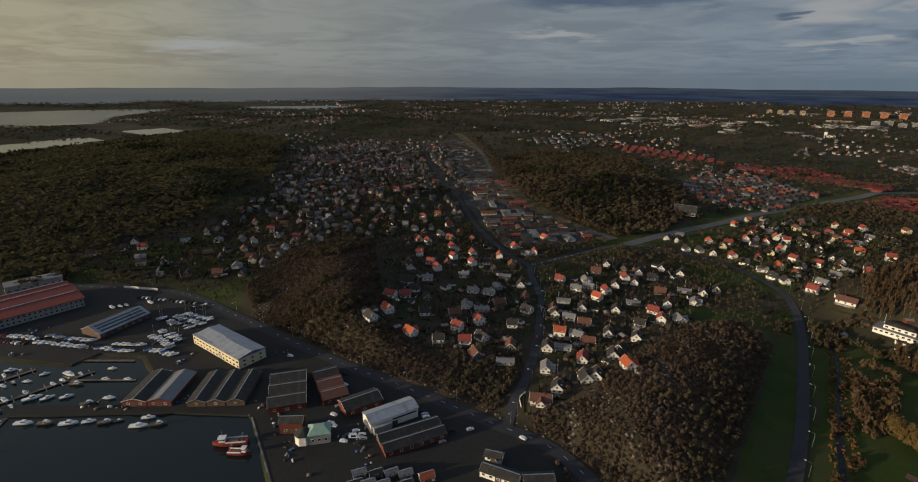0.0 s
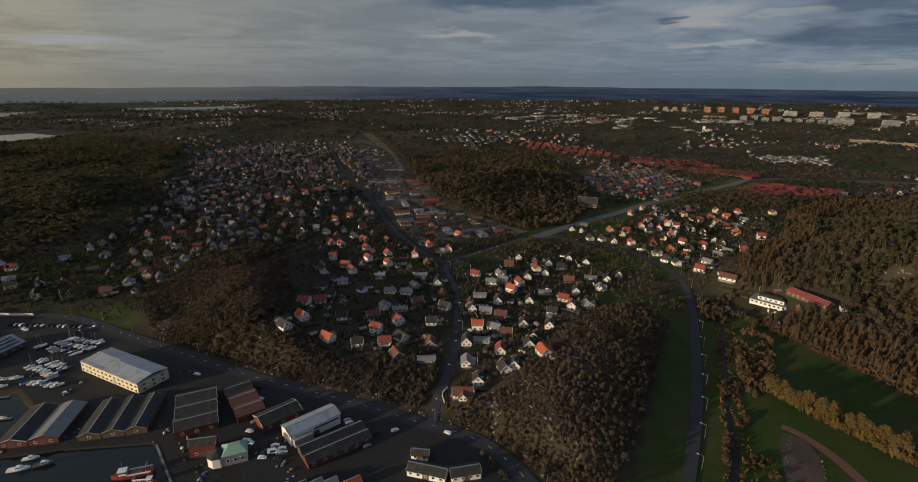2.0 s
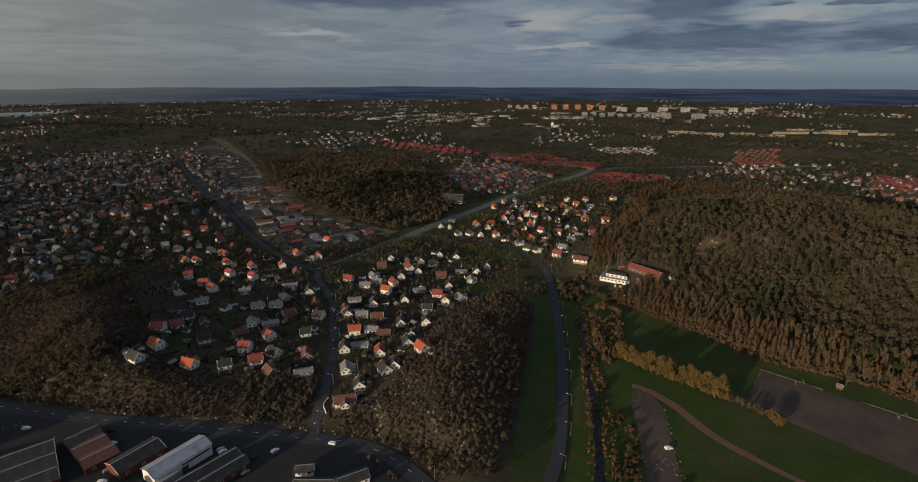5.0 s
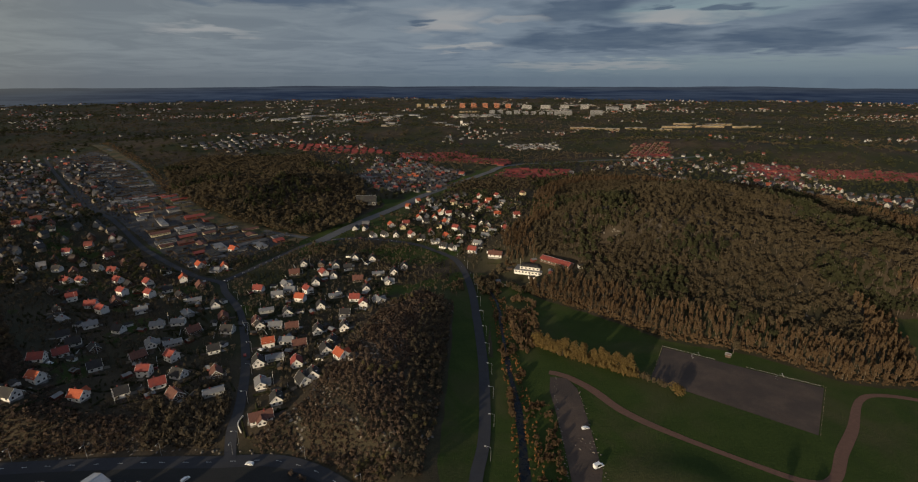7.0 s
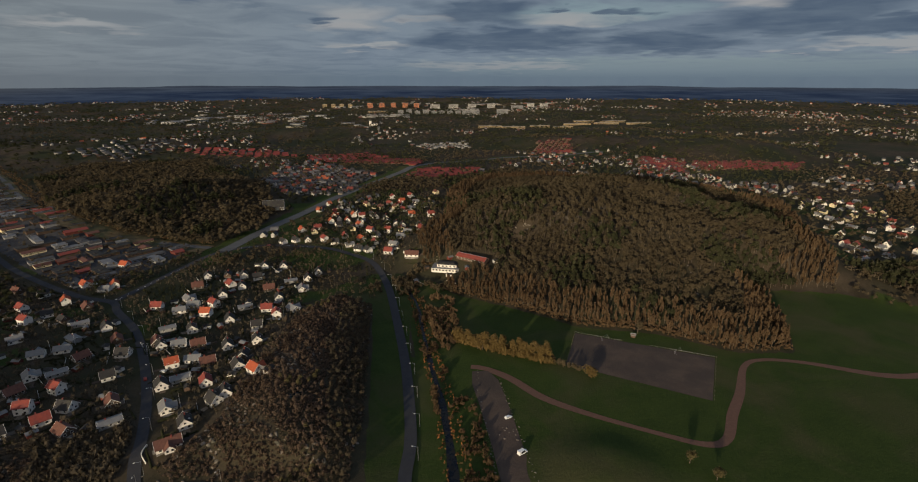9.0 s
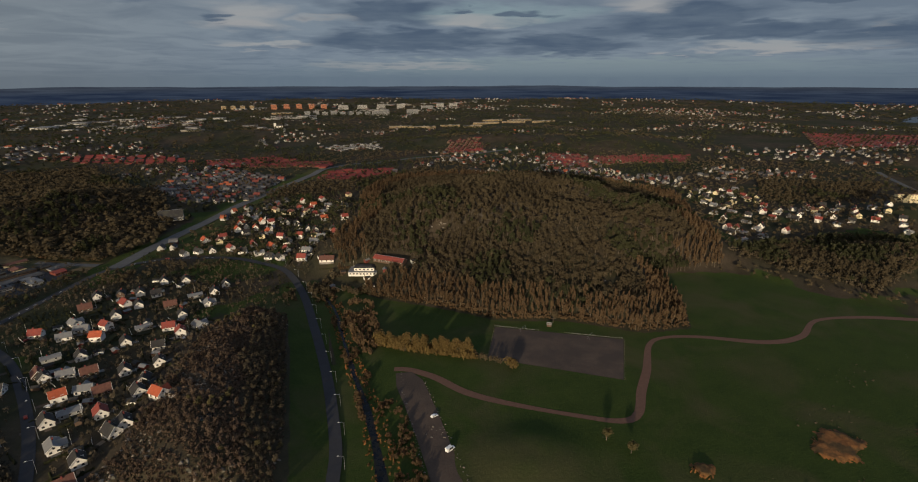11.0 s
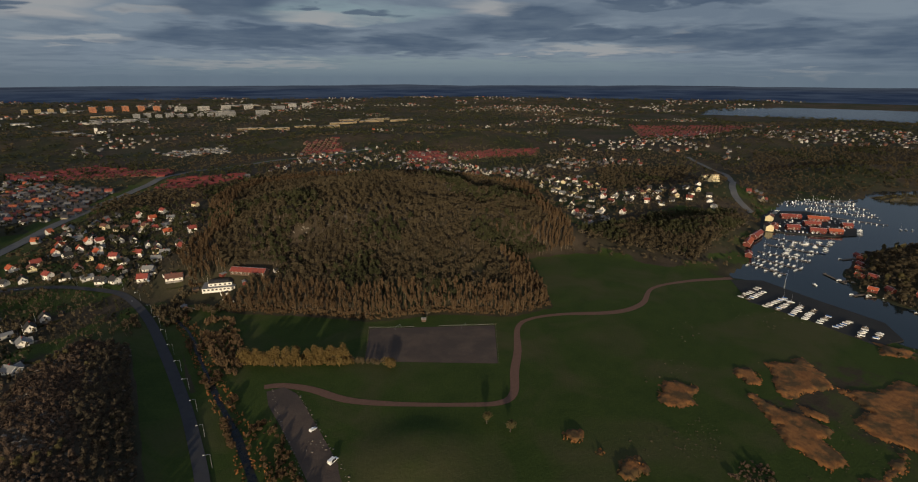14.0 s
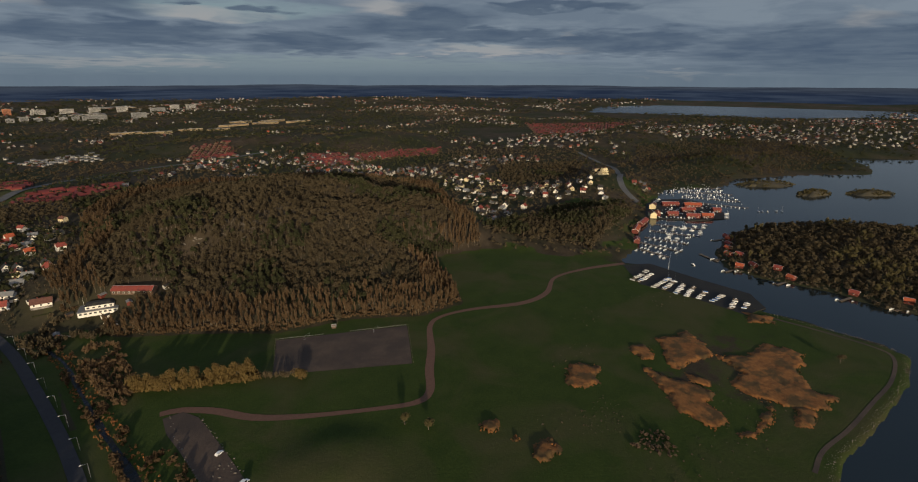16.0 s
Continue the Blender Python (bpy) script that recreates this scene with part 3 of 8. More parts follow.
def strip(name, pts, width, mat, label, category, lift=0.25, step=6.0, offset=0.0, gaps=None):
    """A road or path laid over the ground along a curve; gaps: lengths of painted dash and space."""
    line = spline(pts, step)
    v, f, run = [], [], 0.0
    for i, p in enumerate(line):
        d = (line[min(i + 1, len(line) - 1)] - line[max(i - 1, 0)]).normalized()
        side = Vector((-d.y, d.x, 0))
        w = width(i / len(line)) if callable(width) else width
        for s in (0.5, 0.0, -0.5):
            q = p + side * (w * s + offset)
            v.append((q.x, q.y))
    z = relief(np.array([q[0] for q in v]), np.array([q[1] for q in v]))
    z3 = np.max(z.reshape(-1, 3), axis=1).repeat(3)
    v = [(x, y, zz + lift) for (x, y), zz in zip(v, z3)]
    for i in range(len(line) - 1):
        run += (line[i + 1] - line[i]).length
        if gaps and run % sum(gaps) > gaps[0]:
            continue
        f += [(3 * i, 3 * i + 1, 3 * i + 4, 3 * i + 3), (3 * i + 1, 3 * i + 2, 3 * i + 5, 3 * i + 4)]
    s = Shape().add(v, f)
    return tagged(new(name, s.mesh(name, mat)), label, category, kind="structure")


def scatter(poly, spacing, rng, keep=None):
    """Jittered points inside a polygon."""
    xs, ys = [p[0] for p in poly], [p[1] for p in poly]
    gx, gy = np.meshgrid(np.arange(min(xs), max(xs), spacing), np.arange(min(ys), max(ys), spacing))
    gx = gx.ravel() + rng.uniform(-0.5, 0.5, gx.size) * spacing * 0.95
    gy = gy.ravel() + rng.uniform(-0.5, 0.5, gy.size) * spacing * 0.95
    ok = poly_sd(gx, gy, poly) < 0
    gx, gy = gx[ok], gy[ok]
    if keep is not None:
        ok = keep(gx, gy)
        gx, gy = gx[ok], gy[ok]
    return gx, gy


def clear_of(gx, gy, spots, dist):
    """Mask of the points farther than dist from every spot."""
    ok = np.ones(gx.shape, bool)
    for sx, sy in spots:
        ok &= (gx - sx) ** 2 + (gy - sy) ** 2 > dist * dist
    return ok

# ---- ground, water, roads ----
VILLAGE_ROAD = [(-131, 216), (-139, 236), (-145, 260), (-161, 303), (-186, 356), (-211, 400), (-241, 437), (-256, 459), (-291, 476), (-332, 505),
                (-402, 559), (-483, 630), (-587, 723), (-671, 804), (-904, 1038), (-1075, 1215)]
MAIN_ROAD = [(-2, 120), (-1, 170), (0, 209), (4, 236), (5, 268), (4, 322), (-1, 391), (-8, 460), (-20, 508), (-43, 545), (-80, 580), (-142, 604), (-199, 592), (-227, 544), (-246, 490), (-256, 459)]
HIGHWAY = [(-199, 592), (-162, 686), (-115, 807), (-70, 900), (6, 1010), (123, 1160), (300, 1260), (560, 1300)]
QUAY_ROAD = [(-640, 112), (-562, 153), (-483, 196), (-397, 202), (-329, 204), (-270, 206), (-222, 211), (-179, 215), (-141, 217), (-104, 219), (-70, 205), (-30, 170), (-2, 120)]
STREAM = [(8, 470), (14, 440), (18, 419), (20, 364), (22, 321), (25, 279), (26, 245), (25, 209), (22, 150)]
RED_PATH = [(50, 312), (60, 308), (75, 293), (90, 270), (113, 250), (147, 227), (169, 215), (183, 218), (200, 238), (219, 258), (243, 287), (262, 293), (290, 285), (332, 263), (366, 262), (403, 279), (446, 272), (492, 252)]

EAST_ROAD = [(1142, 738), (1080, 657), (1003, 559), (890, 482), (816, 442), (775, 407), (752, 372)]
BYPASS = [(-1075, 1395), (-796, 1134), (-648, 961), (-445, 714), (-358, 660), (-285, 635), (-218, 608)]
FOREST = [(25, 560), (30, 500), (52, 445), (116, 394), (149, 362), (202, 346), (251, 308), (292, 303), (326, 357), (345, 412), (420, 398), (450, 440), (470, 500), (545, 600), (590, 690), (560, 790), (480, 870), (400, 940), (290, 985), (180, 960), (120, 900), (88, 810), (75, 690), (60, 600)]
BACKWOOD = [(-60, 880), (20, 860), (88, 880), (170, 960), (300, 1000), (250, 1060), (190, 1000), (70, 945), (15, 960), (-50, 950)]
BROWNHILL = [(850, 764), (1041, 660), (900, 580), (800, 575), (705, 620)]
FARSHORE = [(1330, 689), (1722, 577), (1700, 330), (1480, 230), (1264, 300), (1165, 360), (1135, 390), (1010, 420), (935, 470)]
WOOD2 = [(-694, 1083), (-687, 1234), (-439, 1295), (-222, 927), (-173, 760), (-177, 659), (-230, 607), (-344, 652), (-435, 707)]
ROCKY = [(-128, 232), (-80, 198), (-28, 205), (-21, 265), (-22, 410), (-50, 440), (-84, 400), (-92, 340), (-98, 300), (-104, 262)]
KNOLL = [(-376, 208), (-250, 214), (-170, 226), (-172, 250), (-235, 246), (-262, 262), (-320, 300), (-400, 372), (-450, 400), (-470, 320), (-440, 240)]
LEFTWOOD = [(-600, 110), (-625, 190), (-660, 320), (-800, 500), (-1050, 690), (-1400, 960), (-1800, 900), (-1700, 330), (-1000, 60), (-750, 60)]
STRIP = [(-300, 487), (-277, 515), (-236, 585), (-240, 622), (-376, 666), (-539, 845), (-781, 1112), (-985, 1280), (-1050, 1200), (-647, 775), (-446, 600)]
SMALLWOOD = [(446, 425), (505, 300), (590, 318), (690, 345), (715, 385), (640, 440), (520, 440)]


def make_ground():
    ang = np.radians(np.concatenate([np.arange(-98, 100, 0.5), np.arange(100, 262, 4.0)]))
    rad = np.concatenate([[0.0, 40, 80, 110], np.geomspace(140, 4862, 225)])
    A, R = np.meshgrid(ang, rad)
    x, y = R * np.sin(A), R * np.cos(A)
    z = relief(x.ravel(), y.ravel())
    v = np.stack([x.ravel(), y.ravel(), z], 1)
    na, nr = len(ang), len(rad)
    i, j = np.meshgrid(np.arange(nr - 1), np.arange(na), indexing="ij")
    a, b = i * na + j, i * na + (j + 1) % na
    quads = np.stack([a, b, b + na, a + na], -1).reshape(-1, 4)[:, ::-1]
    X, Y = x.ravel(), y.ravel()
    grass = 1 - smooth(-6, 10, poly_sd(X, Y, MEADOW))
    for gx, gy, gr in ((-70, 560, 60), (-110, 640, 40), (-130, 720, 45), (-25, 420, 40), (-35, 380, 30), (-95, 850, 40), (820, 425, 22), (850, 440, 20)):
        grass = np.maximum(grass, 1 - smooth(gr * 0.6, gr * 1.1, np.hypot(X - gx, Y - gy)))
    grass = np.maximum(grass, 0.56 * smooth(-0.2, 0.5, wave(X, Y, 40, 21)) * (1 - smooth(900, 1500, np.hypot(X, Y))))
    for poly in (FOREST, WOOD2, ROCKY, KNOLL, LEFTWOOD, SMALLWOOD, PENINSULA):
        grass = grass * smooth(-4, 6, poly_sd(X, Y, poly))
    for p in spline(HIGHWAY, 30.0):
        grass = np.maximum(grass, 0.75 * (1 - smooth(18, 34, np.hypot(X - p.x, Y - p.y))))
    grass = np.maximum(grass, smooth(-22, -17, X) * smooth(12, 4, X) * smooth(195, 215, Y) * smooth(455, 430, Y))      # verge between knoll and road
    dry = np.exp(-(((X - 350) / 100) ** 2 + ((Y - 95) / 70) ** 2) ** 2)      # reedy hollow with thin turf
    grass = grass * (1 - 0.5 * dry)
    rock = np.zeros(len(X))
    for cx, cy, a, b, turn, h in HILLS[:12]:
        rock = np.maximum(rock, np.exp(-((X - cx) / a) ** 2 - ((Y - cy) / b) ** 2))
    paved = 1 - smooth(-10, 2, poly_sd(X, Y, STRIP))
    g = raw("ground", v, quads, [LAND], extra={"grass": grass, "rock": rock, "paved": paved})
    for p in g.data.polygons:
        p.use_smooth = True
    return tagged(g, "brown heath and green meadow reaching to the hills", "ground", kind="structure")


make_ground()
sea = Shape()
for x0, x1, y0, y1 in ((-900, -60, -700, 160), (250, 2300, -700, 420)):
    sea.add([(x0, y0, -0.9), (x1, y0, -0.9), (x1, y1, -0.9), (x0, y1, -0.9)], [(0, 1, 2, 3)])
tagged(new("water", sea.mesh("water", WATER)), "dark calm sea water in the harbour and the inlet", "water", kind="structure")


def far_water(poly, lift=-0.6):
    """A fjord arm or lake far off, following the rise of the plain."""
    c = np.array(poly, float)
    xs, ys = np.arange(c[:, 0].min(), c[:, 0].max() + 1, 60.0), np.arange(c[:, 1].min(), c[:, 1].max() + 1, 60.0)
    X, Y = np.meshgrid(xs, ys)
    inside = poly_sd(X, Y, poly) < 30
    D = np.hypot(X, Y)
    K = np.where(D > FAR0, (FAR0 + FAR1 * (1 - np.exp(-(np.maximum(D, FAR0) - FAR0) / FAR1))) / np.maximum(D, 1), 1.0)
    PX, PY = X * K, Y * K
    Z = np.where(D > FAR0, EYE_Z * (1 - np.hypot(PX, PY) / np.maximum(D, 1)), 0) + lift
    n = len(xs)
    quads = [(i * n + j, i * n + j + 1, (i + 1) * n + j + 1, (i + 1) * n + j) for i in range(len(ys) - 1) for j in range(n - 1)
             if inside[i, j] and inside[i + 1, j + 1] and inside[i, j + 1] and inside[i + 1, j]]
    ob = raw("fjord", np.stack([PX.ravel(), PY.ravel(), Z.ravel()], 1), np.array(quads), [WATER])
    return tagged(ob, "pale sea inlet far off between wooded shores", "water", kind="structure")


for lake in FAR_WATERS:
    far_water(lake)

strip("road", MAIN_ROAD, 7.0, ASPHALT, "grey asphalt main road with a dashed centre line", "road", 0.3, 5)
strip("road", VILLAGE_ROAD, 6.2, ASPHALT, "narrow asphalt village road between the houses", "road", 0.35, 5)
strip("road", HIGHWAY, 15.0, WORNASPHALT, "wide grey trunk road with green verges", "road", 0.4, 8)
strip("verge", BYPASS, 26.0, VERGE, "rough verge of dry tawny grass along the bypass", "verge", 0.25, 8, offset=-4.0)
strip("road", EAST_ROAD, 10.0, WORNASPHALT, "grey road leading down to the marina", "road", 0.5, 6)
strip("road", BYPASS, 8.0, WORNASPHALT, "grey asphalt bypass curving round the wooded hill", "road", 0.55, 8)
strip("road", QUAY_ROAD, 9.0, ASPHALT, "asphalt road along the harbour yard", "road", 0.3, 5)
strip("road_marking", MAIN_ROAD, 0.35, PAINT, "white dashed centre line", "road marking", 0.36, 3, gaps=(3.1, 6.0))
strip("road_marking", QUAY_ROAD, 0.2, PAINT, "white dashed centre line", "road marking", 0.36, 3, gaps=(3.1, 9.0))
strip("red_path", RED_PATH, lambda k: 5.0 + 1.2 * math.sin(k * 21), REDGRAVEL, "red gravel footpath winding through the meadow", "path", 0.10, 4)
strip("stream", STREAM, lambda k: 2.4 + 5.0 * k * k + 0.8 * math.sin(k * 33), STREAMWATER, "narrow dark stream between scrub banks", "water", 0.06, 4)
sheet("sports_pitch", [(141, 350), (229, 300), (196, 252), (118, 306)], 0.14, PITCHGRAVEL, "brown gravel football pitch", "pitch")
sheet("gravel_car_park", [(50, 306), (61, 305), (66, 293), (66.5, 272), (66.5, 247), (66, 218), (66, 180), (48, 180), (49, 229), (48.5, 270), (47.5, 290)], 0.12, PITCHGRAVEL, "brown gravel car park", "car park")
sheet("harbour_yard", [(-72, 206), (-104, 216), (-141, 214), (-222, 208), (-329, 201), (-397, 199), (-483, 193), (-562, 150), (-640, 108), (-620, 40), (-560, 33), (-480, 55), (-443, 73), (-413, 89),
                       (-415, 108), (-385, 127), (-359, 121), (-340, 110), (-337, 90), (-368, 63), (-390, 47), (-376, 45), (-357, 60), (-329, 84), (-301, 107), (-261, 134), (-241, 126), (-201, 109), (-150, 86), (-150, 60), (-80, 60), (-60, 150)],
      0.25, YARD, "dark worn asphalt harbour yard with a concrete quay edge", "harbour yard", 4.0)
sheet("boat_yard", [(487, 250), (450, 212), (455, 166), (452, 115), (480, 108), (503, 128), (506, 181), (512, 232)], 0.12, YARD, "grey gravel yard where boats are laid up", "boat yard", 2.0)


def far_hills():
    """The last blue ridges on the horizon, a glowing backdrop with evening haze painted in."""
    m = bpy.data.materials.new("haze_glow_ridge")
    m.use_nodes = True
    k = Nodes(m.node_tree)
    place = k.add("ShaderNodeTexCoord").outputs["Object"]
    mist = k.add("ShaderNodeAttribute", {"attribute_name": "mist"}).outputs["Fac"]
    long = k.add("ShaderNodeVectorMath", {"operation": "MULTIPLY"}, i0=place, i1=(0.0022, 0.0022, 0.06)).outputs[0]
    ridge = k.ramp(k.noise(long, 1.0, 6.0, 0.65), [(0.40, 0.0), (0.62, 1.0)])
    # haze tint put into the emission colour; mist pales the western end
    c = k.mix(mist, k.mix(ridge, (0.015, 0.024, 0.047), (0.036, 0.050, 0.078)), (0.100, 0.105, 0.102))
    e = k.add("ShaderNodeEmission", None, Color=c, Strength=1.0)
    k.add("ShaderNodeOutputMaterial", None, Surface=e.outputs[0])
    ang = np.radians(np.arange(-100, 102, 0.5))
    V, mistv = [], []
    for row, (rad, low, amp, seed) in enumerate(((4430, 2.55, 0.10, 1), (4600, 1.45, 0.16, 2), (4760, 1.05, 0.10, 3), (4840, 0.82, 0.08, 4))):
        x, y = rad * np.sin(ang), rad * np.cos(ang)
        dep = low + amp * (wave(x, y, 700, 140 + seed) + 0.4 * wave(x, y, 190, 150 + seed))
        z = EYE_Z - rad * np.tan(np.radians(dep))
        V.append(np.stack([x, y, z], 1))
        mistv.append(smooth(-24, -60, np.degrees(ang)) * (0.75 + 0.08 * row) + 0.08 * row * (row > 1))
    n = len(ang)
    quads = np.array([(r * n + i, r * n + i + 1, (r + 1) * n + i + 1, (r + 1) * n + i) for r in range(3) for i in range(n - 1)])
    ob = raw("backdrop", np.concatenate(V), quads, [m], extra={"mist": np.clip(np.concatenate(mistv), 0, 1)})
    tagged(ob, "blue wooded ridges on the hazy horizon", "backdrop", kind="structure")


far_hills()


def islet(x, y, a, b, turn, h):
    """A low rocky islet with a rough outline."""
    V, n = [], 40
    for ring in range(7):
        k = ring / 6
        for i in range(n):
            q = 2 * math.pi * i / n
            w = 1 + 0.22 * math.sin(2 * q + x) + 0.15 * math.sin(5 * q + y) + 0.08 * math.sin(11 * q + x)
            px, py = a * (1 - k) * w * math.cos(q), b * (1 - k) * w * math.sin(q)
            V.append((px, py, -1.6 + (h + 1.6) * (1 - (1 - k) ** 2.2) + 0.5 * math.sin(5 * q + 9 * k)))
    F = [(r * n + i, r * n + (i + 1) % n, (r + 1) * n + (i + 1) % n, (r + 1) * n + i) for r in range(6) for i in range(n)]
    ob = new("islet", Shape().add(V, F).mesh("islet", ISLET))
    ob.matrix_basis = pose(x, y, 0, 0, 0, turn)
    tagged(ob, "low dark rocky islet in the bay", "islet", kind="structure")
    g = np.random.RandomState(int(x))
    spots, bushes = 170, []
    for _ in range(spots):
        q, k = g.uniform(0, 6.28), math.sqrt(g.uniform(0, 0.85))
        bushes.append((a * k * math.cos(q), b * k * math.sin(q), -1.6 + (h + 1.6) * (1 - k ** 2.2), g.uniform(0.8, 2.4)))
    V, F = [], []
    for bx, by, bz, size in bushes:
        for _ in range(7):
            o, w = len(V), g.normal(0, 0.55, 3) * size
            V += [(bx + w[0] + d[0], by + w[1] + d[1], bz + 0.4 * size + 0.5 * w[2] + d[2]) for d in g.normal(0, 0.6, (3, 3)) * size]
            F.append((o, o + 1, o + 2))
    ob = raw("islet_scrub", np.array(V), np.array(F), [OLIVE], tone=g.uniform(0.0, 0.7, len(V)))
    ob.matrix_basis = pose(x, y, 0, 0, 0, turn)
    tagged(ob, "dark olive heather and juniper on the islet", "scrub", kind="stuff")


islet(1085, 285, 66, 20, -35, 6)
islet(1055, 200, 36, 15, -30, 7)
islet(1130, 131, 42, 15, -50, 6)
pond = Shape().ring([[(4.5 * math.cos(k * 0.5236) * (1 + 0.2 * math.sin(k * 2.1)), 2.2 * math.sin(k * 0.5236), z) for k in range(12)] for z in (-0.6, 0.0)])
ob = new("pond", pond.mesh("pond", WATER))
ob.matrix_basis = pose(-62, 268, height_at(-62, 268) + 0.7, 0, 0, 20)
tagged(ob, "small dark rock pool on the knoll", "water", kind="structure")

# ---- houses ----
def window_shape(w, h, depth=0.12):
    """A window in the x-z plane facing -y: a proud frame round a recessed pane, in one piece."""
    t, a, d = 0.13, w / 2, depth
    v = []
    for out, y in ((t, 0.06), (t, -d), (0.0, -d), (0.0, -d * 0.3)):
        v += [(-a - out, y, -out), (a + out, y, -out), (a + out, y, h + out), (-a - out, y, h + out)]
    s = Shape()
    ring = [(4 * r + k, 4 * r + (k + 1) % 4, 4 * r + 4 + (k + 1) % 4, 4 * r + 4 + k) for r in range(3) for k in range(4)]
    s.add(v, ring)
    s.f.append((12, 13, 14, 15))
    s.m.append(1)
    return s


WINDOW_MESH = {}


def add_window(parent, x, y, z, turn, w=1.3, h=1.3, frame_mat=None):
    key = (w, h, (frame_mat or WHITE).name)
    if key not in WINDOW_MESH:
        WINDOW_MESH[key] = window_shape(w, h).mesh("window", frame_mat or WHITE, GLASS)
    ob = new("window", WINDOW_MESH[key])
    ob.parent = parent
    ob.matrix_basis = pose(x, y, z, 0, 0, turn)
    return ob


def make_house(name, label, wall, roofing, lx, ly, eave, rise, wing=False, porch=False, dormer=False, group="village houses", trim=None, plain=False):
    """A gabled house, ridge along x: plinth, walls, roof, chimney, door, windows, barge boards."""
    lx, ly, rise = lx * 0.9, ly * 0.88, rise * 0.9
    h = thing(name, label, "house", group)
    part("foundation", Shape().box(-lx / 2 - 0.08, lx / 2 + 0.08, -ly / 2 - 0.08, ly / 2 + 0.08, -1.6, 0.45), CONCRETE, h)
    body = Shape().gable(lx, ly, 0.45, eave, eave + rise)
    part("wall", body, wall, h)
    roof = part("roof", Shape().roof(lx, ly, eave, eave + rise, 0.55), roofing, h)
    trim = trim or WHITE
    slope, e = rise / (ly / 2), ly / 2 + 0.58
    lo, hi = eave - slope * 0.58, eave + rise
    for sx in () if plain else (-1, 1):
        x0, x1 = sorted((sx * (lx / 2 + 0.5), sx * (lx / 2 + 0.62)))
        rim = [(-e, lo - 0.1), (0, hi - 0.1), (e, lo - 0.1), (e, lo + 0.32), (0, hi + 0.32), (-e, lo + 0.32)]
        v = [(x, y, z) for x in (x0, x1) for y, z in rim]
        f = [(k, (k + 1) % 6, 6 + (k + 1) % 6, 6 + k) for k in range(6)] + [(0, 1, 4, 5), (1, 2, 3, 4), (6, 7, 10, 11), (7, 8, 9, 10)]
        part("barge_board", Shape().add(v, f), trim, h)
    part("chimney", Shape().box(lx * 0.12, lx * 0.12 + 0.8, -0.9, -0.2, eave + rise * 0.6, eave + rise + 1.0).box(lx * 0.12 - 0.08, lx * 0.12 + 0.88, -0.98, -0.12, eave + rise + 1.0, eave + rise + 1.12), REDROOF, roof)
    floors = [1.3] + ([3.9] if eave > 4.6 else [])
    for z in floors[:1] if plain else floors:
        n = max(2, int(lx / (4.6 if plain else 3.2)))
        for side, turn in ((-1, 0), (1, 180)):
            for i in range(n):
                if z == 1.3 and side == -1 and i == n // 2:
                    continue
                add_window(h, -lx / 2 + (i + 0.5) * lx / n, side * ly / 2, z, turn)
    for side, turn in ((-1, -90), (1, 90)):
        for y in () if plain else (-ly * 0.24, ly * 0.24):
            add_window(h, side * lx / 2, y, 1.3, turn)
        add_window(h, side * lx / 2, 0, eave + 0.25 if eave < 4.6 else eave + 0.1, turn, 1.1, 1.2)
    n = max(2, int(lx / 3.2))
    part("door", Shape().box(-lx / 2 + (n // 2 + 0.5) * lx / n - 0.5, -lx / 2 + (n // 2 + 0.5) * lx / n + 0.5, -ly / 2 - 0.07, -ly / 2 + 0.05, 0.45, 2.5), BROWNWALL, h)
    if wing:
        w = Shape()
        t = Shape().gable(ly * 0.9, 5.2, 0.4, eave * 0.86, eave * 0.86 + 2.4)
        w.add([(y * 1.0, -x - ly * 0.42, z) for x, y, z in t.v], t.f)
        part("wing", w, wall, h)
        t = Shape().roof(ly * 0.9, 5.2, eave * 0.86, eave * 0.86 + 2.4, 0.4)
        w = Shape().add([(y, -x - ly * 0.42, z) for x, y, z in t.v], t.f)
        part("wing_roof", w, roofing, h)
        for x in (-1.2, 1.2):
            add_window(h, x, -ly * 0.87, 1.3, 0, 1.2, 1.3)
    if porch:
        p = part("porch", Shape().box(-lx * 0.38, lx * 0.1, -ly / 2 - 2.6, -ly / 2, 0.0, 0.4), TIMBER, h)
        s = Shape()
        for x in (-lx * 0.36, -lx * 0.13, lx * 0.08):
            s.box(x - 0.06, x + 0.06, -ly / 2 - 2.55, -ly / 2 - 2.43, 0.4, 1.5)
        s.box(-lx * 0.38, lx * 0.1, -ly / 2 - 2.55, -ly / 2 - 2.45, 1.2, 1.5)
        part("railing", s, WHITE, p)
    if dormer:
        d = Shape().box(-1.6, 1.6, -ly * 0.40, -0.4, eave, eave + rise * 0.72)
        dm = part("dormer", d, wall, h)
        part("dormer_roof", Shape().box(-1.9, 1.9, -ly * 0.44, -0.2, eave + rise * 0.72, eave + rise * 0.72 + 0.2), roofing, dm)
        for x in (-0.8, 0.8):
            add_window(dm, x, -ly * 0.40, eave + 0.7, 0, 1.1, 1.0)
    return h


HOUSE_SPOTS = []
PLOTS = []


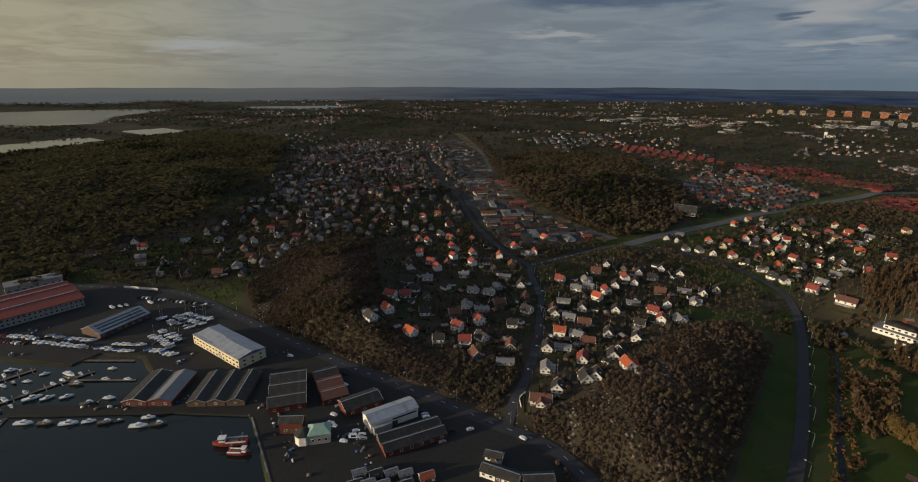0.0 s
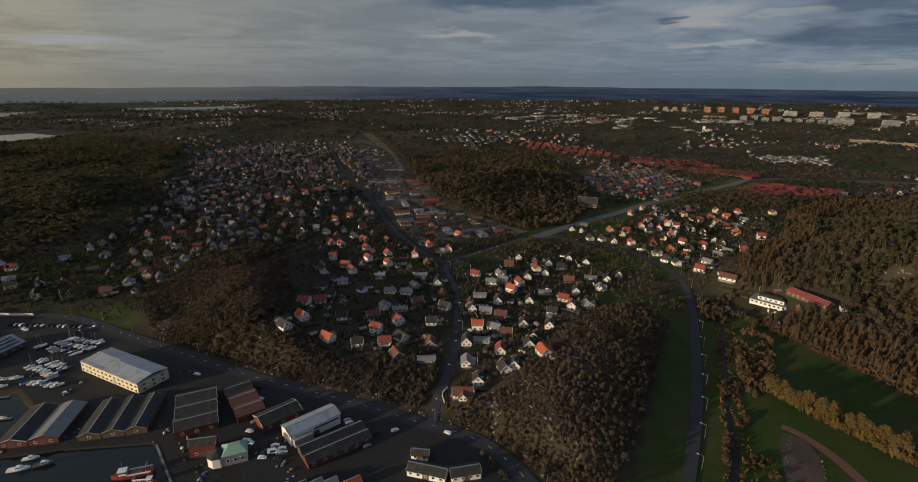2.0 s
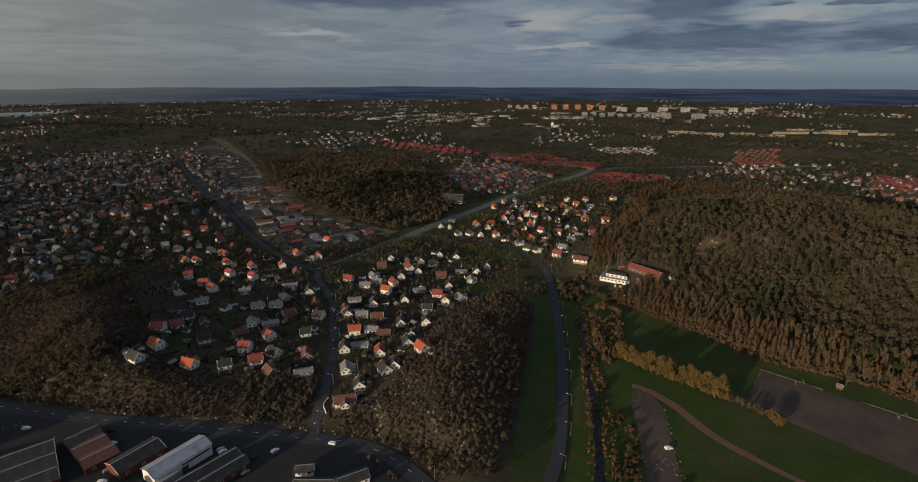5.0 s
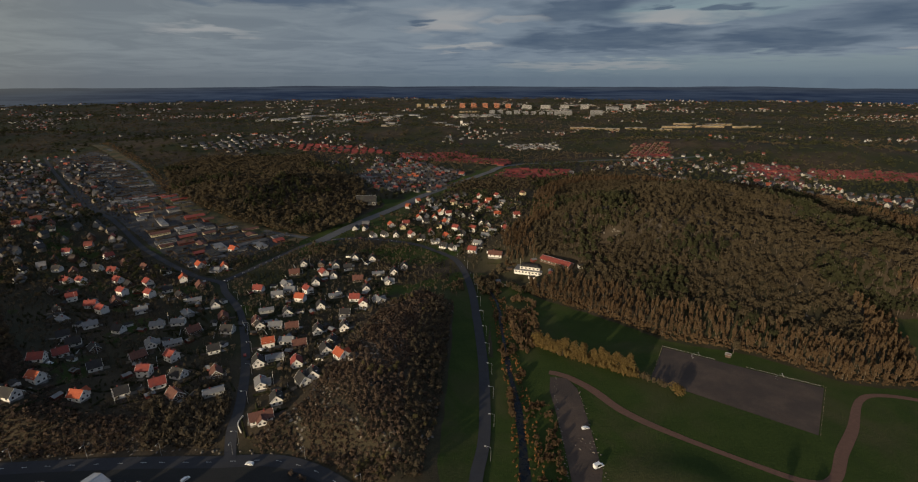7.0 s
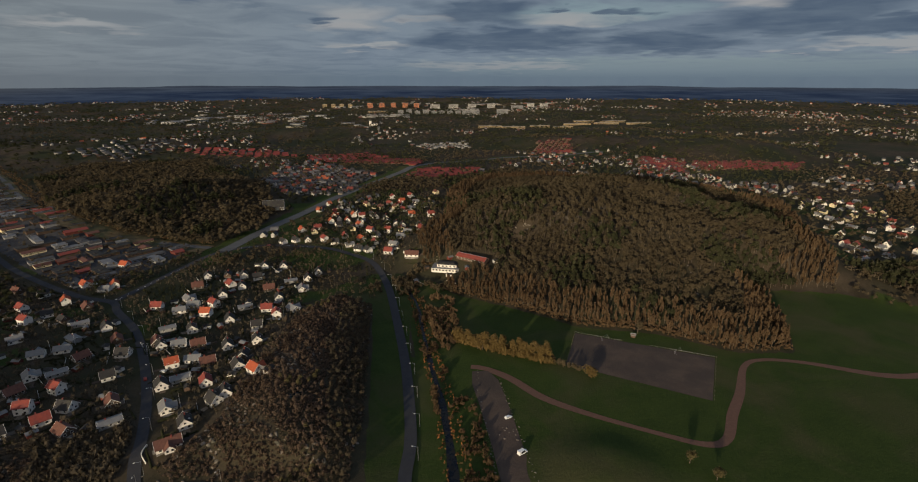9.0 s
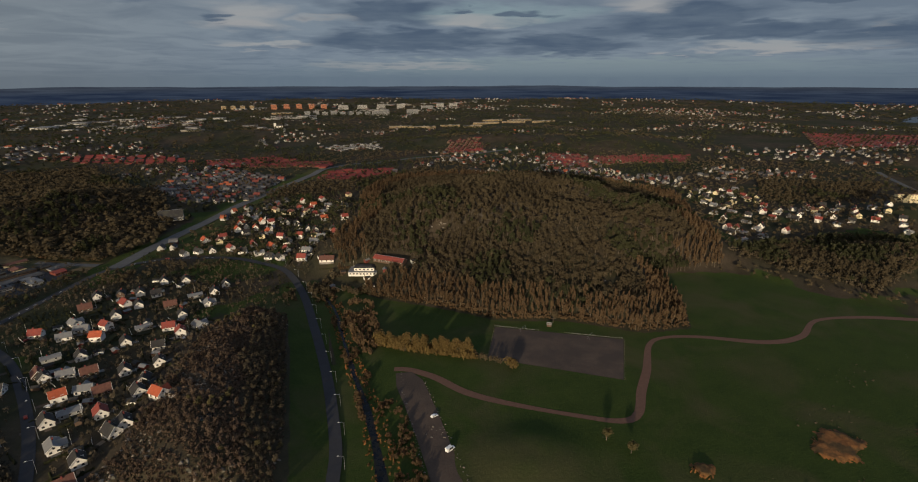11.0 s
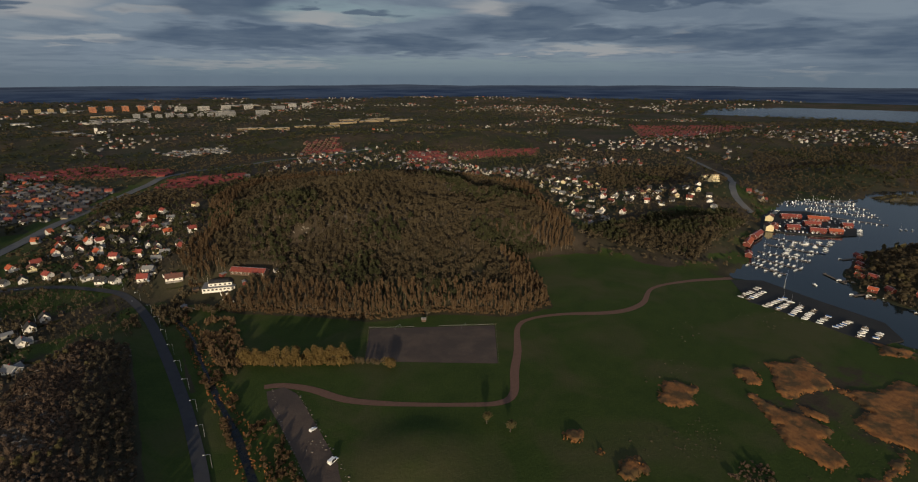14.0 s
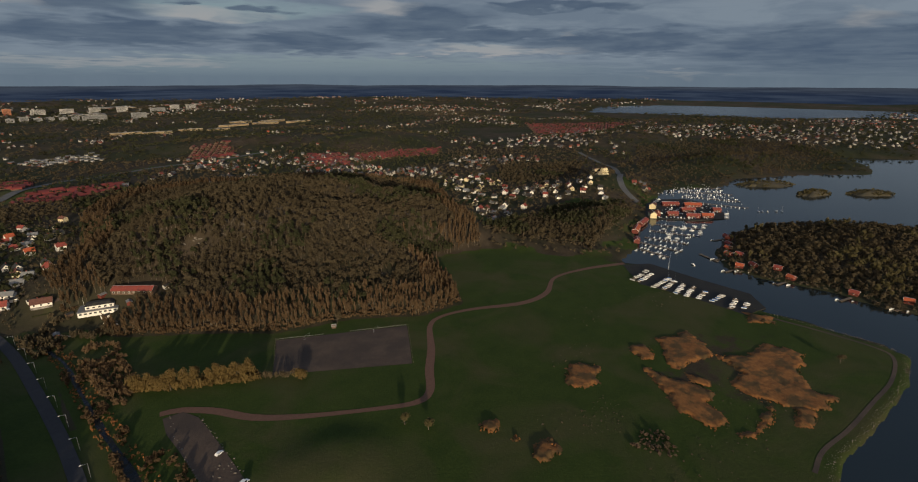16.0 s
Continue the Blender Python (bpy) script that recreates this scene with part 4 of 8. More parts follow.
def settle(template, spots):
    """Place a house and its copies at (x, y, turn) spots on the ground."""
    for i, (x, y, turn) in enumerate(spots):
        m = pose(x, y, height_at(x, y) - 0.05, 0, 0, turn)
        if i == 0 and not template.get("set"):
            template.matrix_basis = m
            template["set"] = True
        else:
            c = copy_thing(template, m)
        HOUSE_SPOTS.append((x, y))
        PLOTS.append((x, y, turn))


KINDS = {
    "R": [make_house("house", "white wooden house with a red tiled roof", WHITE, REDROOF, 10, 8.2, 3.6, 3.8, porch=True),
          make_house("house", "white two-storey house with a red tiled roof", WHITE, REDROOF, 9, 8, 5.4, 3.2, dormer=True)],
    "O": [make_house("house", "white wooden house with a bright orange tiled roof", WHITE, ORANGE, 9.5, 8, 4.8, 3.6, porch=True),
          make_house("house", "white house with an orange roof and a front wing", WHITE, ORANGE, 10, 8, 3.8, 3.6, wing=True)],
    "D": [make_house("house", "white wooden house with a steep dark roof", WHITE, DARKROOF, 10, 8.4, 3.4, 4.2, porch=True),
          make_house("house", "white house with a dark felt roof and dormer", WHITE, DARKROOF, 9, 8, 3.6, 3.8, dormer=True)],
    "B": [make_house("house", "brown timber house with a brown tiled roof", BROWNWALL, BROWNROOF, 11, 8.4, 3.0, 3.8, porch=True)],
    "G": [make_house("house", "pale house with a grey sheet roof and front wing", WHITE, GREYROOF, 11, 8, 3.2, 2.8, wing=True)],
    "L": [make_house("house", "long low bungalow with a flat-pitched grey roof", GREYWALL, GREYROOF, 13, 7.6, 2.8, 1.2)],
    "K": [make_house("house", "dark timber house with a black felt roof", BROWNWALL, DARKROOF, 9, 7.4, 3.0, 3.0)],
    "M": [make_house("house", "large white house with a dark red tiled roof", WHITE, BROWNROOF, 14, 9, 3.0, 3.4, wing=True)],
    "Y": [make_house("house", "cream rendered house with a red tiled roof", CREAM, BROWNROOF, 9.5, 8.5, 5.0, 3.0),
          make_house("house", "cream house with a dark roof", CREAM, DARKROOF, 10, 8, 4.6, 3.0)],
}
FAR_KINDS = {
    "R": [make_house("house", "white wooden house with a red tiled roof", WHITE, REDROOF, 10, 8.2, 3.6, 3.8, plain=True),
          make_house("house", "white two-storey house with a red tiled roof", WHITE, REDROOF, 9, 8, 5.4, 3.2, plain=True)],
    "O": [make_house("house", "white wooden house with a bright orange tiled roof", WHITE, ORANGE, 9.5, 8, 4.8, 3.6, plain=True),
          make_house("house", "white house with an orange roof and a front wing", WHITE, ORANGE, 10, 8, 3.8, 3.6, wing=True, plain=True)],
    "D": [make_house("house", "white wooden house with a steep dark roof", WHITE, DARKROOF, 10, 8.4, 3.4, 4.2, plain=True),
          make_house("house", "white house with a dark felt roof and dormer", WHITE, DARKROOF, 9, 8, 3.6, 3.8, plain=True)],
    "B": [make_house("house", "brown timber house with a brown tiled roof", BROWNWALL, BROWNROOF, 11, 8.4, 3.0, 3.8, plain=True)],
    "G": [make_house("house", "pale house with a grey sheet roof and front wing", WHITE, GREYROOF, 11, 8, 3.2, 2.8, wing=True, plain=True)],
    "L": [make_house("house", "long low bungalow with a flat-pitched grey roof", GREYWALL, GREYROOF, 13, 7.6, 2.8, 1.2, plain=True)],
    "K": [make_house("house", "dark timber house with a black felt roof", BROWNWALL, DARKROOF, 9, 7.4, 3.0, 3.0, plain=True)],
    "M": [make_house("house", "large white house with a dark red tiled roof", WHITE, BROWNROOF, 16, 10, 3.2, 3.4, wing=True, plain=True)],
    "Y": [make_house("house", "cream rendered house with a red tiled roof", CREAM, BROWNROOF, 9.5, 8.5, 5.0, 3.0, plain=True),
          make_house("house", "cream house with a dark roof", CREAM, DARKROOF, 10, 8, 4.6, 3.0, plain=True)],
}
SPOTS = {
    "R": [[(-296, 290, 196), (-225, 292, 188), (-208, 279, 217), (-218, 312, 155), (-294, 306, 224), (-339, 394, 191), (-366, 406, 222), (-404, 447, 162), (-389, 447, 161), (-357, 454, 158), (-331, 423, 158), (-324, 450, 146), (-303, 420, 156), (-380, 479, 178), (-322, 384, 160), (-210, 441, 175), (-162, 440, 140), (-160, 485, 128), (-101, 405, 104), (-126, 307, 112), (-85, 609, 128), (-61, 617, 106), (-30, 630, 153), (-23, 577, 102)],
          [(-8, 621, 161), (-7, 537, 161), (-0, 824, 110), (-5, 784, 130), (9, 769, 169), (15, 722, 179), (29, 829, 128)]],
    "O": [[(-276, 266, 166), (-244, 258, 173), (-295, 461, 123), (-301, 503, 141), (-271, 497, 119), (-290, 558, 157), (-163, 422, 171), (-159, 338, 205), (-93, 303, 137), (-119, 656, 120), (-85, 690, 107), (-85, 727, 97), (-63, 690, 95), (-40, 598, 124)]],
    "D": [[(-272, 244, 168), (-224, 267, 220), (-201, 291, 165), (-261, 294, 222), (-301, 326, 213), (-285, 352, 169), (-233, 403, 120), (-200, 358, 179), (-195, 326, 211), (-434, 473, 183), (-399, 483, 170), (-189, 509, 110), (-161, 461, 109), (-148, 478, 107), (-153, 505, 107), (-138, 529, 105), (-118, 526, 103), (-79, 503, 99), (-87, 487, 100), (-107, 445, 104), (-140, 408, 109), (-165, 394, 113), (-178, 368, 116), (-128, 361, 110)],
          [(-106, 360, 106), (-155, 310, 117), (-123, 263, 115), (-112, 280, 132), (-107, 285, 111), (-120, 614, 141), (-105, 612, 100), (-52, 742, 94), (-8, 667, 91), (3, 647, 90), (-22, 606, 152), (-30, 554, 123), (-25, 700, 112), (-81, 777, 126), (-66, 785, 155), (11, 633, 99), (-71, 595, 177), (-134, 611, 132), (-41, 563, 154)]],
    "B": [[(-190, 268, 145), (-215, 381, 119), (-177, 294, 121), (-191, 485, 201), (-121, 470, 194), (-184, 375, 116), (-152, 369, 202), (-135, 338, 202)]],
    "G": [[(-290, 387, 217), (-312, 357, 221), (-245, 330, 127), (-277, 490, 179), (-246, 368, 194), (-260, 362, 196), (-189, 455, 133), (-180, 442, 182), (-188, 431, 194), (-89, 462, 101), (-89, 414, 132), (-166, 370, 194), (-147, 344, 183), (-141, 282, 117), (17, 598, 148), (8, 581, 159), (-1, 554, 150), (36, 784, 157), (25, 730, 168)]],
    "L": [[(-230, 333, 215), (-257, 412, 212), (-168, 273, 212), (-133, 431, 197), (-185, 398, 205), (-146, 318, 205)]],
    "M": [[(-126, 247, 28), (18, 518, 168)]],
    "Y": [[(-101, 643, 99), (-53, 648, 95), (-41, 791, 133), (-27, 768, 152), (-18, 759, 161), (55, 797, 116), (73, 845, 125), (58, 750, 146)]],
}
for kind, lists in SPOTS.items():
    spots = [q for part_list in lists for q in part_list]
    for table, chosen in ((KINDS, [q for q in spots if math.hypot(q[0], q[1]) < 430]), (FAR_KINDS, [q for q in spots if math.hypot(q[0], q[1]) >= 430])):
        for n, template in enumerate(table[kind]):
            settle(template, chosen[n::len(table[kind])])


def road_points():
    return [(p.x, p.y) for line in (VILLAGE_ROAD, MAIN_ROAD, HIGHWAY, QUAY_ROAD, BYPASS, EAST_ROAD) for p in spline(line, 8)]


ROAD_SPOTS = road_points()
VERGE_SPOTS = [(p.x, p.y) for line in (HIGHWAY, BYPASS) for p in spline(line, 14)]


def fill_houses(poly, spacing, seed, weights, base_turn):
    """More houses on plots between the placed ones."""
    rng = np.random.RandomState(seed)
    gx, gy = scatter(poly, spacing, rng)
    for x, y in zip(gx, gy):
        if not clear_of(np.array([x]), np.array([y]), HOUSE_SPOTS, 15)[0] or not clear_of(np.array([x]), np.array([y]), ROAD_SPOTS, 11)[0]:
            continue
        if rng.rand() < 0.12:
            continue
        kind = weights[rng.randint(len(weights))]
        table = KINDS if math.hypot(x, y) < 430 else FAR_KINDS
        settle(table[kind][rng.randint(len(table[kind]))], [(x, y, base_turn + rng.choice([0, 90]) + rng.uniform(-14, 14))])



fill_houses([(-165, 285), (-205, 285), (-300, 300), (-330, 340), (-400, 420), (-450, 480), (-400, 540), (-290, 470), (-210, 395), (-185, 350)], 25, 1, "DKRBKDLKB", 140)
fill_houses([(-150, 310), (-100, 300), (-92, 400), (-85, 470), (-120, 535), (-190, 510), (-235, 440), (-190, 380)], 25, 2, "DKRBKDLKB", 105)
fill_houses([(-640, 175), (-560, 185), (-470, 235), (-480, 330), (-560, 400), (-640, 330)], 26, 3, "DKRKYBDG", 60)
fill_houses([(-430, 480), (-470, 430), (-600, 440), (-700, 560), (-640, 700), (-560, 660)], 30, 4, "DKRKGBL", 30)
fill_houses([(-130, 610), (-40, 560), (30, 560), (50, 640), (60, 760), (-20, 830), (-85, 760)], 24, 5, "DRYGOD", 110)
fill_houses([(656, 740), (746, 726), (735, 640), (654, 590), (662, 554), (590, 470), (506, 438), (470, 446), (560, 560), (590, 640)], 22, 6, "DYGYLRD", 20)
fill_houses([(655, 590), (700, 600), (800, 560), (775, 450), (710, 400), (695, 430), (632, 528)], 22, 7, "YDGDR", 40)

for table in (KINDS, FAR_KINDS):
    for templates in table.values():
        for template in templates:
            if not template.get("set"):      # a kind with no plot
                for ob in (*template.children_recursive, template):
                    bpy.data.objects.remove(ob)

HOUSE_SPOTS += [(52, 488), (44, 472), (62, 470), (78, 482), (90, 474), (40, 488), (30, 478)]      # school grounds

# ---- trees ----
def tree_template(rng, kind, twigs, limbs):
    """A unit-height tree as arrays: corners, triangles, slot of each triangle (0 wood, 1 crown)."""
    v, f, s = [], [], []

    def stick(a, b, r0, r1, n=3):
        o = len(v)
        a, b = np.array(a), np.array(b)
        w = (b - a) / (np.linalg.norm(b - a) + 1e-9)
        u = np.cross(w, [0.3, 0.9, 0.1])
        u /= np.linalg.norm(u)
        t = np.cross(w, u)
        for p, r in ((a, r0), (b, r1)):
            for k in range(n):
                q = 2 * math.pi * k / n
                v.append(p + (u * math.cos(q) + t * math.sin(q)) * r)
        for k in range(n):
            f.extend([(o + k, o + (k + 1) % n, o + n + (k + 1) % n), (o + k, o + n + (k + 1) % n, o + n + k)])
            s.extend([0, 0])

    lean = rng.uniform(-0.04, 0.04, 2)
    top = {"birch": 0.85, "oak": 0.7, "pine": 0.95, "shrub": 0.5}[kind]
    base_r = {"birch": 0.014, "oak": 0.022, "pine": 0.018, "shrub": 0.02}[kind]
    if limbs >= 0:
        stick((0, 0, -0.06), (lean[0], lean[1], top), base_r, base_r * 0.25, 3)
    for i in range(limbs):
        h = rng.uniform(0.25, 0.7) * top
        q = rng.uniform(0, 2 * math.pi)
        reach = {"birch": 0.16, "oak": 0.28, "pine": 0.17, "shrub": 0.3}[kind]
        stick((lean[0] * h, lean[1] * h, h), (math.cos(q) * reach, math.sin(q) * reach, h + rng.uniform(0.08, 0.24)), base_r * 0.45, base_r * 0.1)
    lobes = [(rng.uniform(-0.5, 0.5), rng.uniform(-0.5, 0.5), rng.uniform(-0.6, 0.6)) for _ in range(5)]
    for i in range(twigs):
        if kind == "birch":
            rx, cz, rz, size = 0.17, 0.60, 0.38, 0.095
        elif kind == "oak":
            rx, cz, rz, size = 0.34, 0.60, 0.36, 0.125
        elif kind == "pine":
            rx, cz, rz, size = 0.20, 0.62, 0.36, 0.125
        else:
            rx, cz, rz, size = 0.52, 0.44, 0.46, 0.20
        l = lobes[rng.randint(5)]
        p = rng.normal(0, 1, 3)
        p = p / np.linalg.norm(p) * rng.uniform(0.35, 1.0)
        p = p * 0.62 + np.array(l) * 0.62
        c = np.array([p[0] * rx, p[1] * rx, cz + p[2] * rz])
        if kind == "pine":
            c[:2] *= 1.25 - 0.8 * max(0, (c[2] - 0.5) / 0.5)
        size *= rng.uniform(0.6, 1.3) * (36.0 / max(twigs, 10)) ** 0.4
        out = np.array([c[0], c[1], 0.5 * rx])
        out = out / (np.linalg.norm(out) + 1e-6) + rng.normal(0, 0.35, 3)
        a = rng.normal(0, 1, 3)
        a -= out * a.dot(out) / out.dot(out)
        a /= np.linalg.norm(a)
        b = np.cross(a, out / np.linalg.norm(out))
        if kind in ("birch", "shrub"):
            b = b * 0.55 + np.array([0, 0, 0.9])
        o = len(v)
        bend = out / np.linalg.norm(out) * size * 0.25
        v.extend([c - a * size * 0.7 - b * size * 0.5, c + a * size * 0.6 - b * size * 0.4, c + bend + b * size * rng.uniform(0.5, 0.9)])
        f.append((o, o + 1, o + 2))
        s.append(1)
        if rng.rand() < 0.6:
            v.append(c + a * size * rng.uniform(0.7, 1.0) + b * size * 0.35 - bend)
            f.append((o + 1, o + 3, o + 2))
            s.append(1)
    return np.array(v), np.array(f), np.array(s)


def plant(name, label, category, gx, gy, kind, mats, tall, seed, twigs=34, limbs=4, wide=1.0, sink=0.0, variants=6, tint=(0.0, 1.0)):
    """One mesh of many trees, each scaled, turned and tinted."""
    rng = np.random.RandomState(seed)
    temps = [tree_template(rng, kind, twigs, limbs) for _ in range(variants)]
    gx, gy = np.asarray(gx), np.asarray(gy)
    if not len(gx):
        return None
    z = relief(gx, gy)
    pick = rng.randint(variants, size=len(gx))
    patch = 0.5 + 0.5 * wave(gx, gy, 38, seed + 50)
    V, F, S, T, base = [], [], [], [], 0
    for k, (tv, tf, ts) in enumerate(temps):
        idx = np.where(pick == k)[0]
        n = len(idx)
        if not n:
            continue
        hgt = rng.uniform(tall[0], tall[1], n)
        q = rng.uniform(0, 2 * math.pi, n)
        c, s_ = np.cos(q), np.sin(q)
        w = hgt * wide * rng.uniform(0.8, 1.25, n)
        x = tv[None, :, 0] * c[:, None] - tv[None, :, 1] * s_[:, None]
        y = tv[None, :, 0] * s_[:, None] + tv[None, :, 1] * c[:, None]
        P = np.stack([x * w[:, None] + gx[idx][:, None], y * w[:, None] + gy[idx][:, None], tv[None, :, 2] * hgt[:, None] + z[idx][:, None] - sink], -1)
        V.append(P.reshape(-1, 3))
        F.append((tf[None] + (np.arange(n) * len(tv))[:, None, None] + base).reshape(-1, 3))
        S.append(np.tile(ts, n))
        tone = np.clip(0.55 * rng.rand(n) + 0.45 * patch[idx], 0, 1) * (tint[1] - tint[0]) + tint[0]
        T.append(np.repeat(tone, len(tv)) + rng.uniform(-0.12, 0.12, n * len(tv)))
        base += n * len(tv)
    ob = raw(name, np.concatenate(V), np.concatenate(F), mats, np.concatenate(S), np.clip(np.concatenate(T), 0, 1))
    return tagged(ob, label, category, kind="stuff")




def off_houses(d):
    return lambda x, y: clear_of(x, y, [p for p in HOUSE_SPOTS], d) & clear_of(x, y, ROAD_SPOTS, 8)


def split(gx, gy, share, size, seed):
    """Part the points in two by patches."""
    m = 0.5 + 0.5 * wave(gx, gy, size, seed) + np.random.RandomState(seed).uniform(-0.14, 0.14, len(gx)) < share
    return (gx[m], gy[m]), (gx[~m], gy[~m])


SHORE_HUTS = [(673, 210), (600, 182), (604, 172), (570, 160), (580, 150), (571, 112), (570, 60), (580, 22), (640, 196), (622, 190), (586, 128), (662, 203)]
rng = np.random.RandomState(5)
gx, gy = scatter(FOREST, 4.5, rng, off_houses(13))
ok = (wave(gx, gy, 34, 66) + 0.4 * wave(gx, gy, 13, 67) < 0.85) | (poly_sd(gx, gy, FOREST) > -22)      # rocky clearings
gx, gy = gx[ok], gy[ok]
pines, bare = split(gx, gy, 0.31, 52, 31)
edge = poly_sd(bare[0], bare[1], FOREST) > -30
plant("forest_pines", "dark green pines on the wooded hill", "pine forest", *pines, "pine", [BARK, NEEDLES], (5, 15), 1, 40, 1, 1.15)
plant("forest_edge_birches", "tall leafless birches with pale trunks along the wood's edge", "birch wood", bare[0][edge], bare[1][edge], "birch", [BIRCHBARK, RUST], (10, 17), 2, 38, 4, 0.72, tint=(0.0, 0.6))
plant("forest_bare_trees", "brown leafless trees on the wooded hill", "bare wood", bare[0][~edge], bare[1][~edge], "oak", [BARK, TWIGS], (4, 13), 3, 30, 1, 1.0, tint=(0.0, 0.55))
gx, gy = scatter([(20, 520), (60, 420), (150, 340), (290, 285), (345, 350), (360, 430), (300, 400), (220, 360), (130, 400)], 2.6, rng, off_houses(10))
sd = poly_sd(gx, gy, FOREST)
ok = (sd > -9) & (sd < 1.5)
plant("forest_edge_scrub", "rusty scrub along the edge of the wood", "scrub", gx[ok], gy[ok], "shrub", [BARK, RUST], (1.5, 4.5), 18, 22, -1, 1.1, tint=(0.1, 0.8))
gx, gy = scatter(WOOD2, 6.2, rng, off_houses(12))
pines, bare = split(gx, gy, 0.10, 60, 32)
plant("forest_pines", "dark pines on a far wooded hill", "pine forest", *pines, "pine", [BARK, NEEDLES], (10, 17), 4, 20, -1, 1.2)
plant("forest_bare_trees", "brown leafless trees on a far wooded hill", "bare wood", *bare, "oak", [BARK, TWIGS], (6, 12), 5, 17, -1, 1.6, tint=(0.1, 0.9))
gx, gy = scatter(LEFTWOOD, 8.6, rng, off_houses(14))
pines, bare = split(gx, gy, 0.16, 90, 33)
plant("forest_pines", "dark pines covering a broad hill", "pine forest", *pines, "pine", [BARK, NEEDLES], (11, 18), 6, 16, -1, 1.3)
plant("forest_bare_trees", "olive brown leafless trees covering a broad hill", "bare wood", *bare, "oak", [BARK, OLIVE], (8, 13), 7, 13, -1, 1.7, tint=(0.25, 1.0))
gx, gy = scatter(ROCKY, 2.25, rng, off_houses(9))
high = wave(gx, gy, 24, 34) + 0.5 * wave(gx, gy, 9, 36)
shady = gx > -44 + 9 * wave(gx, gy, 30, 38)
bald = wave(gx * 0.8 + gy * 0.6, (gy * 0.8 - gx * 0.6) * 0.35, 9, 39) > 0.62
low = ~shady & ~bald & (high < 0.25)
plant("heath_scrub", "low brown leafless scrub on the rocky knoll", "scrub", gx[low], gy[low], "shrub", [BARK, HEATHER], (0.8, 2.6), 8, 16, -1, 1.4, tint=(0.1, 1.0))
some = ~shady & (high >= 0.1) & ~bald
plant("heath_trees", "small bare reddish trees on the rocky knoll", "bare trees", gx[some][::2], gy[some][::2], "oak", [BARK, HEATHER], (2.0, 5), 9, 46, 3, 1.2, tint=(0.2, 1.0))
# east-side thicket held to low tones, putting the slope's shade into its colour
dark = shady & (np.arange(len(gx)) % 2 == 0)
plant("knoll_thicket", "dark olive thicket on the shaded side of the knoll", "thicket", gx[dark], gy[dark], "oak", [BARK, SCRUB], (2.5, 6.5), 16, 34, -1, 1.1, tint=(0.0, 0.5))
green = (high > 0.75) & ~bald
plant("knoll_evergreens", "yellow-green juniper bushes on the knoll", "bushes", gx[green][::5], gy[green][::5], "pine", [BARK, OLIVE], (3, 6), 17, 50, -1, 1.6, tint=(0.3, 0.9))
gx, gy = scatter(KNOLL, 2.35, rng, off_houses(9))
bald = wave(gx * 0.8 + gy * 0.6, (gy * 0.8 - gx * 0.6) * 0.35, 9, 41) > 0.62
gx, gy = gx[~bald], gy[~bald]
some, rest = split(gx, gy, 0.26, 25, 35)
plant("heath_scrub", "brown scrub on the slope above the harbour", "scrub", *rest, "shrub", [BARK, HEATHER], (0.8, 3.0), 10, 16, -1, 1.5)
plant("heath_trees", "bare brown trees on the slope above the harbour", "bare trees", *some, "oak", [BARK, TWIGS], (3.5, 8), 11, 34, 2, 1.3, tint=(0.1, 0.9))
for poly, seed in ((ROCKY, 421), (KNOLL, 422), ([(-376, 210), (-250, 216), (-170, 226), (-134, 226), (-146, 262), (-172, 292), (-240, 250), (-300, 250)], 423)):
    gx, gy = scatter(poly, 2.5, rng, lambda x, y: clear_of(x, y, HOUSE_SPOTS, 7) & clear_of(x, y, ROAD_SPOTS, 6.5))
    ok = wave(gx, gy, 7, seed) < 0.72
    plant("heather_cover", "low reddish heather and brushwood between the rocks", "heather", gx[ok], gy[ok], "shrub", [BARK, HEATHER if seed < 423 else SCRUB], (0.5, 1.7), seed, 9, -1, 2.0, tint=(0.0, 0.9))
gx, gy = scatter(PENINSULA, 6.4, rng, lambda x, y: (poly_sd(x, y, PENINSULA) < -7 - 5 * wave(x, y, 25, 88)) & clear_of(x, y, SHORE_HUTS, 9))
pines, bare = split(gx, gy, 0.2, 40, 36)
plant("peninsula_birches", "olive green budding trees on the wooded peninsula", "wood", *pines, "pine", [BARK, OLIVE], (7, 13), 12, 28, 1, 1.2, tint=(0.2, 0.9))
plant("peninsula_trees", "brown budding trees on the peninsula", "bare wood", *bare, "oak", [BARK, TWIGS], (5, 11), 13, 28, 1, 1.3, tint=(0.0, 0.8))
for poly, seed in ((PENINSULA, 431), (SMALLWOOD, 432)):
    gx, gy = scatter(poly, 5.0, rng, lambda x, y: clear_of(x, y, SHORE_HUTS, 8) & clear_of(x, y, HOUSE_SPOTS, 9))
    plant("wood_undergrowth", "brown undergrowth beneath the trees", "undergrowth", gx, gy, "shrub", [BARK, SCRUB], (1.5, 4.0), seed, 9, -1, 1.6, tint=(0.1, 0.9))
gx, gy = scatter(SMALLWOOD, 5.0, rng, off_houses(11))
pines, bare = split(gx, gy, 0.5, 40, 37)
plant("grove_pines", "dark pines in the grove by the inlet", "pine forest", *pines, "pine", [BARK, NEEDLES], (8, 13), 14, 26, 1, 1.1)
